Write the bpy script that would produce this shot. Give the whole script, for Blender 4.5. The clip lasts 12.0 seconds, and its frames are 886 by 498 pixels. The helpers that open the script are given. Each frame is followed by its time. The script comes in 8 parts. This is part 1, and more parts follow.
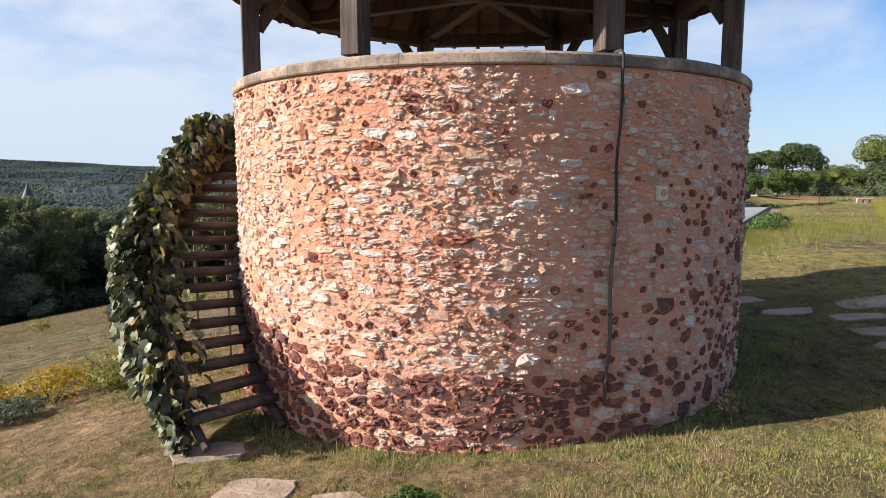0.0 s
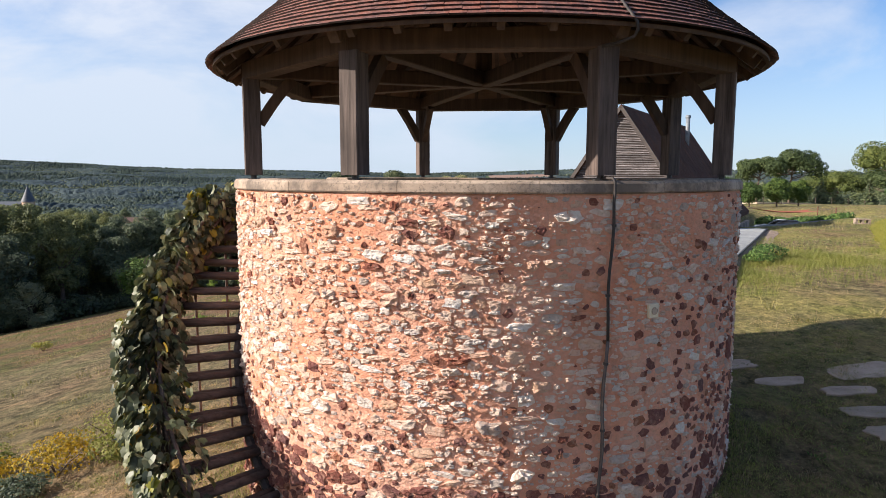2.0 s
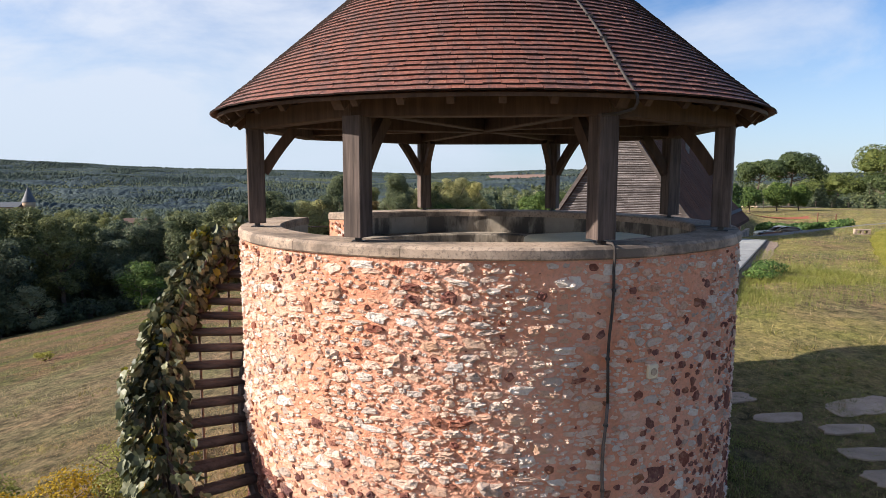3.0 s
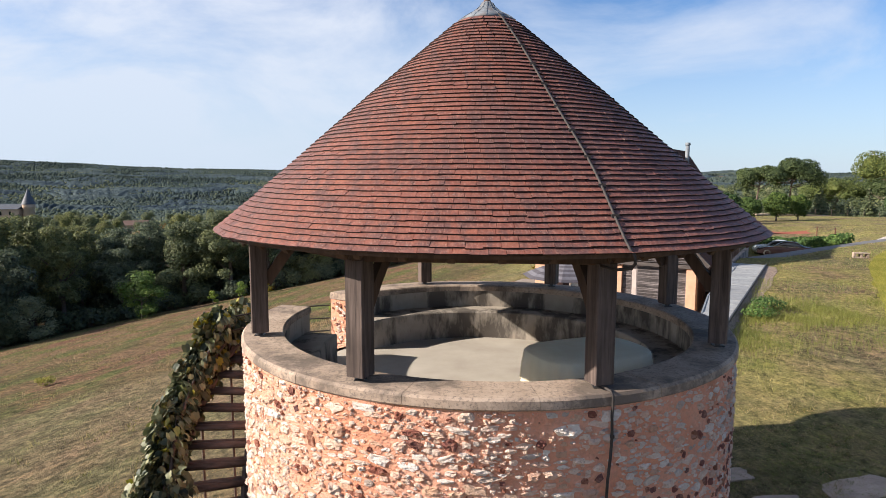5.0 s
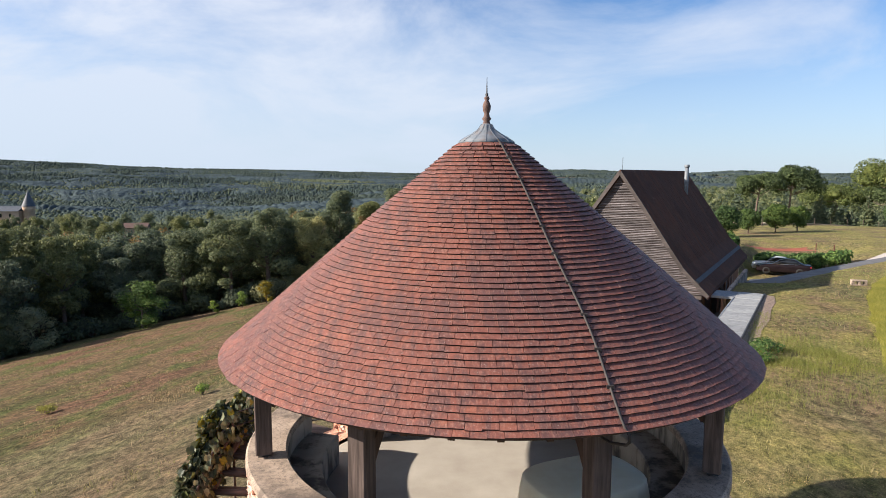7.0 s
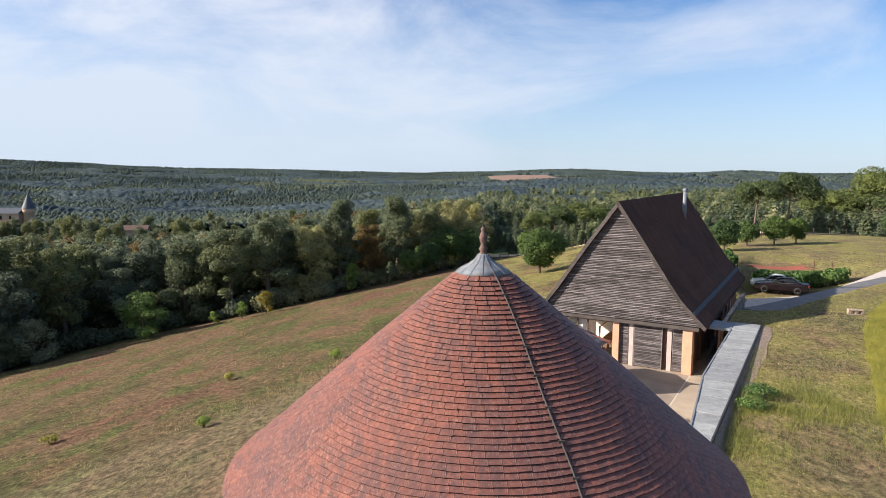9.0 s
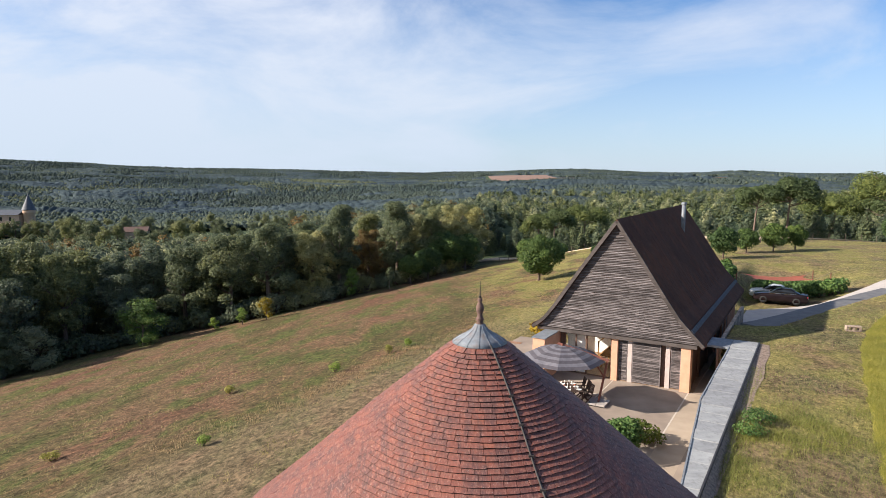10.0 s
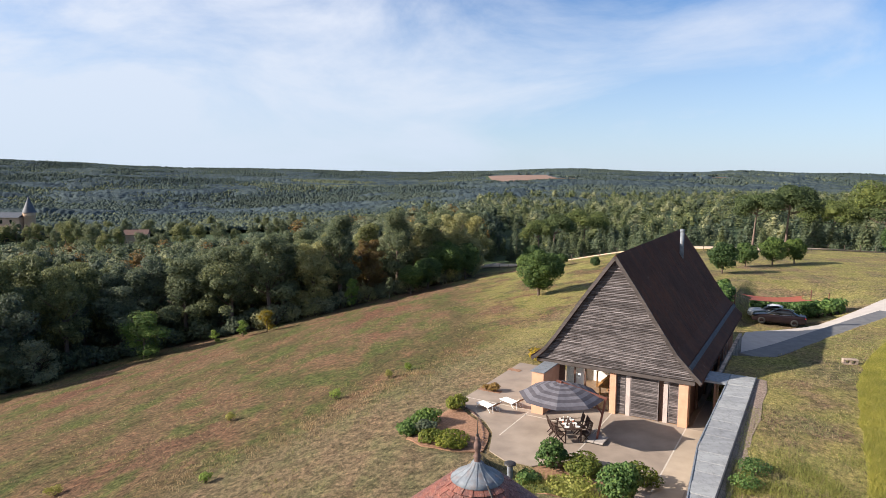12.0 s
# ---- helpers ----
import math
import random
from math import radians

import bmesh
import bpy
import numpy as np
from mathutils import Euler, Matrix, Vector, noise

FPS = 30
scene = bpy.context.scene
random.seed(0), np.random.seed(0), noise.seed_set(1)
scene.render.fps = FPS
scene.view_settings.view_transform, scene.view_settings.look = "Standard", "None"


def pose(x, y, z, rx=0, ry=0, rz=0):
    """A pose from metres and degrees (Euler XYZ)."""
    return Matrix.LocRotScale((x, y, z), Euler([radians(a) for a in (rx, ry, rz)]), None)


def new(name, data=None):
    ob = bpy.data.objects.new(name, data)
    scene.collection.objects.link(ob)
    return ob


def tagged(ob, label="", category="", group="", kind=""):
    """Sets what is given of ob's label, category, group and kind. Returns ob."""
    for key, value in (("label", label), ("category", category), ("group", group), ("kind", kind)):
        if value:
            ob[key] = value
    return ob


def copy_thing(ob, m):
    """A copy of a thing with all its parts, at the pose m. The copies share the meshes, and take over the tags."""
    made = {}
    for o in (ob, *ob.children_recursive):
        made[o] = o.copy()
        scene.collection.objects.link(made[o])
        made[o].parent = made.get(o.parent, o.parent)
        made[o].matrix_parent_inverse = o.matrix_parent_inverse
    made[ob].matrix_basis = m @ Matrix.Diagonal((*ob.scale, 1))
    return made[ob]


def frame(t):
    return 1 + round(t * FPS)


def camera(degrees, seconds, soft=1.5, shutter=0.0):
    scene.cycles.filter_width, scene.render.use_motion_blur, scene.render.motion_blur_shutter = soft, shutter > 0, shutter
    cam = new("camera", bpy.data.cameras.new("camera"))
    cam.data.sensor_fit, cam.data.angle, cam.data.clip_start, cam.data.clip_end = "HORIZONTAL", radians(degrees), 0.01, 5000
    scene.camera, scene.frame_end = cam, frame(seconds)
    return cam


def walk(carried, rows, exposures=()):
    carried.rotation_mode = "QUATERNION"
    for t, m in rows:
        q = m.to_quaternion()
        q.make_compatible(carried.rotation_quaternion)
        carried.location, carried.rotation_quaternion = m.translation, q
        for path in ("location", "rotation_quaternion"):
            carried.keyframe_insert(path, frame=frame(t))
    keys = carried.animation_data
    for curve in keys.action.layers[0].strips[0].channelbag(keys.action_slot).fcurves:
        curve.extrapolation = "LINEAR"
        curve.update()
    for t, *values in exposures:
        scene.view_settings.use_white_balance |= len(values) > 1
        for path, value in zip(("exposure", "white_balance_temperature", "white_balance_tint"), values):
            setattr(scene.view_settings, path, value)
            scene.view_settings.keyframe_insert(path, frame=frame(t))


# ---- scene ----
cam = camera(69.1, 12.0, soft=0.7)
METRES, EYE, TILT, LEAN, TURN = 9.4, 2.3, -6.63, 0.0, 0.0
ROWS = [
    (0.0, 0.0, 0.0, 0.0, 0.0, 0.0, -0.0),
    (0.5, 0.0019, -0.0036, 0.0268, -0.01, 0.03, -0.03),
    (1.0, 0.0045, -0.0081, 0.0545, 0.01, 0.04, -0.05),
    (1.5, 0.0044, -0.0124, 0.0844, -0.01, 0.04, -0.06),
    (2.0, 0.003, -0.0175, 0.1147, -0.01, 0.04, -0.07),
    (2.5, 0.0018, -0.0216, 0.1455, -0.0, 0.02, -0.08),
    (3.0, 0.001, -0.026, 0.1769, 0.01, 0.01, -0.11),
    (5.0, -0.0004, -0.0361, 0.3206, -0.01, -0.03, -0.1),
    (5.5, 0.0004, -0.0393, 0.3591, -0.0, -0.04, -0.12),
    (6.0, 0.0008, -0.0436, 0.3994, -0.02, -0.06, -0.12),
    (6.5, 0.0003, -0.0487, 0.4426, -0.01, -0.08, -0.12),
    (7.0, -0.0009, -0.0534, 0.4874, -0.01, -0.09, -0.14),
    (7.5, -0.0024, -0.0601, 0.5331, -0.01, -0.12, -0.13),
    (9.5, 0.0037, -0.085, 0.7243, -0.02, -0.22, -0.16),
    (10.0, 0.0055, -0.0917, 0.7781, -0.02, -0.24, -0.16),
    (10.5, 0.0069, -0.0978, 0.832, -0.02, -0.25, -0.16),
    (11.0, 0.0077, -0.1056, 0.8857, -0.02, -0.28, -0.15),
    (11.5, 0.0079, -0.1128, 0.9393, -0.01, -0.32, -0.15),
    (12.0, 0.0073, -0.1181, 0.9921, -0.01, -0.35, -0.15),
]
walk(cam, [(t, pose(0, 0, EYE, TILT, LEAN, TURN) @ pose(METRES * x, METRES * y, METRES * z, 90 + pitch, roll, yaw)) for t, x, y, z, yaw, pitch, roll in ROWS])

# ---- light ----
SUN_ELEV, SUN_TO = radians(27.0), radians(7)          # height of the sun; the way its shadows fall, from +x to +y
sun_data = bpy.data.lights.new("sun", "SUN")
sun_data.energy, sun_data.angle, sun_data.color = 5.7, radians(0.6), (1.0, 0.90, 0.79)
sun = new("sun", sun_data)
away = Vector((math.cos(SUN_TO) * math.cos(SUN_ELEV), math.sin(SUN_TO) * math.cos(SUN_ELEV), -math.sin(SUN_ELEV)))
sun.matrix_world = Matrix.Translation((-60, -20, 60)) @ away.to_track_quat("-Z", "Y").to_matrix().to_4x4()

world = bpy.data.worlds.new("sky")
scene.world = world
world.use_nodes = True
wt = world.node_tree
for nd in list(wt.nodes):
    wt.nodes.remove(nd)


def wn(kind, **values):
    nd = wt.nodes.new(kind)
    for k, v in values.items():
        nd.inputs[k].default_value = v
    return nd


w_out, w_bg = wt.nodes.new("ShaderNodeOutputWorld"), wt.nodes.new("ShaderNodeBackground")
sky = wt.nodes.new("ShaderNodeTexSky")
sky.sky_type, sky.sun_disc = "NISHITA", False
sky.sun_elevation = SUN_ELEV
sky.sun_rotation = math.atan2(-math.cos(SUN_TO), -math.sin(SUN_TO))
sky.altitude, sky.air_density, sky.dust_density, sky.ozone_density = 150, 1.0, 0.25, 2.5
# thin high cloud, drawn out along one way; thicker towards -x, where it puts in the sun side's paleness
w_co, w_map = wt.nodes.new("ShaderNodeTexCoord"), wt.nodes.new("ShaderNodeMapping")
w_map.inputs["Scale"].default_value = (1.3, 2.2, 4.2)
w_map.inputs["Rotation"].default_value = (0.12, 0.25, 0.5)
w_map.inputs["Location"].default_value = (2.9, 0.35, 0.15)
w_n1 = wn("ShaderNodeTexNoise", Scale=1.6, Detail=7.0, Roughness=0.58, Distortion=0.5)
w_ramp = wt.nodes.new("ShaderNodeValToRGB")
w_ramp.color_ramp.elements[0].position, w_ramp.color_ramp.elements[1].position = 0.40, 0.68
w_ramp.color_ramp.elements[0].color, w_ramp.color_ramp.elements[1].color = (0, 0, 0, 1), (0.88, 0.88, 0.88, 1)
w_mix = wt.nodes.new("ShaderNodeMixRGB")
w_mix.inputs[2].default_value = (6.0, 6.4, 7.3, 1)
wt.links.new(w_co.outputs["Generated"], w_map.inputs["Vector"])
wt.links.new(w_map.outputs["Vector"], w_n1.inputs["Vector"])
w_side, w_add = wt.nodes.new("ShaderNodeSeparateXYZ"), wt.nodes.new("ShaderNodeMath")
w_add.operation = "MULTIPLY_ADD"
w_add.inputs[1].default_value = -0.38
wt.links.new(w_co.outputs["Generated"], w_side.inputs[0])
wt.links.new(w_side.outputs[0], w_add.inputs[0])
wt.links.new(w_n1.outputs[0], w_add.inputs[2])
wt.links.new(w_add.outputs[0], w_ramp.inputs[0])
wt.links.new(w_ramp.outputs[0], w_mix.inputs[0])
w_tint = wt.nodes.new("ShaderNodeMixRGB")
w_tint.blend_type = "MULTIPLY"
w_tint.inputs[0].default_value = 1.0
w_sep, w_low = wt.nodes.new("ShaderNodeSeparateXYZ"), wt.nodes.new("ShaderNodeValToRGB")
w_low.color_ramp.elements[0].color, w_low.color_ramp.elements[1].color = (0.73, 0.90, 1.19, 1), (0.74, 0.91, 1.12, 1)
w_low.color_ramp.elements[0].position, w_low.color_ramp.elements[1].position = 0.02, 0.35
wt.links.new(w_co.outputs["Generated"], w_sep.inputs[0])
wt.links.new(w_sep.outputs[2], w_low.inputs[0])
wt.links.new(w_low.outputs[0], w_tint.inputs[2])
wt.links.new(sky.outputs[0], w_tint.inputs[1])
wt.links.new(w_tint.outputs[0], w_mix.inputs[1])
# pale blue haze low over the land
w_haze, w_mix2 = wt.nodes.new("ShaderNodeMapRange"), wt.nodes.new("ShaderNodeMixRGB")
for i, v in ((1, 0.0), (2, 0.24), (3, 0.78), (4, 0.0)):
    w_haze.inputs[i].default_value = v
w_mix2.inputs[2].default_value = (4.55, 5.45, 6.6, 1)
wt.links.new(w_side.outputs[2], w_haze.inputs[0])
wt.links.new(w_haze.outputs[0], w_mix2.inputs[0])
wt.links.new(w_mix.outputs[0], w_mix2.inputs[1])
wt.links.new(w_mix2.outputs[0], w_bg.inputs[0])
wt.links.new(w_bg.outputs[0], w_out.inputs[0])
w_bg.inputs[1].default_value = 0.080
scene.view_settings.exposure = 0.77

# ---- materials ----
class Nodes:
    """A principled material whose colour, roughness and relief are put together from noises at real size."""

    def __init__(self, name, rough=0.8, metal=0.0, spec=0.3):
        self.m = bpy.data.materials.new(name)
        self.m.use_nodes = True
        self.t = self.m.node_tree
        self.b = next(nd for nd in self.t.nodes if nd.type == "BSDF_PRINCIPLED")
        self.b.inputs["Roughness"].default_value = rough
        self.b.inputs["Metallic"].default_value = metal
        self.b.inputs["Specular IOR Level"].default_value = spec
        self.pos = self.t.nodes.new("ShaderNodeNewGeometry").outputs["Position"]

    def node(self, kind, **values):
        nd = self.t.nodes.new(kind)
        for k, v in values.items():
            nd.inputs[k].default_value = v
        return nd

    def link(self, a, b):
        self.t.links.new(a, b)

    def local(self):
        return self.node("ShaderNodeTexCoord").outputs["Object"]

    def stretch(self, vec, sx, sy, sz, rot=(0, 0, 0)):
        mp = self.node("ShaderNodeMapping", Scale=(sx, sy, sz), Rotation=rot)
        self.link(vec, mp.inputs["Vector"])
        return mp.outputs["Vector"]

    def noise(self, scale, detail=4.0, rough=0.55, vec=None, distort=0.0):
        nd = self.node("ShaderNodeTexNoise", Scale=scale, Detail=detail, Roughness=rough, Distortion=distort)
        self.link(vec or self.pos, nd.inputs["Vector"])
        return nd.outputs[0]

    def ramp(self, fac, *stops):
        nd = self.node("ShaderNodeValToRGB")
        r = nd.color_ramp
        while len(r.elements) < len(stops):
            r.elements.new(0.5)
        for e, (p, c) in zip(r.elements, stops):
            e.position = p
            e.color = (*c, 1) if len(c) == 3 else (c[0], c[0], c[0], 1)
        self.link(fac, nd.inputs[0])
        return nd.outputs[0]

    def mix(self, fac, a, b, mode="MIX"):
        nd = self.node("ShaderNodeMixRGB")
        nd.blend_type = mode
        for k, v in ((0, fac), (1, a), (2, b)):
            if isinstance(v, (int, float)):
                nd.inputs[k].default_value = v
            elif isinstance(v, tuple):
                nd.inputs[k].default_value = (*v, 1)
            else:
                self.link(v, nd.inputs[k])
        return nd.outputs[0]

    def island(self):
        return self.node("ShaderNodeNewGeometry").outputs["Random Per Island"]

    def chance(self):
        return self.node("ShaderNodeObjectInfo").outputs["Random"]

    def both(self):
        """One chance value for each piece, be it an object or an island of a joined mesh."""
        nd = self.node("ShaderNodeMath")
        nd.operation = "ADD"
        self.link(self.island(), nd.inputs[0])
        self.link(self.chance(), nd.inputs[1])
        fr = self.node("ShaderNodeMath")
        fr.operation = "FRACT"
        self.link(nd.outputs[0], fr.inputs[0])
        return fr.outputs[0]

    def color(self, out):
        self.link(out, self.b.inputs["Base Color"])
        return self

    def bump(self, height, strength=0.4, dist=0.01):
        nd = self.node("ShaderNodeBump", Strength=strength, Distance=dist)
        self.link(height, nd.inputs["Height"])
        self.link(nd.outputs[0], self.b.inputs["Normal"])
        return self


def simple(name, c1, c2, scale, rough=0.8, bump=0.3, bump_scale=None, dist=0.01, metal=0.0, spec=0.3, stains=None):
    n = Nodes(name, rough, metal, spec)
    col = n.ramp(n.noise(scale, 5.0), (0.3, c1), (0.7, c2))
    if stains:
        col = n.mix(n.ramp(n.noise(scale * 0.17, 4.0), (0.5, (0.0,)), (0.68, (0.8,))), col, stains)
    n.color(col)
    n.bump(n.noise(bump_scale or scale * 3, 5.0), bump, dist)
    return n.m


def wood_mat(name, dark, light, rough=0.75, along=(1, 1, 0.06), scale=14, spread=0.5):
    n = Nodes(name, rough, 0.0, 0.25)
    v = n.stretch(n.local(), *along)
    g = n.noise(scale, 6.0, 0.65, v, 0.4)
    col = n.ramp(g, (0.3, dark), (0.72, light))
    col = n.mix(n.ramp(n.noise(1.7, 3.0), (0.4, (0.0,)), (0.7, (0.5,))), col, tuple(0.55 * c for c in dark))
    tone = n.ramp(n.both(), (0.0, (1 - spread * 0.5,) * 3), (1.0, (1 + spread * 0.3,) * 3))
    n.color(n.mix(1.0, col, tone, "MULTIPLY"))
    n.bump(g, 0.5, 0.006)
    return n.m


def stone_mat(name, *cols, smear=0.6):
    """Broken stone, each piece with a tone of its own, pitted, and smeared here and there with mortar."""
    n = Nodes(name, 0.88, 0.0, 0.25)
    k = n.both()
    col = n.ramp(k, *[(i / max(1, len(cols) - 1), c) for i, c in enumerate(cols)])
    mott = n.ramp(n.noise(34, 7.0, 0.75), (0.30, (0.34, 0.28, 0.26)), (0.42, (0.94, 0.93, 0.92)), (0.70, (1.14, 1.13, 1.12)))
    col = n.mix(1.0, col, mott, "MULTIPLY")
    col = n.mix(n.ramp(n.noise(13, 5.0, 0.65), (0.50, (0.0,)), (0.64, (smear,))), col, (0.78, 0.46, 0.33))
    n.color(col)
    n.bump(n.noise(26, 8.0, 0.74), 1.0, 0.045)
    return n.m


def leaf_mat(name, dark, mid, light, rough=0.6, glow=0.32, spec=0.25, patch=0.35):
    n = Nodes(name, rough, 0.0, spec)
    col = n.ramp(n.island(), (0.0, dark), (0.55, mid), (1.0, light))
    tree = n.ramp(n.chance(), (0.0, (0.72, 0.76, 0.8)), (0.5, (1.0, 1.0, 1.0)), (1.0, (1.28, 1.16, 0.85)))
    col = n.mix(1.0, col, tree, "MULTIPLY")
    big = n.ramp(n.noise(patch, 3.0), (0.3, (0.75, 0.8, 0.8)), (0.7, (1.2, 1.15, 1.0)))
    col = n.mix(1.0, col, big, "MULTIPLY")
    n.color(col)
    n.b.inputs["Subsurface Weight"].default_value = 0.0
    tr = n.node("ShaderNodeBsdfTranslucent")
    n.link(col, tr.inputs["Color"])
    add = n.node("ShaderNodeMixShader")
    add.inputs[0].default_value = glow
    out = next(nd for nd in n.t.nodes if nd.type == "OUTPUT_MATERIAL")
    n.link(n.b.outputs[0], add.inputs[1])
    n.link(tr.outputs[0], add.inputs[2])
    n.link(add.outputs[0], out.inputs[0])
    return n.m


def ground_mat():
    """Dry late-summer meadow: straw, olive and green in drifts, bare earth here and there, woods' green far off."""
    n = Nodes("meadow", 0.95, 0.0, 0.1)
    drift = n.stretch(n.pos, 1.0, 0.42, 1.0, (0, 0, -0.75))
    big = n.noise(0.075, 6.0, 0.62, drift)
    col = n.ramp(big, (0.32, (0.076, 0.078, 0.032)), (0.43, (0.112, 0.090, 0.047)), (0.53, (0.172, 0.114, 0.072)), (0.66, (0.140, 0.074, 0.054)))
    green = n.ramp(n.noise(0.34, 6.0, 0.70, drift), (0.475, (0.0,)), (0.60, (0.85,)))
    col = n.mix(green, col, (0.088, 0.110, 0.037))
    earth = n.ramp(n.noise(0.30, 7.0, 0.74, drift), (0.52, (0.0,)), (0.68, (0.75,)))
    col = n.mix(earth, col, (0.205, 0.112, 0.074))
    # mown on the house's side of a line across the slope
    side = n.node("ShaderNodeVectorMath")
    side.operation = "DOT_PRODUCT"
    n.link(n.pos, side.inputs[0])
    side.inputs[1].default_value = (0.795, -0.607, 0.0)
    mown = n.node("ShaderNodeMapRange")
    n.link(side.outputs["Value"], mown.inputs[0])
    mown.inputs[1].default_value, mown.inputs[2].default_value, mown.inputs[4].default_value = -30.4, -27.2, 0.46
    col = n.mix(mown.outputs[0], col, (0.245, 0.196, 0.132))
    tuft = n.ramp(n.noise(1.9, 7.0, 0.75), (0.32, (0.32, 0.33, 0.28)), (0.5, (0.92, 0.93, 0.92)), (0.70, (1.64, 1.56, 1.44)))
    col = n.mix(1.0, col, tuft, "MULTIPLY")
    clump = n.ramp(n.noise(5.5, 6.0, 0.78, n.stretch(n.pos, 1.0, 0.6, 1.0, (0, 0, -0.75))), (0.34, (0.34, 0.36, 0.32)), (0.50, (0.95, 0.95, 0.95)), (0.68, (1.70, 1.60, 1.50)))
    col = n.mix(1.0, col, clump, "MULTIPLY")
    fine = n.ramp(n.noise(17, 6.0, 0.75), (0.28, (0.45, 0.47, 0.42)), (0.72, (1.5, 1.45, 1.4)))
    col = n.mix(0.85, col, fine, "MULTIPLY")
    # the greener, taller lawn towards the house's upper side
    sep = n.node("ShaderNodeSeparateXYZ")
    n.link(n.pos, sep.inputs[0])
    lawn = n.node("ShaderNodeMapRange")
    n.link(sep.outputs[0], lawn.inputs[0])
    lawn.inputs[1].default_value, lawn.inputs[2].default_value, lawn.inputs[4].default_value = 2.0, 9.0, 0.74
    patch = n.ramp(n.noise(0.20, 5.0, 0.65), (0.40, (0.0,)), (0.56, (1.0,)))
    both_ = n.mix(1.0, lawn.outputs[0], patch, "MULTIPLY")
    col = n.mix(both_, col, n.mix(1.0, n.ramp(n.noise(0.5, 4.0), (0.3, (0.205, 0.218, 0.055)), (0.5, (0.255, 0.235, 0.085)), (0.7, (0.330, 0.290, 0.100))), n.mix(1.0, fine, clump, "MULTIPLY"), "MULTIPLY"))
    # trodden earth near the stair and the stepping stones
    dist = n.node("ShaderNodeVectorMath")
    dist.operation = "DISTANCE"
    n.link(n.pos, dist.inputs[0])
    dist.inputs[1].default_value = (-4.2, 4.6, 0.0)
    bare = n.node("ShaderNodeMapRange")
    n.link(dist.outputs["Value"], bare.inputs[0])
    bare.inputs[1].default_value, bare.inputs[2].default_value = 8.0, 2.5
    worn = n.mix(1.0, bare.outputs[0], n.ramp(n.noise(0.9, 5.0, 0.65), (0.38, (0.15,)), (0.62, (0.9,))), "MULTIPLY")
    col = n.mix(worn, col, n.mix(1.0, (0.40, 0.275, 0.175), n.mix(1.0, fine, clump, "MULTIPLY"), "MULTIPLY"))
    # woods' floor and wooded hills farther off
    ln = n.node("ShaderNodeVectorMath")
    ln.operation = "LENGTH"
    n.link(n.pos, ln.inputs[0])
    mr = n.node("ShaderNodeMapRange")
    n.link(ln.outputs["Value"], mr.inputs[0])
    mr.inputs[1].default_value, mr.inputs[2].default_value = 135.0, 190.0
    wood = n.ramp(n.noise(0.045, 8.0, 0.75), (0.30, (0.026, 0.044, 0.026)), (0.5, (0.055, 0.080, 0.042)), (0.70, (0.100, 0.122, 0.062)))
    clear = n.ramp(n.noise(0.006, 4.0, 0.6), (0.60, (0.0,)), (0.66, (0.8,)))
    wood = n.mix(clear, wood, (0.120, 0.140, 0.072))
    col = n.mix(mr.outputs[0], col, wood)
    n.color(col)
    n.bump(n.noise(7.0, 7.0, 0.78), 1.0, 0.13)
    return n.m


MAT = {}
MAT["meadow"] = ground_mat()
n = Nodes("lime_mortar", 0.92, 0.0, 0.15)
c = n.ramp(n.noise(1.1, 5.0, 0.6), (0.3, (0.84, 0.36, 0.215)), (0.5, (0.88, 0.435, 0.295)), (0.72, (0.89, 0.53, 0.40)))
c = n.mix(n.ramp(n.noise(2.4, 4.0, 0.6, n.stretch(n.pos, 1, 1, 0.25)), (0.56, (0.0,)), (0.70, (0.6,))), c, (0.52, 0.235, 0.14))
c = n.mix(n.ramp(n.noise(24, 6.0, 0.7), (0.35, (0.35,)), (0.55, (0.0,))), c, (0.45, 0.28, 0.21))
n.color(c).bump(n.noise(15, 8.0, 0.78), 1.0, 0.05)
MAT["mortar"] = n.m
MAT["stone_cream"] = stone_mat("cream_rubble", (0.82, 0.57, 0.45), (0.87, 0.72, 0.61), (0.72, 0.45, 0.31), (0.89, 0.80, 0.72), (0.80, 0.53, 0.40), (0.86, 0.70, 0.60), (0.66, 0.38, 0.26), smear=0.6)
MAT["stone_grey"] = stone_mat("grey_rubble", (0.66, 0.54, 0.46), (0.88, 0.80, 0.74), (0.52, 0.41, 0.35), (0.88, 0.83, 0.79), smear=0.4)
MAT["stone_rust"] = stone_mat("rust_rubble", (0.29, 0.095, 0.060), (0.23, 0.085, 0.064), (0.36, 0.15, 0.085), (0.20, 0.08, 0.07), smear=0.4)
MAT["stone_dark"] = stone_mat("iron_stone", (0.205, 0.085, 0.072), (0.260, 0.095, 0.074), (0.165, 0.082, 0.080), (0.30, 0.115, 0.085), smear=0.3)
n = Nodes("weathered_concrete", 0.9, 0.0, 0.25)
c = n.ramp(n.noise(3.0, 6.0, 0.65), (0.3, (0.34, 0.255, 0.195)), (0.7, (0.50, 0.39, 0.305)))
c = n.mix(n.ramp(n.noise(1.3, 6.0, 0.7), (0.46, (0.0,)), (0.60, (0.80,))), c, (0.105, 0.085, 0.072))
c = n.mix(n.ramp(n.noise(28, 6.0, 0.75), (0.36, (0.75,)), (0.50, (0.0,))), c, (0.12, 0.098, 0.085))
n.color(c).bump(n.noise(40, 6.0, 0.7), 0.5, 0.01)
MAT["concrete"] = n.m
n = Nodes("stained_plaster", 0.9, 0.0, 0.2)
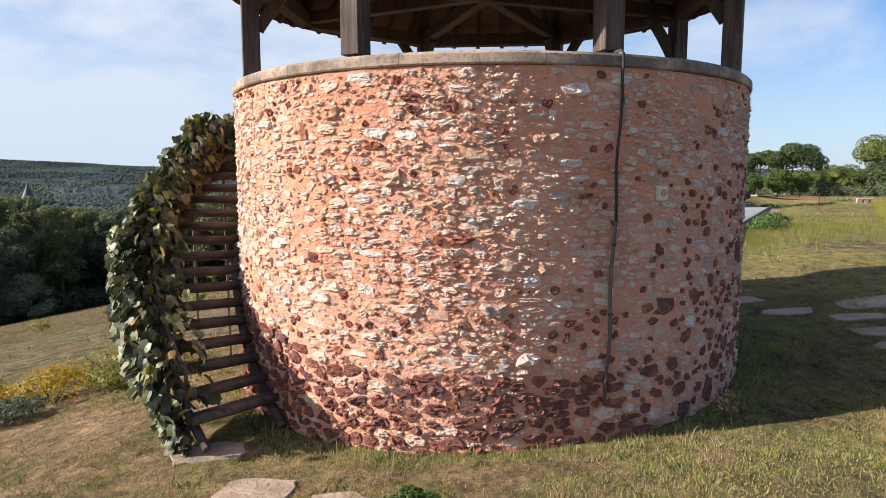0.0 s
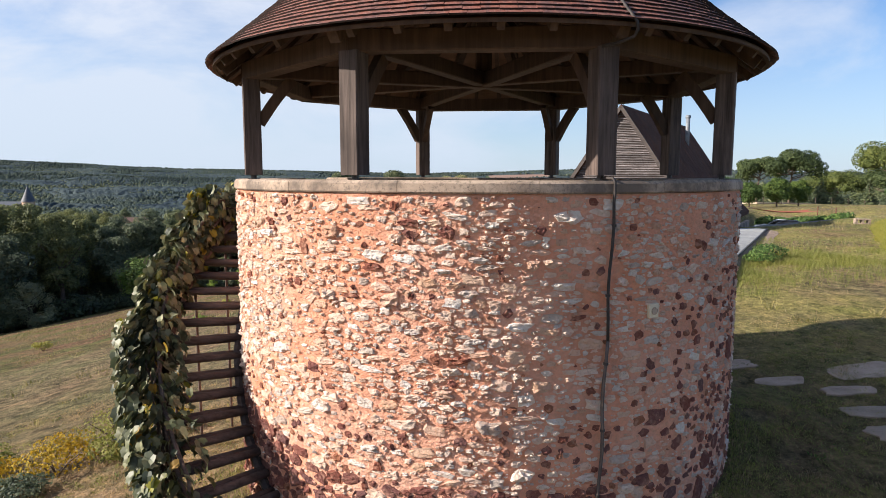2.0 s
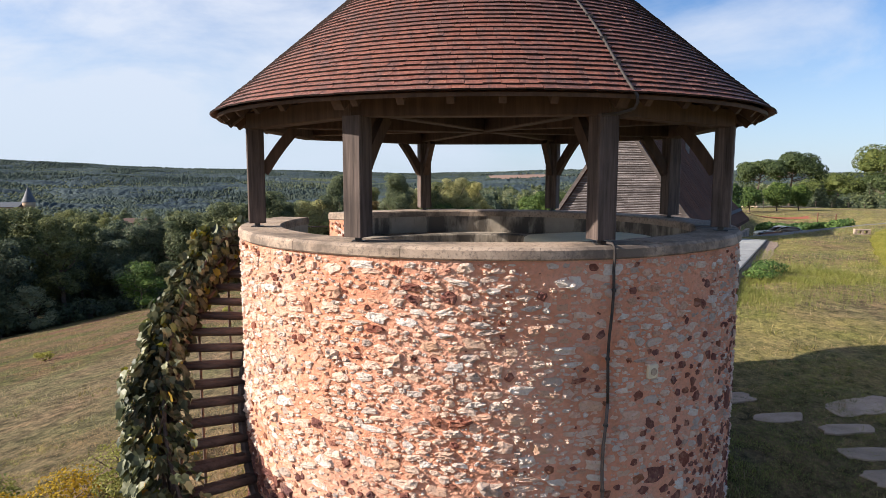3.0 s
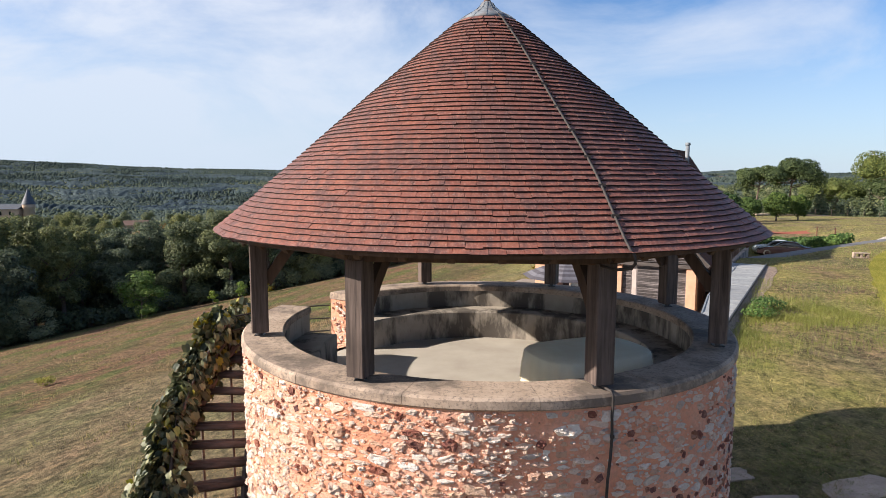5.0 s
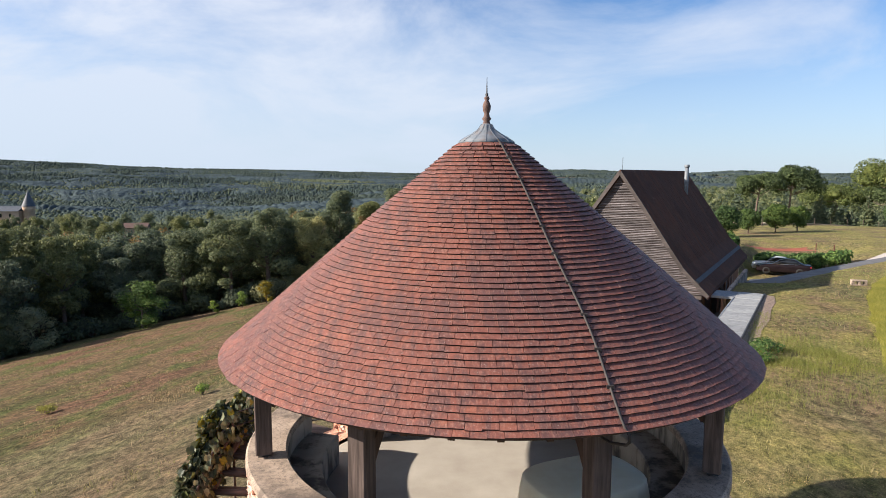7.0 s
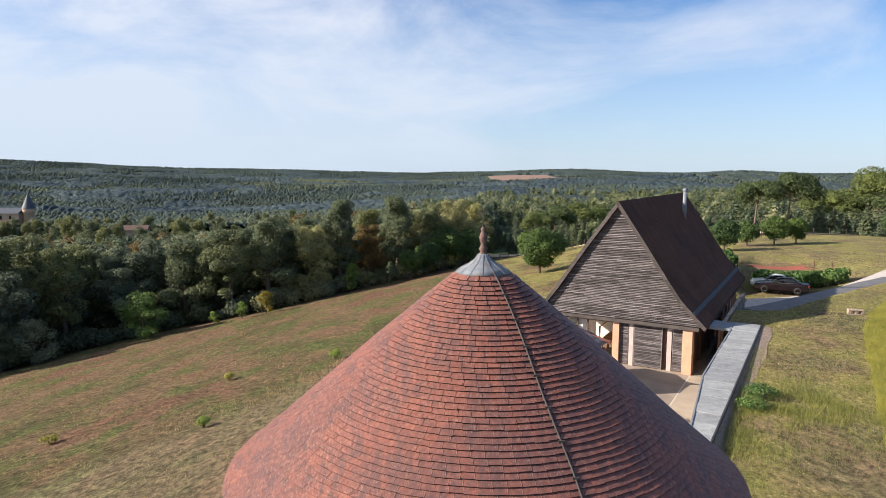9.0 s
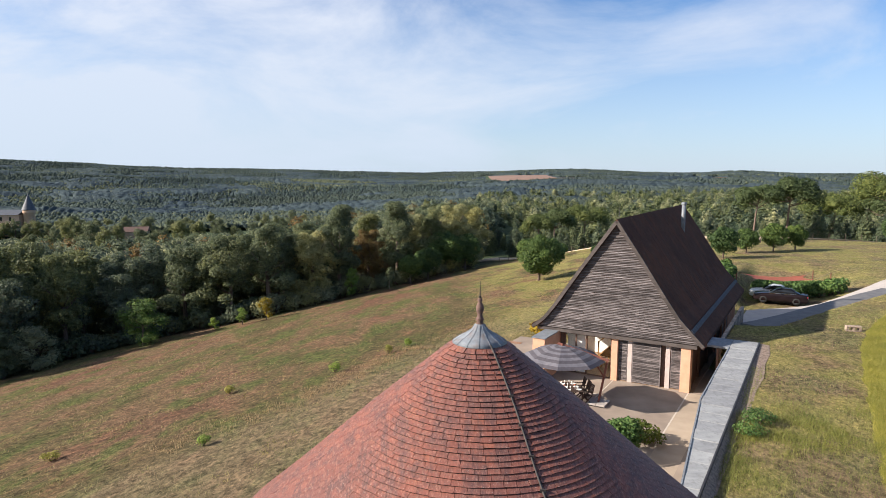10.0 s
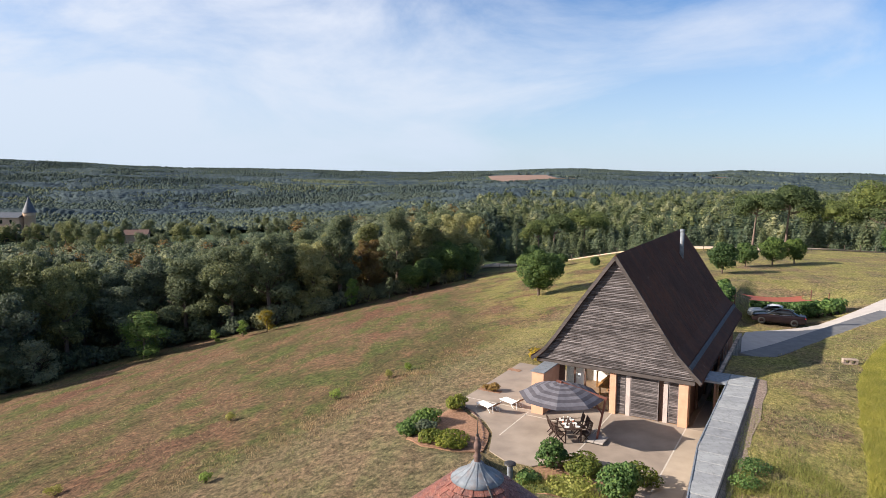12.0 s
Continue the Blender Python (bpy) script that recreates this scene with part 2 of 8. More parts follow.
c = n.ramp(n.noise(2.2, 6.0, 0.65), (0.3, (0.30, 0.26, 0.215)), (0.7, (0.42, 0.37, 0.31)))
c = n.mix(n.ramp(n.noise(2.0, 5.0, 0.65, n.stretch(n.pos, 1.2, 1.2, 0.4)), (0.44, (0.0,)), (0.56, (0.88,))), c, (0.080, 0.070, 0.062))
n.color(c).bump(n.noise(25, 6.0), 0.4, 0.01)
MAT["plaster"] = n.m
MAT["screed"] = simple("floor_screed", (0.36, 0.32, 0.27), (0.46, 0.42, 0.36), 1.6, 0.85, 0.25, 30, stains=(0.30, 0.26, 0.22))
MAT["oak"] = wood_mat("weathered_oak", (0.050, 0.036, 0.032), (0.215, 0.160, 0.138), scale=22)
MAT["oak_dark"] = wood_mat("sheltered_oak", (0.060, 0.036, 0.026), (0.125, 0.078, 0.055))
MAT["boards"] = wood_mat("roof_boarding", (0.10, 0.056, 0.036), (0.19, 0.110, 0.070), along=(0.2, 0.2, 1))
MAT["log"] = wood_mat("tread_log", (0.060, 0.042, 0.036), (0.17, 0.125, 0.105), along=(0.12, 1, 1), scale=18)
n = Nodes("clay_tile", 0.62, 0.0, 0.40)
k = n.both()
c = n.ramp(k, (0.0, (0.222, 0.076, 0.054)), (0.3, (0.240, 0.084, 0.059)), (0.6, (0.262, 0.094, 0.066)), (0.85, (0.232, 0.080, 0.056)), (0.97, (0.305, 0.106, 0.066)), (1.0, (0.165, 0.064, 0.052)))
# runs of rain down the slope, broad dark drifts, and small lichen spots
runs = n.noise(3.4, 6.0, 0.70, n.stretch(n.pos, 2.2, 0.8, 0.45))
c = n.mix(n.ramp(runs, (0.47, (0.0,)), (0.60, (0.72,))), c, (0.105, 0.058, 0.056))
drift = n.noise(0.62, 5.0, 0.60, n.stretch(n.pos, 1, 1, 0.7, (0.4, 0.2, 1.9)))
c = n.mix(n.ramp(drift, (0.46, (0.0,)), (0.62, (0.62,))), c, (0.120, 0.060, 0.058))
c = n.mix(n.ramp(n.noise(9.0, 6.0, 0.75), (0.50, (0.0,)), (0.62, (0.6,))), c, (0.105, 0.060, 0.056))
c = n.mix(n.ramp(n.noise(30, 4.0, 0.7, n.stretch(n.local(), 1.6, 0.35, 1)), (0.51, (0.0,)), (0.66, (0.50,))), c, (0.430, 0.225, 0.165))
c = n.mix(n.ramp(n.noise(52, 4.0, 0.7), (0.61, (0.0,)), (0.69, (0.75,))), c, (0.44, 0.36, 0.31))
n.color(n.mix(1.0, c, n.ramp(n.noise(22, 5.0, 0.7), (0.3, (0.64, 0.62, 0.62)), (0.7, (1.12, 1.10, 1.10))), "MULTIPLY")).bump(n.noise(60, 5.0, 0.7), 0.5, 0.006)
MAT["tile"] = n.m
# tail faces near black: the shade and gap under each course put into colour
MAT["tile_tail"] = simple("shaded_tile_tail", (0.022, 0.016, 0.014), (0.050, 0.030, 0.026), 30, 0.95, 0.5)
n = Nodes("old_zinc", 0.70, 0.10, 0.3)
c = n.ramp(n.noise(5.0, 5.0, 0.65), (0.3, (0.125, 0.145, 0.170)), (0.7, (0.26, 0.285, 0.31)))
n.color(n.mix(n.ramp(n.noise(9.0, 4.0, 0.6, n.stretch(n.pos, 1, 1, 0.2)), (0.50, (0.0,)), (0.68, (0.4,))), c, (0.20, 0.125, 0.095))).bump(n.noise(14, 4.0), 0.15, 0.01)
MAT["zinc"] = n.m
MAT["dull_zinc"] = simple("dull_zinc", (0.045, 0.045, 0.050), (0.085, 0.085, 0.092), 4, 0.75, 0.1, metal=0.0, spec=0.25)
MAT["dark_board"] = wood_mat("dark_grey_board", (0.055, 0.045, 0.042), (0.12, 0.10, 0.092), along=(0.1, 1, 1))
MAT["terracotta"] = simple("old_terracotta", (0.095, 0.060, 0.052), (0.18, 0.112, 0.092), 22, 0.8, 0.5)
MAT["iron"] = simple("dark_metal", (0.045, 0.042, 0.042), (0.10, 0.09, 0.085), 16, 0.5, 0.2, metal=0.6, spec=0.5)
MAT["cable"] = simple("flat_conductor", (0.030, 0.026, 0.025), (0.060, 0.050, 0.047), 9, 0.65, 0.2)
MAT["grey_pipe"] = simple("grey_pipe", (0.075, 0.058, 0.052), (0.13, 0.10, 0.09), 9, 0.6, 0.2)
MAT["cream_plastic"] = simple("cream_plastic", (0.62, 0.53, 0.38), (0.70, 0.61, 0.46), 12, 0.5, 0.1)
MAT["cloth"] = simple("cream_cotton", (0.76, 0.66, 0.46), (0.82, 0.74, 0.55), 6, 0.9, 0.3, 150, 0.002)
MAT["flag"] = simple("flagstone", (0.27, 0.205, 0.16), (0.42, 0.325, 0.26), 4, 0.85, 0.8, 20, 0.03, stains=(0.20, 0.165, 0.125))
MAT["terrace"] = simple("sandy_concrete", (0.235, 0.188, 0.152), (0.36, 0.292, 0.235), 0.7, 0.88, 0.3, 25, stains=(0.215, 0.178, 0.150))
MAT["joint"] = simple("pale_joint", (0.46, 0.405, 0.345), (0.56, 0.50, 0.43), 6, 0.85, 0.2)
MAT["limestone"] = simple("limestone_drive", (0.36, 0.325, 0.30), (0.44, 0.40, 0.37), 1.3, 0.9, 0.3, 20)
MAT["sand_road"] = simple("sandy_road", (0.50, 0.38, 0.27), (0.58, 0.45, 0.33), 0.7, 0.95, 0.3, 6)
n = Nodes("grey_slab", 0.7, 0.0, 0.35)
c = n.ramp(n.noise(2.2, 6.0, 0.65, n.stretch(n.pos, 0.5, 1.5, 1)), (0.3, (0.225, 0.230, 0.235)), (0.7, (0.34, 0.345, 0.345)))
c = n.mix(n.ramp(n.noise(3.6, 7.0, 0.75, n.stretch(n.pos, 1.6, 0.7, 1)), (0.50, (0.0,)), (0.64, (0.6,))), c, (0.150, 0.150, 0.150))
n.color(n.mix(1.0, c, n.ramp(n.both(), (0.0, (0.85, 0.85, 0.86)), (1.0, (1.12, 1.12, 1.1))), "MULTIPLY")).bump(n.noise(20, 5.0), 0.3, 0.01)
MAT["slab"] = n.m
MAT["slat"] = wood_mat("grey_larch", (0.075, 0.062, 0.062), (0.270, 0.236, 0.232), along=(0.16, 1, 1), scale=16, spread=1.2)
n = Nodes("brown_roof_boarding", 0.92, 0.0, 0.08)
c = n.ramp(n.noise(3.2, 6.0, 0.65, n.stretch(n.local(), 3, 3, 0.5)), (0.3, (0.048, 0.027, 0.022)), (0.7, (0.120, 0.066, 0.050)))
c = n.mix(n.ramp(n.noise(0.9, 6.0, 0.7, n.stretch(n.local(), 0.6, 1.6, 0.5)), (0.46, (0.0,)), (0.64, (0.7,))), c, (0.130, 0.055, 0.034))
c = n.mix(n.ramp(n.noise(2.6, 6.0, 0.7), (0.62, (0.0,)), (0.70, (0.6,))), c, (0.20, 0.16, 0.13))
n.color(n.mix(n.ramp(n.noise(0.45, 5.0, 0.6), (0.5, (0.0,)), (0.7, (0.6,))), c, (0.055, 0.030, 0.024))).bump(n.noise(12, 5.0, 0.7, n.stretch(n.local(), 4, 4, 0.6)), 0.6, 0.02)
MAT["roof_brown"] = n.m
MAT["render"] = simple("apricot_render", (0.56, 0.315, 0.205), (0.63, 0.375, 0.25), 3, 0.9, 0.25, 40)
MAT["white_paint"] = simple("white_render", (0.72, 0.70, 0.66), (0.80, 0.78, 0.74), 2.5, 0.8, 0.15, 40)
MAT["pale_post"] = simple("pale_pink_render", (0.44, 0.365, 0.335), (0.54, 0.46, 0.425), 3, 0.85, 0.2, 40)
MAT["frame_brown"] = simple("brown_frame", (0.10, 0.055, 0.042), (0.15, 0.085, 0.062), 9, 0.55, 0.15)
n = Nodes("window_glass", 0.03, 0.0, 0.5)
n.b.inputs["Transmission Weight"].default_value = 1.0
n.b.inputs["Base Color"].default_value = (0.92, 0.95, 0.94, 1)
n.b.inputs["IOR"].default_value = 1.08
MAT["glass"] = n.m
MAT["room_floor"] = simple("brown_floor", (0.26, 0.17, 0.11), (0.33, 0.225, 0.15), 3, 0.5, 0.1)
n = Nodes("striped_canvas", 0.9, 0.0, 0.2)
n.color(n.ramp(n.noise(5, 4.0), (0.3, (0.120, 0.115, 0.132)), (0.7, (0.160, 0.152, 0.170))))
MAT["canvas"] = n.m
MAT["canvas_dark"] = simple("dark_canvas", (0.064, 0.058, 0.068), (0.09, 0.082, 0.094), 5, 0.9, 0.2)
MAT["red_wood"] = wood_mat("red_brown_wood", (0.16, 0.060, 0.045), (0.26, 0.105, 0.08))
MAT["honey_wood"] = wood_mat("honey_wood", (0.34, 0.17, 0.065), (0.52, 0.29, 0.12))
MAT["teak"] = wood_mat("dark_teak", (0.055, 0.034, 0.028), (0.13, 0.085, 0.066))
MAT["sling"] = simple("white_sling", (0.74, 0.72, 0.68), (0.80, 0.78, 0.74), 8, 0.8, 0.2, 90, 0.003)
MAT["brown_sling"] = simple("shaded_sling_brown", (0.25, 0.14, 0.09), (0.33, 0.19, 0.125), 8, 0.9, 0.2, 90, 0.003)
MAT["white_metal"] = simple("white_metal", (0.70, 0.70, 0.69), (0.76, 0.76, 0.75), 8, 0.4, 0.05)
MAT["china"] = simple("white_china", (0.74, 0.73, 0.70), (0.80, 0.79, 0.76), 10, 0.25, 0.05, spec=0.5)
MAT["red_cloth"] = simple("red_cloth", (0.50, 0.16, 0.09), (0.60, 0.22, 0.13), 8, 0.85, 0.2)
MAT["sail"] = simple("rust_canvas", (0.25, 0.070, 0.042), (0.32, 0.095, 0.058), 3, 0.85, 0.15, 60, 0.003)
MAT["paint_black"] = simple("brown_black_paint", (0.012, 0.008, 0.009), (0.018, 0.012, 0.013), 2, 0.22, 0.0, spec=0.18)
MAT["paint_white"] = simple("white_car_paint", (0.76, 0.76, 0.76), (0.80, 0.80, 0.80), 2, 0.15, 0.0, spec=0.7)
MAT["rubber"] = simple("black_rubber", (0.018, 0.018, 0.018), (0.03, 0.03, 0.03), 30, 0.8, 0.2)
MAT["alloy"] = simple("alloy_rim", (0.42, 0.42, 0.43), (0.52, 0.52, 0.53), 20, 0.3, 0.05, metal=0.9, spec=0.5)
n = Nodes("dark_glass", 0.05, 0.0, 0.7)
n.b.inputs["Base Color"].default_value = (0.012, 0.014, 0.016, 1)
MAT["dark_glass"] = n.m
MAT["lamp_red"] = simple("red_lamp", (0.35, 0.02, 0.02), (0.42, 0.03, 0.03), 9, 0.2, 0.0, spec=0.6)
MAT["chrome"] = simple("chrome", (0.70, 0.70, 0.70), (0.75, 0.75, 0.75), 9, 0.12, 0.0, metal=1.0, spec=0.5)
MAT["bark"] = simple("bark", (0.085, 0.062, 0.047), (0.165, 0.125, 0.10), 8, 0.9, 0.9, 18, 0.03)
MAT["pine_bark"] = simple("pine_bark", (0.11, 0.078, 0.062), (0.20, 0.145, 0.115), 6, 0.9, 0.9, 14, 0.03)
MAT["leaf_oak"] = leaf_mat("broad_leaves", (0.095, 0.118, 0.074), (0.156, 0.184, 0.104), (0.225, 0.250, 0.132), glow=0.44)
# paled to put the sun on the wood's right side into the colour
MAT["leaf_mid"] = leaf_mat("olive_leaves", (0.215, 0.230, 0.150), (0.305, 0.318, 0.195), (0.390, 0.395, 0.235), glow=0.46)
# far crowns: the haze of distance is put into their blue-grey leaf colours
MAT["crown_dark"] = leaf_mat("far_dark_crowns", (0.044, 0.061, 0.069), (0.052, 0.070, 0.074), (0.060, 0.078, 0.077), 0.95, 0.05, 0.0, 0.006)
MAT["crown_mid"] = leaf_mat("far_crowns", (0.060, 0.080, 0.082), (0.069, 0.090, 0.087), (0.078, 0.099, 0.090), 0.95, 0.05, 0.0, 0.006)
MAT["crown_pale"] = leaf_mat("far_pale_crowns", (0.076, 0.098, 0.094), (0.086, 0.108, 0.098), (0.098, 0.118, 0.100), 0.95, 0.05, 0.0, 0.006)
MAT["leaf_dark"] = leaf_mat("dark_leaves", (0.080, 0.104, 0.078), (0.124, 0.154, 0.104), (0.178, 0.208, 0.128), glow=0.40)
MAT["leaf_pale"] = leaf_mat("willow_leaves", (0.110, 0.132, 0.070), (0.165, 0.190, 0.100), (0.225, 0.245, 0.135))
MAT["leaf_autumn"] = leaf_mat("turning_leaves", (0.163, 0.111, 0.046), (0.260, 0.150, 0.055), (0.299, 0.215, 0.072))
MAT["leaf_bright"] = leaf_mat("bright_leaves", (0.094, 0.161, 0.038), (0.169, 0.263, 0.060), (0.287, 0.355, 0.094))
MAT["needle"] = leaf_mat("pine_needles", (0.048, 0.072, 0.029), (0.094, 0.128, 0.050), (0.165, 0.200, 0.082))
MAT["needle_far"] = leaf_mat("young_pine_needles", (0.058, 0.082, 0.054), (0.108, 0.140, 0.084), (0.178, 0.206, 0.122))
MAT["needle_deep"] = leaf_mat("dense_pine_needles", (0.036, 0.070, 0.026), (0.074, 0.126, 0.041), (0.132, 0.192, 0.060))
# far hills' canopy: the haze over them is put into its blue-grey
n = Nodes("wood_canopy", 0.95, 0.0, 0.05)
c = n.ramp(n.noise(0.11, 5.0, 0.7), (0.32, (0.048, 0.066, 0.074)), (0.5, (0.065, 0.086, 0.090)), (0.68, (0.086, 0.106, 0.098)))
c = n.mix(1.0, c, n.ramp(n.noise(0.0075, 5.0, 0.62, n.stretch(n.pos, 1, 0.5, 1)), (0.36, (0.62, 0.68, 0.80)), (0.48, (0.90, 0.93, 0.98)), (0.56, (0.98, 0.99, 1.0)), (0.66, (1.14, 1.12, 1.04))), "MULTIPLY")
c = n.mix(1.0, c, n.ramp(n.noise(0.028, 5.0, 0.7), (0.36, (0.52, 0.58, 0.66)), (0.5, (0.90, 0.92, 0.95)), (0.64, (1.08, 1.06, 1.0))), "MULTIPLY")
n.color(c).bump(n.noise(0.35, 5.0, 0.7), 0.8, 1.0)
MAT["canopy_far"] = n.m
MAT["vine"] = leaf_mat("vine_leaves", (0.060, 0.074, 0.048), (0.090, 0.104, 0.060), (0.170, 0.172, 0.052), 0.5, 0.25, 0.4, 3.0)
MAT["vine_pale"] = leaf_mat("grey_green_vine_leaves", (0.110, 0.128, 0.092), (0.170, 0.188, 0.132), (0.235, 0.245, 0.165), 0.5, 0.2, 0.4, 3.0)
MAT["vine_gold"] = leaf_mat("yellow_vine_leaves", (0.22, 0.20, 0.030), (0.30, 0.28, 0.04), (0.26, 0.13, 0.03), 0.55, 0.3, 0.3, 3.0)
MAT["shrub_yellow"] = leaf_mat("golden_shrub_leaves", (0.090, 0.120, 0.022), (0.150, 0.180, 0.032), (0.230, 0.245, 0.050))
MAT["shrub_green"] = leaf_mat("shrub_leaves", (0.051, 0.099, 0.030), (0.099, 0.177, 0.048), (0.188, 0.270, 0.078))
MAT["grass"] = leaf_mat("grass_blades", (0.130, 0.140, 0.050), (0.215, 0.205, 0.088), (0.320, 0.275, 0.155), 0.7, 0.3, 0.15, 0.8)
MAT["turf"] = leaf_mat("turf_blades", (0.160, 0.195, 0.062), (0.250, 0.285, 0.098), (0.370, 0.375, 0.165), 0.7, 0.3, 0.15, 0.9)
MAT["grass_tall"] = leaf_mat("tall_grass", (0.20, 0.215, 0.050), (0.28, 0.28, 0.075), (0.38, 0.35, 0.13), 0.7, 0.3, 0.15, 0.6)
MAT["straw"] = leaf_mat("dry_stalks", (0.350, 0.235, 0.138), (0.460, 0.330, 0.200), (0.560, 0.435, 0.280), 0.8, 0.3, 0.1, 1.0)
MAT["wild_yellow"] = leaf_mat("yellow_weeds", (0.30, 0.21, 0.025), (0.42, 0.30, 0.04), (0.22, 0.19, 0.04), 0.7, 0.3, 0.15, 1.5)
MAT["mulch"] = simple("bark_mulch", (0.20, 0.105, 0.06), (0.36, 0.21, 0.135), 9, 0.95, 0.9, 30, 0.03)
MAT["gravel"] = simple("edge_gravel", (0.12, 0.088, 0.068), (0.36, 0.27, 0.215), 11, 0.95, 0.9, 30, 0.03)
MAT["castle"] = simple("castle_stone", (0.50, 0.34, 0.235), (0.58, 0.42, 0.31), 0.6, 0.9, 0.2)
MAT["slate"] = simple("slate", (0.060, 0.068, 0.085), (0.095, 0.105, 0.125), 1.2, 0.6, 0.2)
MAT["sandy"] = simple("pale_sandy_concrete", (0.33, 0.262, 0.198), (0.46, 0.375, 0.288), 0.8, 0.88, 0.3, 25, stains=(0.29, 0.235, 0.185))
MAT["kerb"] = simple("dark_kerb_concrete", (0.115, 0.115, 0.12), (0.175, 0.172, 0.172), 1.6, 0.85, 0.3, 25)
MAT["field_soil"] = simple("ploughed_soil", (0.205, 0.130, 0.098), (0.255, 0.165, 0.125), 0.05, 0.95, 0.3)

# ---- mesh helpers ----
class Mesh:
    """Gathers points and faces; ob() makes them one mesh object."""

    def __init__(self):
        self.v, self.f = [], []

    def add(self, pts, faces):
        k = len(self.v)
        self.v += [tuple(p) for p in pts]
        self.f += [tuple(k + i for i in fc) for fc in faces]
        return self

    def box(self, x0, x1, y0, y1, z0, z1):
        return self.add([(x, y, z) for z in (z0, z1) for y in (y0, y1) for x in (x0, x1)],
                        [(0, 2, 3, 1), (4, 5, 7, 6), (0, 1, 5, 4), (2, 6, 7, 3), (0, 4, 6, 2), (1, 3, 7, 5)])

    def prism(self, outline, z0, z1):
        """An upright prism over a plan outline, anticlockwise; z0 and z1 may be functions of x and y."""
        n = len(outline)
        lo = [(x, y, z0(x, y) if callable(z0) else z0) for x, y in outline]
        hi = [(x, y, z1(x, y) if callable(z1) else z1) for x, y in outline]
        return self.add(lo + hi, [tuple(range(n))[::-1], tuple(range(n, 2 * n))] + [(i, (i + 1) % n, n + (i + 1) % n, n + i) for i in range(n)])

    def beam(self, p, q, w, h, up=(0, 0, 1), cham=0.0):
        """A squared timber from p to q, w wide and h deep, with chamfered edges."""
        p, q = Vector(p), Vector(q)
        d = (q - p).normalized()
        s = d.cross(Vector(up))
        s = s.normalized() if s.length > 1e-4 else Vector((1, 0, 0))
        u = s.cross(d)
        a, b, c = w / 2, h / 2, cham
        ring = [(-a + c, -b), (a - c, -b), (a, -b + c), (a, b - c), (a - c, b), (-a + c, b), (-a, b - c), (-a, -b + c)] if c else [(-a, -b), (a, -b), (a, b), (-a, b)]
        n = len(ring)
        pts = [e + s * x + u * y for e in (p, q) for x, y in ring]
        return self.add(pts, [tuple(range(n))[::-1], tuple(range(n, 2 * n))] + [(i, (i + 1) % n, n + (i + 1) % n, n + i) for i in range(n)])

    def tube(self, path, radii, n=8, caps=True):
        """A round bar along a path, with a radius at each point or one for all."""
        path = [Vector(p) for p in path]
        if not isinstance(radii, (list, tuple)):
            radii = [radii] * len(path)
        pts = []
        ref = Vector((0.31, 0.17, 0.93))
        for i, p in enumerate(path):
            d = (path[min(i + 1, len(path) - 1)] - path[max(i - 1, 0)]).normalized()
            s = d.cross(ref if abs(d.dot(ref)) < 0.95 else Vector((1, 0, 0))).normalized()
            u = s.cross(d)
            pts += [p + (s * math.cos(a) + u * math.sin(a)) * radii[i] for a in [2 * math.pi * j / n for j in range(n)]]
        fs = [(i * n + j, i * n + (j + 1) % n, (i + 1) * n + (j + 1) % n, (i + 1) * n + j) for i in range(len(path) - 1) for j in range(n)]
        if caps:
            fs += [tuple(range(n))[::-1], tuple(range((len(path) - 1) * n, len(path) * n))]
        return self.add(pts, fs)

    def lathe(self, profile, n=48, centre=(0, 0), a0=0.0, a1=2 * math.pi, ends=True):
        """A profile of (radius, height), outside on its right, turned round an upright axis, all the way or from a0 to a1."""
        full = abs(a1 - a0 - 2 * math.pi) < 1e-6
        m = n if full else n + 1
        k = len(profile)
        pts = [(centre[0] + r * math.cos(a), centre[1] + r * math.sin(a), z) for a in [a0 + (a1 - a0) * j / n for j in range(m)] for r, z in profile]
        fs = [(j * k + i, ((j + 1) % m) * k + i, ((j + 1) % m) * k + i + 1, j * k + i + 1) for j in range(n) for i in range(k - 1)]
        if not full and ends:
            fs += [tuple(range(k)), tuple(range(n * k, n * k + k))[::-1]]
        return self.add(pts, fs)

    def data(self, name, *mats):
        me = bpy.data.meshes.new(name)
        me.from_pydata(self.v, [], self.f)
        for m in mats:
            me.materials.append(MAT[m] if isinstance(m, str) else m)
        me.update()
        return me


def smooth(me, on=True):
    me.polygons.foreach_set("use_smooth", [on] * len(me.polygons))
    return me


def part(name, mesh, mat, parent=None, label="", soft=False, at=None, bevel=0.0):
    """One mesh object, under a thing or a part where parent is given."""
    if isinstance(mesh, Mesh):
        me = mesh.data(name, mat)
        if bevel:
            bm = bmesh.new()
            bm.from_mesh(me)
            bmesh.ops.recalc_face_normals(bm, faces=bm.faces)
            bmesh.ops.bevel(bm, geom=list(bm.edges), offset=bevel, segments=1, affect="EDGES", clamp_overlap=True)
            bm.to_mesh(me)
            bm.free()
    else:
        me = mesh
    if soft:
        smooth(me)
    ob = new(name, me)
    ob.parent = parent
    if at is not None:
        ob.matrix_basis = at
    if label:
        ob["label"] = label
    return ob


def thing(name, label, category, at=None, group="", kind=""):
    ob = new(name)
    ob.empty_display_size = 0.2
    if at is not None:
        ob.matrix_basis = at
    return tagged(ob, label, category, group, kind)


def smoothstep(a, b, x):
    t = min(1.0, max(0.0, (x - a) / (b - a)))
    return t * t * (3 - 2 * t)


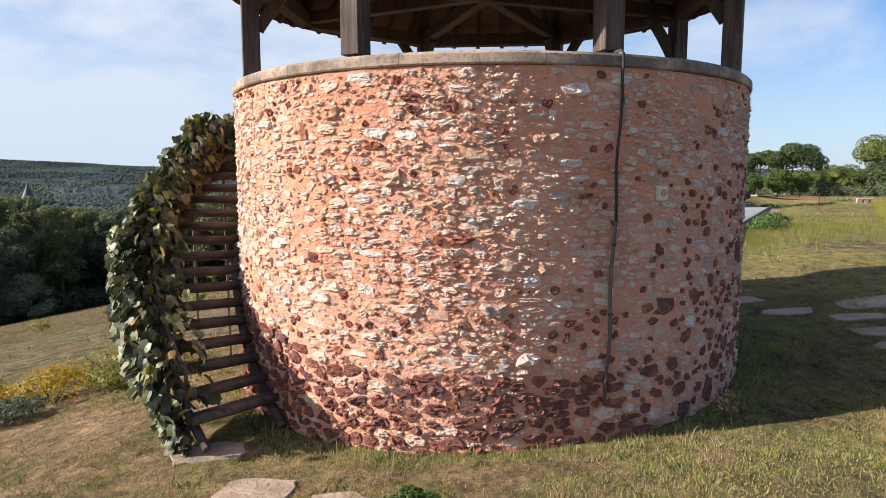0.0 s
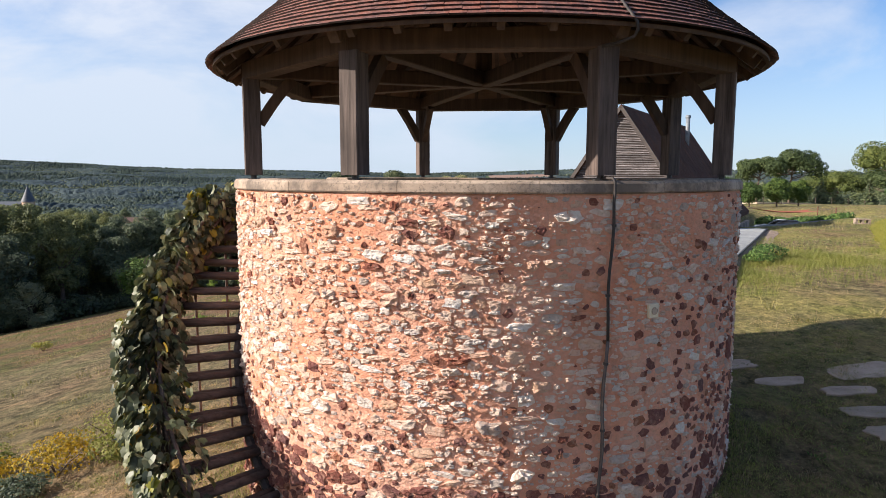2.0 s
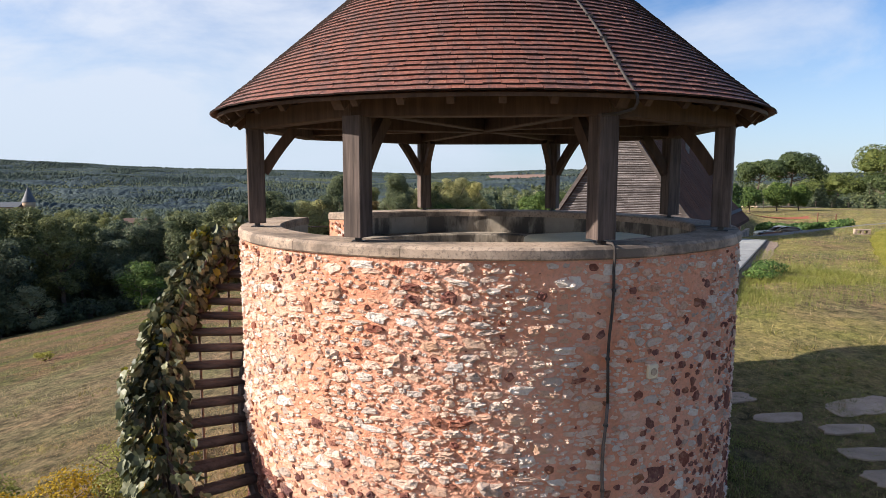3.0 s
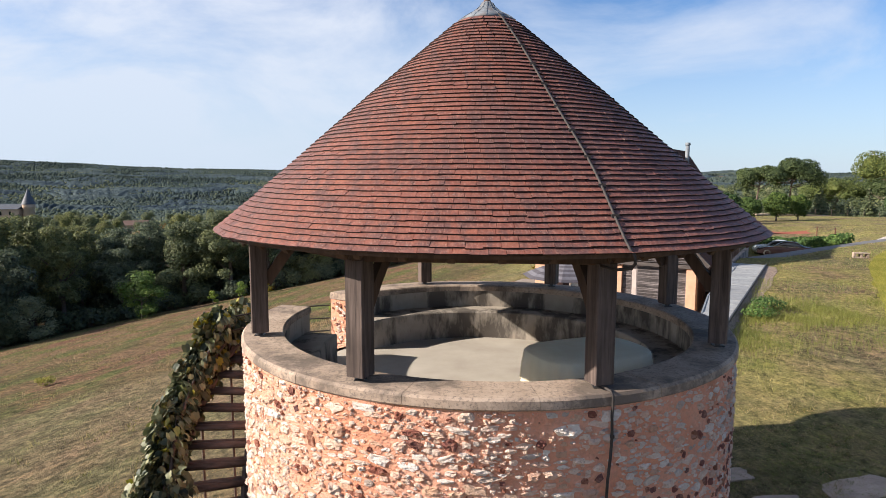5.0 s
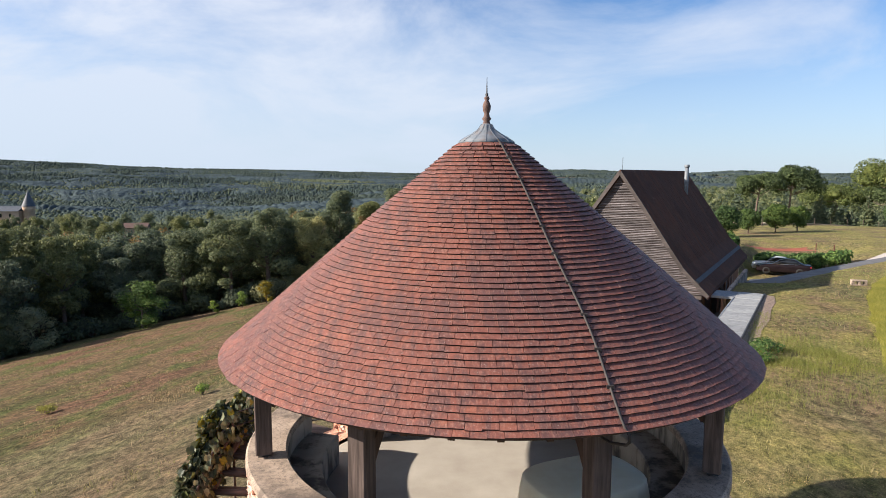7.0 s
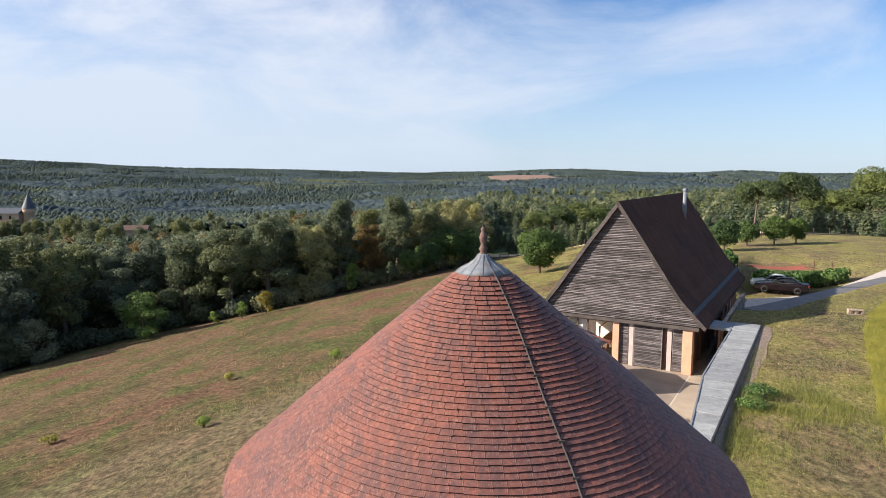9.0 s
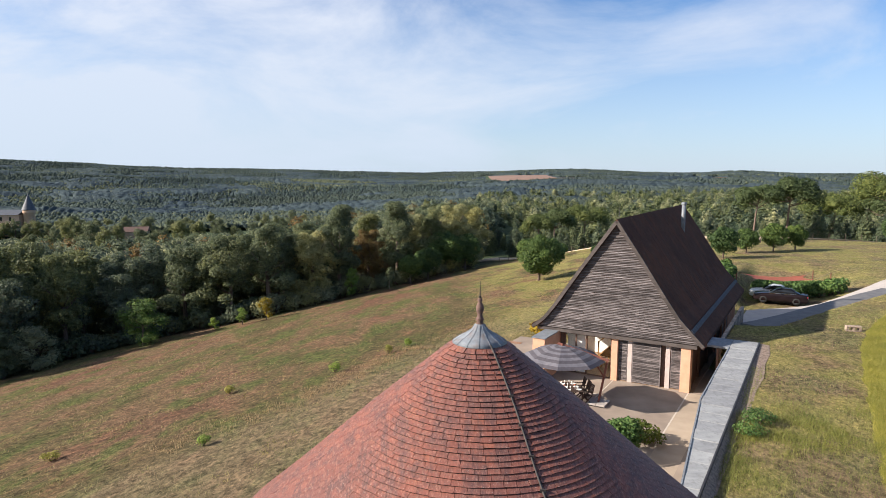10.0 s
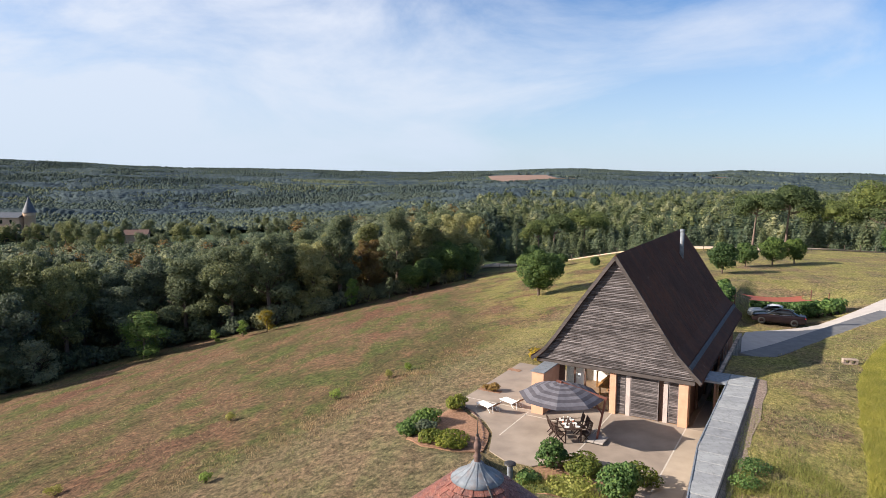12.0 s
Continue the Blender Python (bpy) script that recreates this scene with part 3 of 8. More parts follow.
def axes(x, y, z, p):
    """The pose whose axes are x, y and z and whose place is p."""
    return Matrix.Translation(p) @ Matrix((x, y, z)).transposed().to_4x4()


rng = random.Random(7)

# ---- the lie of the land ----
TC = Vector((0.57, 8.75))                          # the tower's middle
HOUSE = Vector((5.52, 37.37))                      # the house's near left corner, in plan
HU, HN = Vector((0.8607, -0.5092)), Vector((0.5092, 0.8607))   # along its gable; along its ridge
FLOOR = -1.97                                      # level of the terrace


def house_plan(x, y):
    d = Vector((x, y)) - HOUSE
    return d.dot(HU), d.dot(HN)


def hill(x, y):
    """The slope without the cut for the house."""
    plane = 1.1 + 0.19 * x - 0.09 * y
    right = 0.5 + 0.012 * min(max(y, 0), 30) - 0.030 * max(0, y - 34)
    k = 0.9
    m = min(plane, right)
    z = m - k * math.log(math.exp(-(plane - m) / k) + math.exp(-(right - m) / k))
    return z


def far_land(x, y):
    r = math.hypot(x, y)
    az = math.degrees(math.atan2(x, y))
    top = 1 + 28 * smoothstep(-14, -40, az) + 8 * math.exp(-((az + 15) / 6) ** 2) + 10.5 * math.exp(-((az - 10.5) / 7) ** 2) - 2.5 * smoothstep(22, 36, az)
    low = -23 + 8 * smoothstep(-12, 8, az) + 5 * smoothstep(8, 30, az)
    n1 = noise.noise(Vector((x / 420, y / 420, 3.1)))
    n2 = noise.noise(Vector((x / 150, y / 150, 9.7)))
    rise = smoothstep(330, 1700, r)
    return low + (top - low) * rise + (n1 * 13 + n2 * 4.5) * smoothstep(200, 700, r) * (1 - 0.75 * smoothstep(1200, 1700, r)) - 90 * smoothstep(1900, 4500, r)


def ground_z(x, y):
    r = math.hypot(x, y)
    z = max(hill(x, y), -24.0)
    if r > 110:
        z += (far_land(x, y) - z) * smoothstep(115, 210, r)
    s, l = house_plan(x, y)
    # the cut for house, terrace and drive
    if -30 < l < 60 and -20 < s < 40:
        side = 11.5 if l < 2.6 else 9.85
        start = -10.2 - 3.0 * smoothstep(1.5, 3.5, s) - 4.6 * smoothstep(6.8, 9.0, s)
        w = smoothstep(-4.6, -3.4, s) * smoothstep(side + 0.12, side - 0.12, s) * smoothstep(start, start + 1.6, l) * smoothstep(27, 24, l)
        edge = 12.2 + 0.39 * (l - 9.5) + 0.53 * max(0.0, l - 28.9)
        w2 = smoothstep(8.2, 9.0, l) * smoothstep(47, 34, l) * smoothstep(7, 9, s) * smoothstep(edge + 0.75, edge + 0.25, s)
        level = FLOOR - 0.05 + 1.75 * smoothstep(12.5, 21.5, s)
        z += (min(z, level) - z) * w2
        z += (min(z, FLOOR - 0.05) - z) * w
    if r < 80:
        z -= 0.22 * math.exp(-((x - 0.7) / 2.6) ** 2 - ((y - 5.9) / 1.35) ** 2)
        z -= 0.18 * math.exp(-((x - 4.2) / 2.2) ** 2 - ((y - 6.3) / 1.9) ** 2)
        z += 0.05 * noise.noise(Vector((x * 0.5, y * 0.5, 0))) + 0.02 * noise.noise(Vector((x * 2.1, y * 2.1, 4)))
    return z


def build_ground():
    """One sheet to the horizon: fine ahead and near, coarser behind and far off."""
    az = [radians(-48 + 96 * i / 420) for i in range(421)] + [radians(48 + 264 * i / 60) for i in range(1, 60)]
    rad = [0.4 + 0.42 * i for i in range(150)]
    while rad[-1] < 4400:
        rad.append(rad[-1] * 1.022 + 0.15)
    m = len(az)
    v = [(0.0, 0.0, ground_z(0, 0))]
    for r in rad:
        v += [(r * math.sin(a), r * math.cos(a), ground_z(r * math.sin(a), r * math.cos(a))) for a in az]
    f = [(0, 1 + (j + 1) % m, 1 + j) for j in range(m)]
    for i in range(len(rad) - 1):
        a, b = 1 + i * m, 1 + (i + 1) * m
        f += [(a + j, a + (j + 1) % m, b + (j + 1) % m, b + j) for j in range(m)]
    me = bpy.data.meshes.new("ground")
    me.from_pydata(v, [], f)
    me.materials.append(MAT["meadow"])
    smooth(me)
    tagged(new("ground", me), "dry late-summer meadow sloping down to wooded hills", "meadow", kind="structure")


build_ground()

# ---- the stone tower ----
CAP_Z, FLOOR_Z, SEAT_Z = 3.34, 2.50, 2.96
R_OUT, R_CAP, R_IN, R_SEAT = 3.18, 3.215, 2.72, 2.24
GAP0, GAP1 = radians(141), radians(162.5)          # the way in from the stair
EAVE = ((3.43, 4.65), (3.04, 4.975), (2.62, 5.34), (1.52, 6.30), (0.36, 7.27))   # roof line, from the eaves up
tower = thing("tower", "round rubble-stone tower with timber belvedere and conical tiled roof", "tower", Matrix.Translation((TC.x, TC.y, 0)))


def pol(r, a, z=0.0):
    return Vector((r * math.cos(a), r * math.sin(a), z))


def roof_z(r):
    for (r0, z0), (r1, z1) in zip(EAVE, EAVE[1:]):
        if r >= r1:
            return z0 + (z1 - z0) * (r0 - r) / (r0 - r1)
    return EAVE[-1][1]


def tower_wall():
    """The mortared core: rough outside, plastered within, open at the stair."""
    m = Mesh()
    nz = 250
    span = 2 * math.pi - (GAP1 - GAP0)
    front0, front1 = math.radians(-172), math.radians(-8)
    turn = [GAP1 + (front0 + 2 * math.pi - GAP1) * i / 30 for i in range(30)]
    turn += [front0 + 2 * math.pi + (front1 - front0) * i / 700 for i in range(701)]
    turn += [front1 + 2 * math.pi + (GAP1 + span - front1 - 2 * math.pi) * i / 90 for i in range(1, 91)]
    na = len(turn) - 1
    prof_z = [-0.9 + 0.65 * i / 20 for i in range(20)] + [-0.25 + (CAP_Z - 0.12 + 0.25) * i / (nz - 20) for i in range(nz - 19)]
    pts = []
    for a in turn:
        for z in prof_z:
            s = a * R_OUT
            w = 0.012 * noise.noise(Vector((s * 2.6, z * 3.0, 1))) + 0.009 * noise.noise(Vector((s * 6, z * 17, 5)))
            w += 0.007 * noise.noise(Vector((s * 21, z * 40, 8))) + 0.004 * noise.noise(Vector((s * 55, z * 70, 3)))
            pts.append(pol(R_OUT + w, a, z))
        pts += [pol(R_IN, a, CAP_Z - 0.12), pol(R_IN, a, FLOOR_Z - 0.3)]
    k = nz + 3
    m.add(pts, [(j * k + i, (j + 1) * k + i, (j + 1) * k + i + 1, j * k + i + 1) for j in range(na) for i in range(k - 1)])
    m.add([pol(R_OUT, a, z) for a in (GAP1, GAP0) for z in (-0.9, CAP_Z - 0.12)] + [pol(R_IN, a, z) for a in (GAP1, GAP0) for z in (-0.9, CAP_Z - 0.12)],
          [(0, 1, 5, 4), (2, 6, 7, 3)])
    # below the way in
    m.lathe([(R_OUT, -0.9), (R_OUT, FLOOR_Z), (R_IN - 0.1, FLOOR_Z)], 12, (0, 0), GAP0, GAP1, False)
    return part("wall", m, "mortar", tower, "rubble wall in pink lime mortar")


wall = tower_wall()
lining = Mesh().lathe([(R_IN - 0.012, CAP_Z - 0.10), (R_IN - 0.012, FLOOR_Z - 0.05)], 160, (0, 0), GAP1 + 0.004, GAP0 + 2 * math.pi - 0.004, False)
lining.f = [fc[::-1] for fc in lining.f]
part("lining", lining, "plaster", tower, "stained grey plaster lining", True)
part("tower_floor", Mesh().lathe([(R_IN, FLOOR_Z - 0.25), (R_IN, FLOOR_Z), (0.001, FLOOR_Z)], 96), "screed", tower, "pale screed floor")
seat_a0, seat_a1 = GAP1 + 0.02, GAP0 + 2 * math.pi - 0.02
bench_m = Mesh().lathe([(R_IN - 0.014, FLOOR_Z), (R_SEAT, FLOOR_Z), (R_SEAT, SEAT_Z - 0.02), (R_SEAT + 0.02, SEAT_Z), (R_IN - 0.014, SEAT_Z)], 150, (0, 0), seat_a0, seat_a1)
bench_m.f = [fc[::-1] for fc in bench_m.f]
part("wall_bench", bench_m, "plaster", tower, "grey rendered bench round the inside")


def coping():
    """The cap: curved slabs laid end to end with fine joints."""
    span = 2 * math.pi - (GAP1 - GAP0)
    count = 15
    for i in range(count):
        a0, a1 = GAP1 + span * i / count + 0.0006, GAP1 + span * (i + 1) / count - 0.0006
        o = R_CAP + rng.uniform(-0.004, 0.004)
        z = CAP_Z + rng.uniform(-0.004, 0.004)
        prof = [(R_IN - 0.03, z - 0.10), (o - 0.012, z - 0.115), (o, z - 0.10), (o - 0.004, z - 0.025), (o - 0.03, z), (R_IN - 0.01, z), (R_IN - 0.03, z - 0.02), (R_IN - 0.03, z - 0.10)]
        part("coping_slab", Mesh().lathe(prof, 12, (0, 0), a0, a1), "concrete", tower, "weathered concrete coping slab" if i == 0 else "")


coping()

POST_R, PHI = 2.985, radians(-4.9)
POSTS = [math.radians(-90 + d) + PHI for d in (-67.5, -22.5, 22.5, 67.5, 112.5, 157.5, 202.5)]
PLATE_Z = 4.50


def timber():
    """Posts on small steel feet, ring of plates, knees, ties and rafters."""
    for a, sides in zip(POSTS, ((0,), (0,), (0,), (0,), (0,), (0, -1), (0, 1))):
        p = pol(POST_R, a)
        m = Mesh().beam((p.x, p.y, CAP_Z + 0.045), (p.x, p.y, PLATE_Z + 0.02), 0.205, 0.205, pol(1, a), 0.012)
        post = part("post", m, "oak", tower, "weathered squared oak post")
        part("post_foot", Mesh().tube([(p.x, p.y, CAP_Z - 0.01), (p.x, p.y, CAP_Z + 0.047)], 0.035, 10).box(p.x - 0.06, p.x + 0.06, p.y - 0.06, p.y + 0.06, CAP_Z - 0.002, CAP_Z + 0.008), "iron", post, "steel foot")
        for sgn in sides:
            side = pol(sgn, a + sgn * math.pi / 8 + math.pi / 2) if sgn else pol(-1, a)
            path = []
            for i in range(7):
                t = i / 6
                off = 0.09 + 0.40 * t
                path.append(p + side * off + Vector((0, 0, PLATE_Z - 0.50 + 0.54 * (t + 0.05 * math.sin(math.pi * t)))))
            m = Mesh()
            w = 0.045
            inn = side.cross(Vector((0, 0, 1)))
            pts = []
            for i, q in enumerate(path):
                d = (path[min(i + 1, 6)] - path[max(i - 1, 0)]).normalized()
                nn = d.cross(inn).normalized()
                pts += [q + inn * w + nn * 0.065, q - inn * w + nn * 0.065, q - inn * w - nn * 0.065, q + inn * w - nn * 0.065]
            m.add(pts, [(i * 4 + j, i * 4 + (j + 1) % 4, i * 4 + 4 + (j + 1) % 4, i * 4 + 4 + j) for i in range(6) for j in range(4)] + [(0, 1, 2, 3), (27, 26, 25, 24)])
            part("knee_brace", m, "oak_dark", tower)
    corners = [math.radians(-90 + d) + PHI for d in (-67.5, -22.5, 22.5, 67.5, 112.5, 157.5, 202.5, 247.5)]
    for a, b in zip(corners, corners[1:] + corners[:1]):
        p, q = pol(POST_R, a, PLATE_Z + 0.11), pol(POST_R, b, PLATE_Z + 0.11)
        d = (q - p).normalized() * 0.05
        part("wall_plate", Mesh().beam(p - d, q + d, 0.19, 0.20, cham=0.01), "oak_dark", tower)
    # ties that cross in the middle, with a king post and struts
    for i, z in ((0, 0.12), (1, 0.14), (2, 0.13), (3, 0.15)):
        a = corners[i]
        part("tie_beam", Mesh().beam(pol(POST_R - 0.1, a, PLATE_Z + z), pol(POST_R - 0.1, a + math.pi, PLATE_Z + z), 0.15, 0.17, cham=0.01), "oak_dark", tower)
    part("king_post", Mesh().tube([(0, 0, PLATE_Z + 0.04), (0, 0, 7.2)], 0.11, 8), "oak_dark", tower)
    for a in corners:
        part("strut", Mesh().beam(pol(1.5, a, PLATE_Z + 0.2), pol(0.08, a, 5.7), 0.10, 0.10), "oak_dark", tower)
        part("hip_rafter", Mesh().beam(pol(3.30, a, roof_z(3.30) - 0.15), pol(0.1, a, roof_z(0.1) - 0.10), 0.11, 0.14), "oak_dark", tower)
    for i in range(48):
        a = corners[0] + 2 * math.pi * (i + 0.5) / 48
        if i % 6 == 5:
            continue
        part("rafter", Mesh().beam(pol(3.36, a, roof_z(3.36) - 0.10), pol(0.9 + 0.5 * (i % 2), a, roof_z(0.9 + 0.5 * (i % 2)) - 0.115), 0.065, 0.10), "oak_dark", tower)


timber()

# roof: boarding underneath, tiles in courses on top
roof = part("roof", Mesh().lathe([(3.40, EAVE[0][1] - 0.005), (3.02, 4.93), (2.6, 5.29), (0.25, 7.24), (0.001, 7.30), (0.001, 7.27), (0.24, 7.19), (2.6, 5.265), (3.02, 4.905), (3.40, EAVE[0][1] - 0.03), (3.40, EAVE[0][1] - 0.005)], 128), "boards", tower, "sawn roof boarding")
part("eaves_board", Mesh().lathe([(3.375, 4.625), (3.41, 4.62), (3.41, 4.655), (3.375, 4.655), (3.375, 4.625)], 128), "oak_dark", tower)


def tile_mesh(r0, r1, width_lo, width_hi):
    """One plain tile in its own frame: x across, y up the slope, z off the roof."""
    lo, hi, ln, th = width_lo / 2, width_hi / 2, 0.156, 0.016
    v = [(-lo, 0, 0.034), (lo, 0, 0.034), (hi, ln, 0.0), (-hi, ln, 0.0), (-lo, 0, 0.034 + th), (lo, 0, 0.034 + th), (hi, ln, th), (-hi, ln, th)]
    m = Mesh().add(v, [(0, 3, 2, 1), (4, 5, 6, 7), (0, 1, 5, 4), (1, 2, 6, 5), (2, 3, 7, 6), (3, 0, 4, 7)])
    return m


def tiling():
    path = []
    for (r0, z0), (r1, z1) in zip(EAVE, EAVE[1:]):
        ln = math.hypot(r1 - r0, z1 - z0)
        path.append((ln, r0, z0, r1, z1))
    total = sum(p[0] for p in path)
    gauge = 0.078
    rows = int(total / gauge)
    rest = Mesh()
    shared = {}
    made = 0
    tr = random.Random(21)
    for i in range(rows + 1):
        s = i * gauge - 0.03
        acc = 0.0
        for ln, r0, z0, r1, z1 in path:
            if s <= acc + ln or (r1, z1) == EAVE[-1]:
                t = (s - acc) / ln
                r, z = r0 + (r1 - r0) * t, z0 + (z1 - z0) * t
                slope = math.atan2(z1 - z0, r0 - r1)
                break
            acc += ln
        if r < 0.385:
            break
        count = max(10, round(2 * math.pi * r / 0.150))
        wlo = 2 * math.pi * r / count - 0.0022
        whi = 2 * math.pi * max(0.2, r - 0.156 * math.cos(slope)) / count - 0.0022
        tm = tile_mesh(r, z, wlo, whi)
        off = (i % 2) * 0.5 + tr.uniform(-0.1, 0.1)
        for j in range(count):
            a = 2 * math.pi * (j + off) / count
            e = Vector((math.sin(a) * 0 + math.cos(a), math.sin(a), 0))
            across = Vector((-math.sin(a), math.cos(a), 0))
            upw = -e * math.cos(slope) + Vector((0, 0, math.sin(slope)))
            nrm = across.cross(upw)
            slip = tr.gauss(0, 0.0028) - (0.012 if tr.random() < 0.015 else 0)
            lift = abs(tr.gauss(0, 0.0016))
            skew = tr.gauss(0, 0.005)
            mat = axes(across, upw, nrm, e * r + Vector((0, 0, z)) + upw * slip + nrm * (0.008 + lift))
            mat = mat @ Matrix.Rotation(skew, 4, "Z") @ Matrix.Rotation(tr.gauss(0, 0.007), 4, "X")
            fa = math.degrees(math.atan2(e.x, -e.y))
            if made < 300 and 14 <= i <= 23 and -40 < fa < 40:
                key = i
                if key not in shared:
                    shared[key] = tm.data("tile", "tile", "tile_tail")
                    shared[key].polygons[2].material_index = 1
                part("tile", shared[key], None, roof, at=mat)
                made += 1
            else:
                rest.add([mat @ Vector(p) for p in tm.v], tm.f)
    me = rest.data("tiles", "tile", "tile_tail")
    # tail face of every tile takes the painted course-line shade
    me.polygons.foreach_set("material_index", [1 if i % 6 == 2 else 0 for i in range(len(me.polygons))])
    ob = part("tiles", me, None, roof, "courses of weathered red clay tiles")
    ob["kind"] = "stuff"


def finial():
    cap = part("roof_cap", Mesh().lathe([(0.372, 7.305), (0.384, 7.312), (0.30, 7.372), (0.20, 7.425), (0.115, 7.485), (0.065, 7.56), (0.001, 7.58)], 40), "zinc", tower, "grey zinc cap with folded seams", True)
    for i in range(14):
        a = 2 * math.pi * (i + 0.3) / 14
        part("seam", Mesh().tube([pol(r + 0.004, a, z + 0.004) for r, z in ((0.380, 7.314), (0.30, 7.373), (0.20, 7.426), (0.115, 7.486), (0.07, 7.555))], 0.0028, 5), "zinc", cap)
    fin = part("finial", Mesh().lathe([(0.072, 7.50), (0.078, 7.53), (0.054, 7.56), (0.040, 7.60), (0.064, 7.63), (0.042, 7.66), (0.032, 7.70), (0.050, 7.74), (0.056, 7.79), (0.042, 7.84), (0.024, 7.87), (0.038, 7.895), (0.026, 7.92), (0.001, 7.93)], 20), "terracotta", tower, "turned terracotta finial", True)
    part("lightning_rod", Mesh().tube([(0, 0, 7.9), (0, 0, 8.02), (0, 0, 8.17)], [0.009, 0.008, 0.003], 6).tube([(0, 0, 7.93), (0, 0, 7.96)], 0.02, 8), "iron", fin, "thin lightning rod")


finial()


def conductor():
    """A flat cable from the rod down the tiles, over the eaves and down the wall."""
    ang = math.radians(-90 + 19.5)
    m = Mesh()
    path = []
    for i in range(31):
        t = i / 30
        r = 0.34 + (3.46 - 0.34) * t
        a = math.radians(-90 + 22 - 4.4 * t + 0.5 * math.sin(t * 11))
        path.append(pol(r, a, roof_z(min(r, 3.43)) + 0.072 - (0.02 if r > 3.43 else 0)))
    last = path[-1]
    a = math.radians(-90 + 17.6)
    path += [pol(3.49, a, 4.64), pol(3.50, a, 4.58), pol(3.45, a, 4.53), pol(3.3, a - 0.02, 4.50), pol(3.12, a - 0.03, 4.51)]
    m.tube(path, 0.0145, 8)
    part("conductor", m, "cable", tower, "dark lightning conductor cable", True)
    for i in range(3, 30, 3):
        q = path[i]
        part("clip", Mesh().box(q.x - 0.034, q.x + 0.034, q.y - 0.014, q.y + 0.014, q.z - 0.02, q.z + 0.021), "cable", tower)
    a = math.radians(-90 + 17.6)
    down = [pol(R_IN + 0.28, a, CAP_Z + 0.02), pol(R_CAP - 0.02, a, CAP_Z + 0.022), pol(R_CAP + 0.018, a, CAP_Z - 0.01), pol(R_CAP + 0.02, a, CAP_Z - 0.11)]
    for i in range(15):
        z = 3.15 - i * 0.21
        down.append(pol(R_OUT + 0.045, a - 0.0016 * i + 0.004 * math.sin(i * 1.3), z))
    part("down_cable", Mesh().tube(down[:11], 0.014, 6), "cable", tower, "dark cable clipped to the wall", True)
    part("down_pipe", Mesh().tube(down[10:], 0.016, 8), "grey_pipe", tower, "grey protecting pipe", True)
    for i in (5, 8, 11, 14, 17):
        part("clip", Mesh().tube([down[i] - Vector((0, 0, 0.012)), down[i] + Vector((0, 0, 0.012))], 0.022, 8), "cable", tower)
    # small junction box
    ab = math.radians(-90 + 26.3)
    mat = Matrix.Translation(pol(R_OUT + 0.03, ab, 2.13)) @ Matrix.Rotation(ab + math.pi / 2, 4, "Z")
    box = part("junction_box", Mesh().box(-0.06, 0.06, -0.02, 0.02, -0.068, 0.068), "cream_plastic", tower, "cream junction box with a round knock-out", at=mat, bevel=0.008)
    part("knock_out", Mesh().tube([(0, -0.028, 0), (0, -0.018, 0)], 0.036, 16), "concrete", box)


conductor()


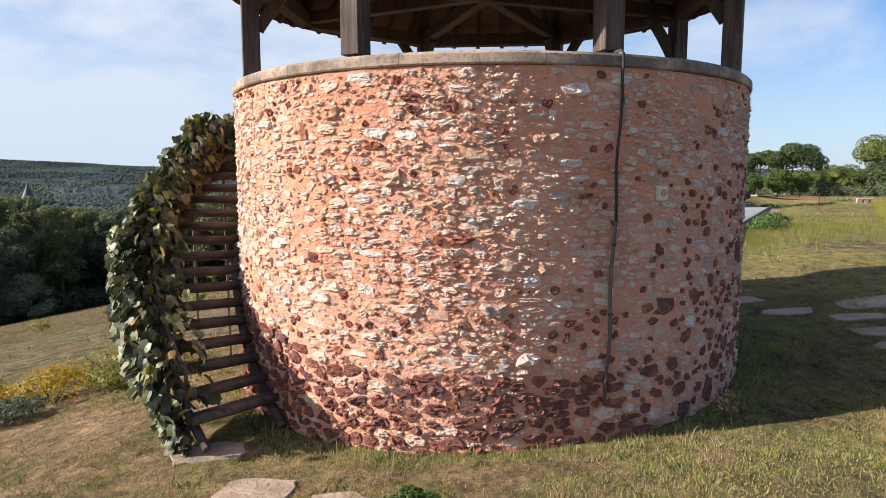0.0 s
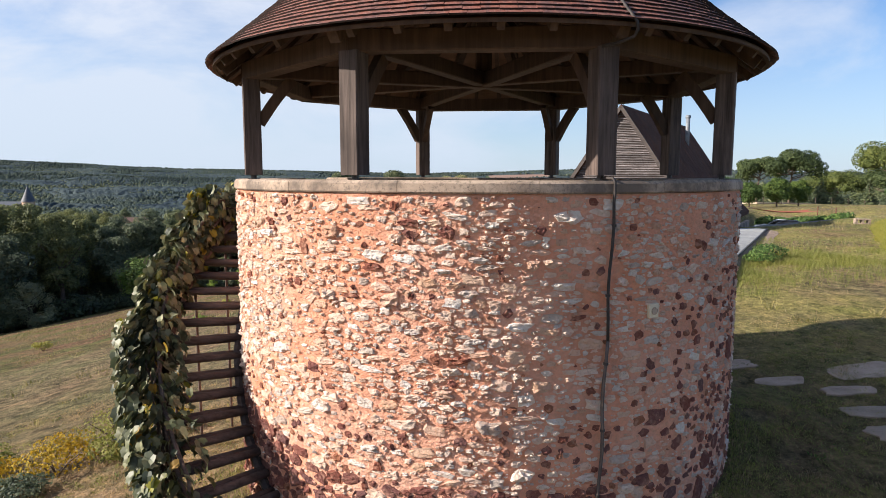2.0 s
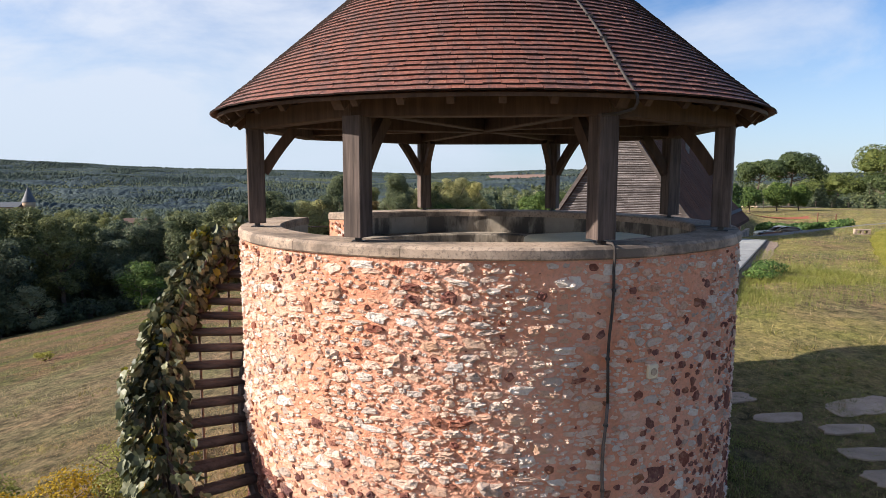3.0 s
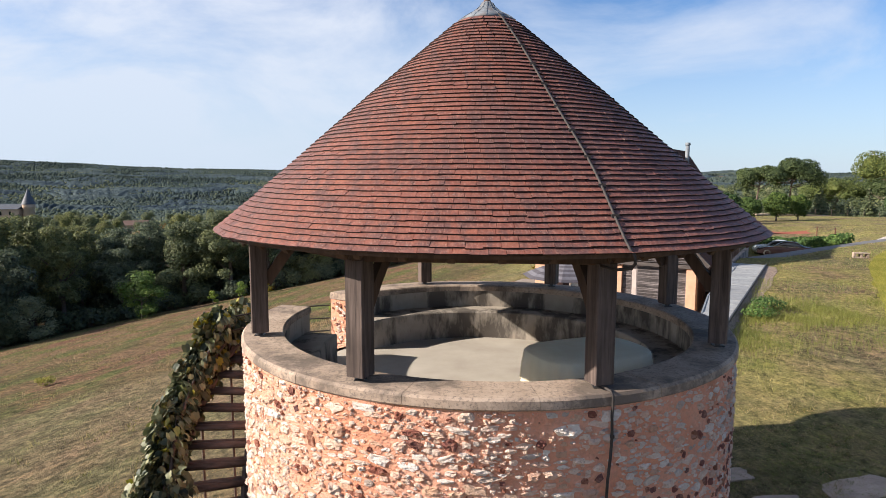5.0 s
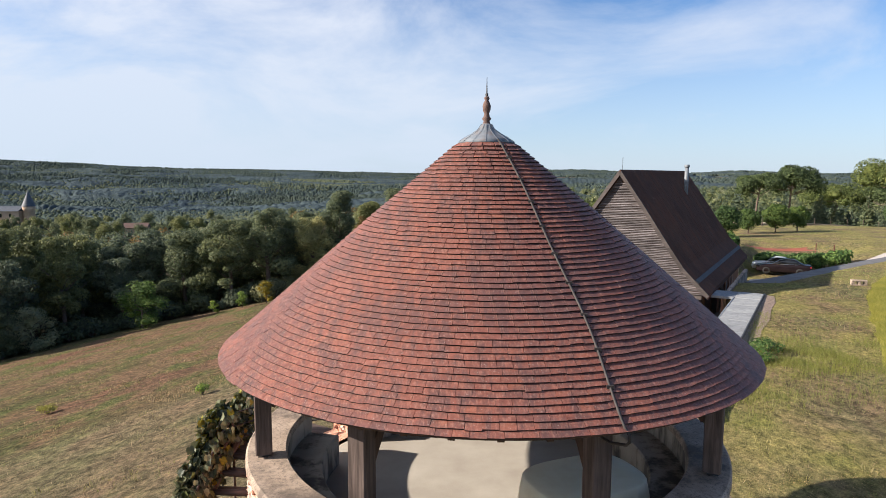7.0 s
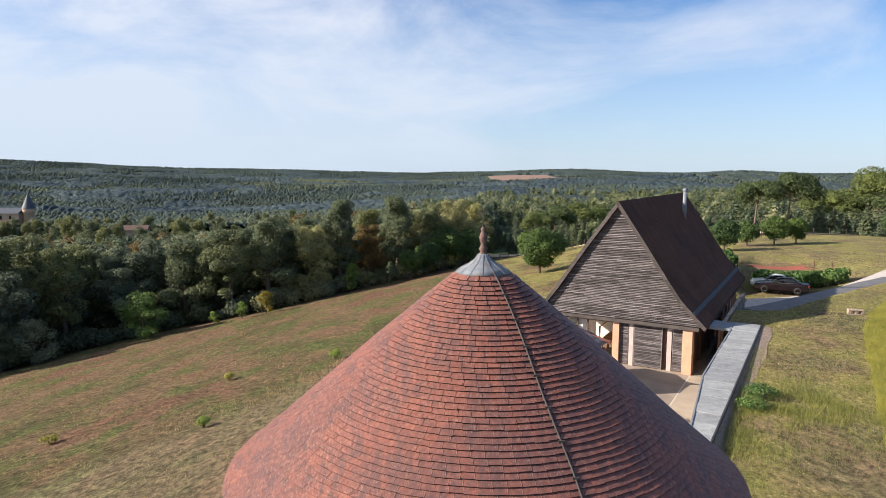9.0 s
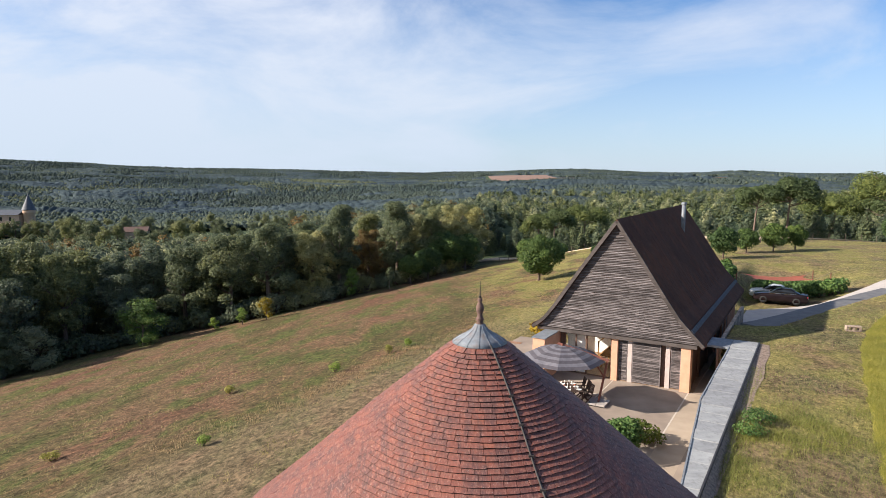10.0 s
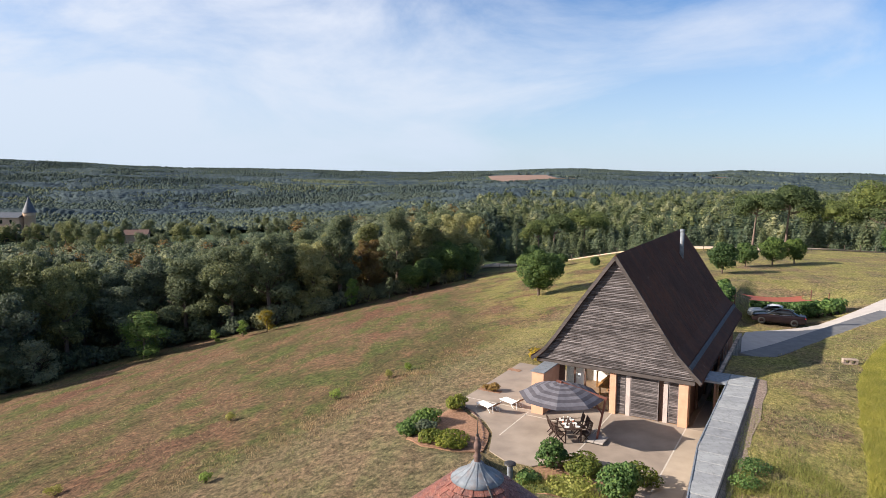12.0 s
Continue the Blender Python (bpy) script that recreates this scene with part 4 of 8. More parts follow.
def rubble():
    """Rubble laid roughly in beds and smeared with mortar: pale flat stones, rounder rust and iron-brown ones,
    a few big blocks, chips between them, and a foot of large iron-brown blocks."""
    sr = random.Random(5)
    kinds = ("stone_cream", "stone_grey", "stone_rust", "stone_dark")
    rest = {k: Mesh() for k in kinds}
    half, cell = radians(84) * R_OUT, 0.01
    full = np.zeros((int((CAP_Z + 0.5) / cell), int(2 * half / cell)), dtype=bool)
    made = 0

    def place(s, z, w, h, tilt, room):
        """Whether a flat oval lies free among those laid before; marks it if so."""
        r = max(w, h) / 2
        i0, i1 = int((s - r + half) / cell), int((s + r + half) / cell) + 1
        j0, j1 = int((z - r + 0.5) / cell), int((z + r + 0.5) / cell) + 1
        if i0 < 0 or j0 < 0 or i1 >= full.shape[1] or z + h / 2 > CAP_Z - 0.13:
            return False
        x = (np.arange(i0, i1) + 0.5) * cell - half - s
        y = ((np.arange(j0, j1) + 0.5) * cell - 0.5 - z)[:, None]
        u, v = x * math.cos(tilt) + y * math.sin(tilt), -x * math.sin(tilt) + y * math.cos(tilt)
        inside = (np.abs(2 * u / w) ** 2.6 + np.abs(2 * v / h) ** 2.6) < 1
        win = full[j0:j1, i0:i1]
        if win.shape != inside.shape or inside.sum() == 0 or (win & inside).sum() > room * inside.sum():
            return False
        win |= inside
        return True

    def stone(s, z, w, h, tilt, mat, proud, at=None):
        nonlocal made
        n = 7 if w < 0.055 else 10
        square, ph = sr.uniform(2.2, 6.0), sr.uniform(0, 6.28)
        seed = Vector((s * 17.0, z * 17.0, sr.uniform(0, 50)))
        rim = []
        for i in range(n):
            t = 2 * math.pi * (i + sr.uniform(-0.38, 0.38)) / n + ph
            c, d = math.cos(t), math.sin(t)
            k = (abs(c) ** square + abs(d) ** square) ** (-1 / square) * sr.uniform(0.70, 1.14)
            x, y = c * k * w / 2, d * k * h / 2
            rim.append((x * math.cos(tilt) - y * math.sin(tilt), x * math.sin(tilt) + y * math.cos(tilt)))
        lean = sr.gauss(0, 0.20), sr.gauss(0, 0.18)
        pts = [(x * 1.03, y * 1.03, -0.022) for x, y in rim]
        for f, d in ((0.93, 0.72), (0.50, 1.0)):
            for x, y in rim:
                g = f * sr.uniform(0.80, 1.08)
                rough = 1 + lean[0] * x / w * 2 + lean[1] * y / h * 2 + sr.gauss(0, 0.42)
                pts.append((x * g, y * g, proud * d * rough))
        pts.append((sr.gauss(0, 0.05) * w, sr.gauss(0, 0.05) * h, proud * sr.uniform(0.75, 1.25)))
        fs = [(k * n + q, k * n + (q + 1) % n, (k + 1) * n + (q + 1) % n, (k + 1) * n + q) for k in (0, 1) for q in range(n)]
        fs += [(2 * n + q, 2 * n + (q + 1) % n, 3 * n) for q in range(n)]
        ang = s / R_OUT - math.pi / 2
        rad, tan = pol(1, ang), pol(1, ang + math.pi / 2)
        base = rad * (R_OUT + 0.002) + Vector((0, 0, z))
        if at:
            base, tan, rad = at
        if made < 300 and at is None and w > 0.085 and abs(s) < 3.3 and 0.0 < z < 3.1 and sr.random() < 0.24:
            part("stone", Mesh().add(pts, fs), mat, wall, at=axes(tan, Vector((0, 0, 1)), rad, base))
            made += 1
        else:
            rest[mat].add([base + tan * x + Vector((0, 0, y)) + rad * d for x, y, d in pts], fs)

    # tries, width, height, kind, room
    sizes = ((3600, (0.15, 0.28), (0.09, 0.15), "foot", 0.12), (4200, (0.07, 0.14), (0.05, 0.09), "foot", 0.14), (200, (0.17, 0.30), (0.08, 0.14), "block", 0.02), (520, (0.16, 0.33), (0.65, 0.95), "dark", 0.03), (1100, (0.09, 0.17), (0.65, 1.0), "dark", 0.03),
             (2600, (0.12, 0.27), (0.050, 0.105), "pale", 0.04), (2400, (0.055, 0.115), (0.6, 1.0), "dark", 0.04),
             (7000, (0.075, 0.17), (0.036, 0.075), "pale", 0.08), (12000, (0.045, 0.09), (0.022, 0.050), "pale", 0.14), (12000, (0.022, 0.05), (0.014, 0.03), "chip", 0.20))
    for tries, (w0, w1), (h0, h1), sort, room in sizes:
        for i in range(tries):
            s = sr.uniform(-half, half)
            a = math.degrees(s / R_OUT)
            right = smoothstep(12, 34, a)
            z = sr.uniform(-0.42, 0.48 + 0.34 * smoothstep(-20, -70, a)) if sort == "foot" else sr.uniform(-0.4, CAP_Z - 0.14)
            low = smoothstep(1.8, 0.5, z)
            w = w0 + (w1 - w0) * sr.random() ** 1.6
            if sort == "foot":
                if sr.random() > smoothstep(34, 4, a):
                    continue
                h = sr.uniform(h0, h1)
            elif sort == "dark":
                if sr.random() > 0.12 + 0.46 * low + 0.44 * right * smoothstep(3.0, 1.9, z):
                    continue
                if w > 0.13 and sr.random() > 0.05 + 0.34 * low + 0.60 * right * low:
                    continue
                h = w * sr.uniform(h0, h1)
            else:
                h = min(sr.uniform(h0, h1), w * 0.72)
                if sr.random() < right * (0.60 if sort != "chip" else 0.25):
                    continue
                if noise.noise(Vector((s * 1.7, z * 2.6, 7))) > 0.22 and sr.random() < 0.75:
                    continue
                # laid in beds that waver
                bed = 0.056
                wave = 0.022 * math.sin(s * 1.9 + 1) + 0.014 * noise.noise(Vector((s * 2.4, 0, 3)))
                z = round((z + wave) / bed) * bed - wave + sr.gauss(0, 0.011)
            tilt = sr.gauss(0, 0.10 if sort != "dark" else 0.4)
            if not place(s, z, w, h, tilt, room):
                continue
            k = sr.random()
            if sort == "foot":
                mat = "stone_dark" if k < 0.84 else "stone_rust" if k < 0.93 else "stone_cream"
            elif sort == "dark":
                mat = "stone_dark" if k < 0.30 + 0.25 * low + 0.3 * right else "stone_rust"
            else:
                mat = "stone_grey" if k < 0.20 + 0.12 * right else "stone_rust" if k > 0.975 else "stone_cream"
            proud = {"foot": 0.020, "block": 0.024, "dark": 0.012, "pale": 0.014, "chip": 0.009}[sort] * sr.uniform(0.4, 1.5)
            stone(s, z, w, h, tilt, mat, proud)
    # the two sides of the way in
    for a, sgn in ((GAP1, -1), (GAP0, 1)):
        for i in range(46):
            r, z = sr.uniform(R_IN + 0.05, R_OUT - 0.05), sr.uniform(FLOOR_Z + 0.04, CAP_Z - 0.17)
            mat = sr.choices(kinds, (6, 2, 3, 1))[0]
            stone(0, z, sr.uniform(0.05, 0.15), sr.uniform(0.04, 0.08), sr.gauss(0, 0.15), mat, sr.uniform(0.008, 0.02), (pol(r, a, z), pol(-sgn, a), pol(sgn, a + math.pi / 2)))
    for k, m in rest.items():
        ob = part("rubble", m, k, wall)
        ob["kind"] = "stuff"


def stair():
    """Open stair round the outside: log treads between the wall and an outer stringer, with a rail."""
    st = thing("stair", "open outdoor stair of dark round log treads against the tower", "stair", Matrix.Translation((TC.x, TC.y, 0)))
    count = 16
    a_lo, a_hi = radians(223), radians(163)
    z0 = -0.12
    rise = (FLOOR_Z - z0) / count
    for i in range(count):
        a = a_lo + (a_hi - a_lo) * i / (count - 1)
        z = z0 + rise * (i + 0.55)
        inner, outer = pol(R_OUT + 0.03, a, z), pol(4.14, a + 0.02, z + rng.uniform(-0.015, 0.015))
        side = pol(1, a + math.pi / 2)
        m = Mesh()
        for off, rr, dz in ((-0.05, 0.056, 0.0), (0.055, 0.046, 0.012)):
            m.tube([inner + side * off + Vector((0, 0, dz)), inner.lerp(outer, 0.5) + side * off + Vector((0, 0, dz + rng.uniform(-0.008, 0.008))), outer + side * off + Vector((0, 0, dz))], [rr, rr * 1.07, rr * 0.95], 9)
        part("tread", m, "log", st, "dark round log tread" if i == 0 else "", True)
    m = Mesh()
    path = [pol(4.08, a_lo + (a_hi - a_lo) * t / 20 + 0.02, z0 - 0.06 + (FLOOR_Z - z0) * (t / 20 + 0.02)) for t in range(-1, 22)]
    m.tube(path, 0.045, 6)
    part("stringer", m, "log", st)
    m = Mesh()
    path2 = [pol(R_OUT + 0.07, a_lo + (a_hi - a_lo) * t / 20 + 0.02, z0 - 0.08 + (FLOOR_Z - z0) * (t / 20 + 0.02)) for t in range(-1, 22)]
    m.tube(path2, 0.05, 6)
    part("inner_stringer", m, "log", st)
    for i in range(0, 21, 4):
        a = a_lo + (a_hi - a_lo) * i / 20
        zt = z0 + (FLOOR_Z - z0) * i / 20
        g = ground_z(TC.x + 4.12 * math.cos(a), TC.y + 4.12 * math.sin(a))
        part("rail_post", Mesh().tube([pol(4.12, a, g - 0.1), pol(4.13, a, zt + 0.3), pol(4.12, a, zt + 0.56)], 0.020, 8), "log", st)
    for h in (0.28, 0.54):
        part("rail", Mesh().tube([pol(4.12, a_lo + (a_hi - a_lo) * t / 20, z0 + h + (FLOOR_Z - z0) * t / 20) for t in range(21)], 0.022, 7), "log", st)
    # landing rail at the top
    m = Mesh()
    for h in (0.22, 0.44, 0.66):
        m.tube([pol(4.12, a_hi, FLOOR_Z + h - 0.08), pol(3.75, radians(150), FLOOR_Z + h - 0.06), pol(3.25, radians(140.5), FLOOR_Z + h - 0.06)], 0.012, 6)
    part("landing_rail", m, "iron", st, "thin iron landing rail")
    part("landing", Mesh().prism([tuple(pol(r, radians(a)).xy) for r, a in ((3.2, 141), (4.15, 143), (4.15, 153), (4.15, 163), (3.2, 163), (3.2, 152))], FLOOR_Z - 0.1, FLOOR_Z), "log", st)
    return a_lo, a_hi, z0


A_LO, A_HI, STAIR_Z = stair()


def leaf_data(name, mat, size=1.0):
    """A broad, lobed, slightly folded leaf, one unit across."""
    rim = [(0, -0.42), (0.28, -0.52), (0.50, -0.18), (0.40, 0.12), (0.44, 0.34), (0.18, 0.36), (0, 0.62), (-0.18, 0.36), (-0.44, 0.34), (-0.40, 0.12), (-0.50, -0.18), (-0.28, -0.52)]
    pts = [(x * size, y * size, (abs(x) * 0.30 - y * y * 0.25) * size) for x, y in rim] + [(0, 0, 0.03 * size)]
    return Mesh().add(pts, [(i, (i + 1) % 12, 12) for i in range(12)])


def vine():
    """A vine over the stair's outer rail: hundreds of broad leaves that hang shingled, on brown stems."""
    v = thing("climbing_vine", "leafy grape vine covering the stair's outer rail, some leaves turning yellow", "vine", Matrix.Translation((TC.x, TC.y, 0)))
    vr = random.Random(11)
    for k in range(7):
        path = []
        a = A_LO + 0.02 * k
        for i in range(9):
            t = i / 8
            aa = A_LO + (A_HI - A_LO) * min(1, t * (0.3 + 0.11 * k))
            tt = (aa - A_LO) / (A_HI - A_LO)
            z = -0.25 + t * 0.75 + 2.6 * tt * t
            path.append(pol(4.17 + 0.04 * vr.gauss(0, 1), aa, z))
        part("stem", Mesh().tube(path, [0.028 - 0.0025 * i for i in range(9)], 6), "bark", v, "", True)
    kinds = ("vine", "vine_pale", "vine_gold")
    shared = {k: leaf_data("leaf", k).data("leaf", k) for k in kinds}
    lm = leaf_data("leaf", "vine")
    rest = {k: Mesh() for k in kinds}
    made = 0
    for i in range(3700):
        t = 1.13 * vr.random() ** 0.85
        a = A_LO + 0.03 + (A_HI - A_LO - 0.03) * t
        zs = STAIR_Z + (FLOOR_Z - STAIR_Z) * min(1.0, t)
        lump = 0.14 * noise.noise(Vector((t * 9, 0, 2))) + 0.10 * noise.noise(Vector((t * 23, 1, 7)))
        lo = -0.18 - 0.10 * noise.noise(Vector((t * 7, 3, 3)))
        if t < 0.12:
            lo = -0.35
        h = vr.uniform(lo, 0.70 + lump)
        thick = 0.27 + 0.26 * math.sin(min(1, max(0, (h + 0.2) / 1.4)) * math.pi) + lump
        shell = thick * 0.66 * (vr.uniform(0.55, 1.05) if vr.random() < 0.62 else vr.uniform(-1, 0.55))
        if t < 0.2 and h < 0.15:
            shell *= 0.6
        p = pol(4.20 + shell * (0.62 + 0.42 * smoothstep(0.62, 0.30, t)), a + vr.gauss(0, 0.012), zs + h)
        size = vr.uniform(0.075, 0.150)
        face = pol(1, a + vr.gauss(0, 0.5)) * (1 if shell > 0 else -1) + Vector((0, 0, vr.uniform(0.15, 1.0)))
        if vr.random() < 0.30:
            face = Vector((vr.gauss(0, 1), vr.gauss(0, 1), vr.gauss(0, 1)))
        face.normalize()
        down = Vector((vr.gauss(0, 0.35), vr.gauss(0, 0.35), -1))
        y = (down - face * down.dot(face)).normalized()
        x = y.cross(face)
        at = axes(x * size, y * size, face * size, p)
        top = smoothstep(0.75, 1.25, h) * 0.22 + 0.02 + 0.10 * smoothstep(0.75, 1, t)
        k = "vine_gold" if vr.random() < top else "vine_pale" if vr.random() < 0.40 else "vine"
        if made < 300 and shell > 0 and vr.random() < 0.3:
            part("leaf", shared[k], None, v, at=at)
            made += 1
        else:
            rest[k].add([at @ Vector(q) for q in lm.v], lm.f)
    for k in kinds:
        ob = part("leaves", rest[k], k, v)
        ob["kind"] = "stuff"


vine()


def tower_table():
    """Long table with rounded ends under a cream cloth that hangs in folds."""
    t = thing("round_ended_table", "table with rounded ends under a hanging cream cotton cloth", "table", Matrix.Translation((1.72, 7.50, FLOOR_Z)) @ Matrix.Rotation(radians(22), 4, "Z"))
    n = 96
    top_z, drop = 0.76, 0.40

    def edge(i, r):
        a = 2 * math.pi * i / n
        c, s = math.cos(a), math.sin(a)
        return (abs(c) ** 0.62 * (1 if c > 0 else -1) * (0.72 + r), abs(s) ** 0.62 * (1 if s > 0 else -1) * (0.50 + r))

    rings = [(-0.25, top_z + 0.004, 0), (-0.01, top_z, 0), (0.012, top_z - 0.02, 0.1), (0.03, top_z - drop * 0.5, 0.7), (0.04, top_z - drop, 1)]
    m = Mesh()
    pts = [(0, 0, top_z + 0.005)]
    for r, z, fold in rings:
        for i in range(n):
            w = fold * (0.018 * math.sin(i * 1.31) + 0.010 * math.sin(i * 2.9 + 1))
            x, y = edge(i, r + w)
            pts.append((x, y, z - (0.03 * math.sin(i * 0.26) * fold if r > 0.035 else 0)))
    fs = [(0, 1 + i, 1 + (i + 1) % n) for i in range(n)]
    for k in range(len(rings) - 1):
        fs += [(1 + k * n + i, 1 + (k + 1) * n + i, 1 + (k + 1) * n + (i + 1) % n, 1 + k * n + (i + 1) % n) for i in range(n)]
    cloth = tagged(part("tablecloth", m.add(pts, fs), "cloth", None, "cream cotton tablecloth hanging in soft folds", True, at=t.matrix_basis), category="tablecloth")
    part("tabletop", Mesh().prism([edge(i, -0.02) for i in range(0, n, 3)], top_z - 0.035, top_z - 0.005), "teak", t)
    for sx in (-0.55, 0.55):
        for sy in (-0.28, 0.28):
            part("leg", Mesh().beam((sx, sy, 0), (sx, sy, top_z - 0.03), 0.06, 0.06, (1, 0, 0), 0.006), "teak", t)


tower_table()

# ---- the house: a tall boarded roof on piers, cut into the slope ----
HOUSE_AT = axes(HU.to_3d(), HN.to_3d(), Vector((0, 0, 1)), Vector((HOUSE.x, HOUSE.y, FLOOR)))   # x along the gable, y along the ridge
house = thing("house", "barn-like house with grey slatted gable and tall brown roof", "house", HOUSE_AT)
ROOF_L = 18.9
# roof line of the gable: (along the gable, height)
RIDGE = (4.72, 9.06)
RIGHT = (RIDGE, (6.07, 7.10), (7.38, 5.12), (8.15, 4.02), (8.82, 3.32), (9.44, 2.70))
LEFT = (RIDGE, (2.92, 6.52), (1.34, 4.16), (0.72, 3.34), (0.34, 2.98), (-0.06, 2.68))


def roof_side(line, name):
    """One slope with its sprocketed foot, a quarter of a metre thick."""
    m = Mesh()
    n = len(line)
    pts = []
    for y in (-0.16, ROOF_L):
        for k, (x, z) in enumerate(line):
            pts.append((x, y, z))
        for k, (x, z) in enumerate(line):
            pts.append((x, y, z - 0.24))
    q = 2 * n
    fs = []
    for i in range(n - 1):
        fs += [(i, i + 1, q + i + 1, q + i), (n + i, q + n + i, q + n + i + 1, n + i + 1), (i, n + i, n + i + 1, i + 1), (q + i, q + i + 1, q + n + i + 1, q + n + i)]
    fs += [(n - 1, 2 * n - 1, q + 2 * n - 1, q + n - 1)]
    return part(name, m.add(pts, fs), "roof_brown", house, "tall brown boarded roof slope")


slope_r, slope_l = roof_side(RIGHT, "roof_slope"), roof_side(LEFT, "roof_slope")


def line_at(line, z):
    for (x0, z0), (x1, z1) in zip(line, line[1:]):
        if z0 >= z >= z1:
            return x0 + (x1 - x0) * (z0 - z) / (z0 - z1)
    return line[-1][0]


def house_roof():
    # upright battens over the slopes
    br = random.Random(3)
    for line, ob in ((RIGHT, slope_r), (LEFT, slope_l)):
        m = Mesh()
        y = -0.1
        while y < ROOF_L - 0.1:
            w = br.uniform(0.13, 0.17)
            d = br.uniform(0.006, 0.020)
            for (x0, z0), (x1, z1) in zip(line[:4], line[1:4]):
                sx = 1 if x1 > x0 else -1
                nx, nz = (z0 - z1), abs(x1 - x0)
                ln = math.hypot(nx, nz)
                ox, oz = sx * nx / ln, nz / ln
                m.add([(x0, y, z0), (x0, y + w, z0), (x1, y + w, z1), (x1, y, z1)] + [(x + ox * d, yy, z + oz * d) for x, yy, z in ((x0, y + 0.004, z0), (x0, y + w - 0.004, z0), (x1, y + w - 0.004, z1), (x1, y + 0.004, z1))],
                      [(4, 5, 6, 7), (0, 1, 5, 4), (1, 2, 6, 5), (2, 3, 7, 6), (3, 0, 4, 7)] if sx > 0 else [(7, 6, 5, 4), (4, 5, 1, 0), (5, 6, 2, 1), (6, 7, 3, 2), (7, 4, 0, 3)])
            y += w + 0.006
        o = part("roof_boarding", m, "roof_brown", ob)
        o["kind"] = "stuff"
    part("ridge_cap", Mesh().add([(4.60, -0.17, 8.93), (4.72, -0.17, 9.10), (4.84, -0.17, 8.93), (4.60, ROOF_L + 0.01, 8.93), (4.72, ROOF_L + 0.01, 9.10), (4.84, ROOF_L + 0.01, 8.93)], [(0, 1, 4, 3), (1, 2, 5, 4), (0, 2, 1), (3, 4, 5)]), "roof_brown", house, "dark ridge cap")
    # zinc gutter strip above the eaves and the fascia under it
    xa, za = 8.86, 3.34
    part("gutter_strip", Mesh().beam((xa, -0.15, za), (xa, ROOF_L, za), 0.24, 0.06, (0.72, 0, 0.70)), "dull_zinc", house, "dull zinc gutter strip")
    part("eaves_board", Mesh().beam((9.40, -0.17, 2.62), (9.40, ROOF_L, 2.62), 0.05, 0.2), "roof_brown", house)
    part("eaves_board", Mesh().beam((-0.10, -0.17, 2.64), (-0.10, ROOF_L, 2.64), 0.05, 0.2), "roof_brown", house)
    # verge boards along the gable
    for line in (RIGHT, LEFT):
        for (x0, z0), (x1, z1) in zip(line, line[1:]):
            part("verge_board", Mesh().beam((x0, -0.20, z0 - 0.10), (x1, -0.20, z1 - 0.10), 0.06, 0.19, (0, 0, 1)), "dark_board", house)
    # metal flue
    fl = part("flue", Mesh().tube([(5.75, 13.3, 6.9), (5.75, 13.3, 9.35)], 0.14, 16), "zinc", house, "zinc chimney flue", True)
    part("cowl", Mesh().tube([(5.75, 13.3, 9.33), (5.75, 13.3, 9.40), (5.75, 13.3, 9.52)], [0.18, 0.19, 0.16], 16), "zinc", fl)
    part("aerial", Mesh().tube([(4.72, 0.3, 9.0), (4.72, 0.3, 9.75)], 0.012, 6), "iron", house, "thin aerial")
    # far gable
    part("far_gable", Mesh().add([(x, ROOF_L - 0.12, z) for x, z in [(LEFT[-1][0] + 0.1, 2.75)] + [(x, z - 0.2) for x, z in LEFT[::-1][1:-1]] + [(4.72, 8.9)] + [(x, z - 0.2) for x, z in RIGHT[1:-1]] + [(9.3, 2.75)]], [tuple(range(11))[::-1]]), "slat", house)


house_roof()


def gable():
    """Grey larch slats, each a board of its own, over a dark backing."""
    gr = random.Random(8)
    back = part("gable_backing", Mesh().add([(x, 0.09, z) for x, z in [(LEFT[-1][0] + 0.25, 2.62)] + [(x, z - 0.2) for x, z in LEFT[::-1][1:-1]] + [(4.72, 8.85)] + [(x, z - 0.2) for x, z in RIGHT[1:-1]] + [(9.2, 2.62)]], [tuple(range(11))]), "frame_brown", house)
    z = 2.64
    while z < 8.75:
        h = gr.uniform(0.056, 0.066)
        x0, x1 = line_at(LEFT, z + h + 0.24) + 0.02, line_at(RIGHT, z + h + 0.24) - 0.02
        if z < 3.1:
            x0, x1 = max(x0, 0.1 + (3.1 - z) * 0.1), min(x1, 9.25)
        cuts = [x0]
        while x1 - cuts[-1] > 3.4:
            cuts.append(cuts[-1] + gr.uniform(1.0, 3.2))
        cuts.append(x1)
        for a, b in zip(cuts, cuts[1:]):
            if b - a < 0.1:
                continue
            y = gr.gauss(0, 0.011)
            part("slat", Mesh().add([(a + 0.003, y + 0.03, z), (b - 0.003, y + 0.03, z), (b - 0.003, y + 0.055, z), (a + 0.003, y + 0.055, z), (a + 0.003, y, z + h * 0.15), (b - 0.003, y, z + h * 0.15), (b - 0.003, y + 0.012, z + h), (a + 0.003, y + 0.012, z + h), (b - 0.003, y + 0.055, z + h), (a + 0.003, y + 0.055, z + h)],
                                    [(0, 1, 5, 4), (4, 5, 6, 7), (7, 6, 8, 9), (0, 3, 2, 1), (1, 2, 8, 6, 5), (0, 4, 7, 9, 3)]), "slat", back)
        z += h + 0.030
    part("gable_beam", Mesh().box(0.2, 9.1, -0.05, 0.5, 2.42, 2.60), "dark_board", house, "grey beam under the gable")


gable()


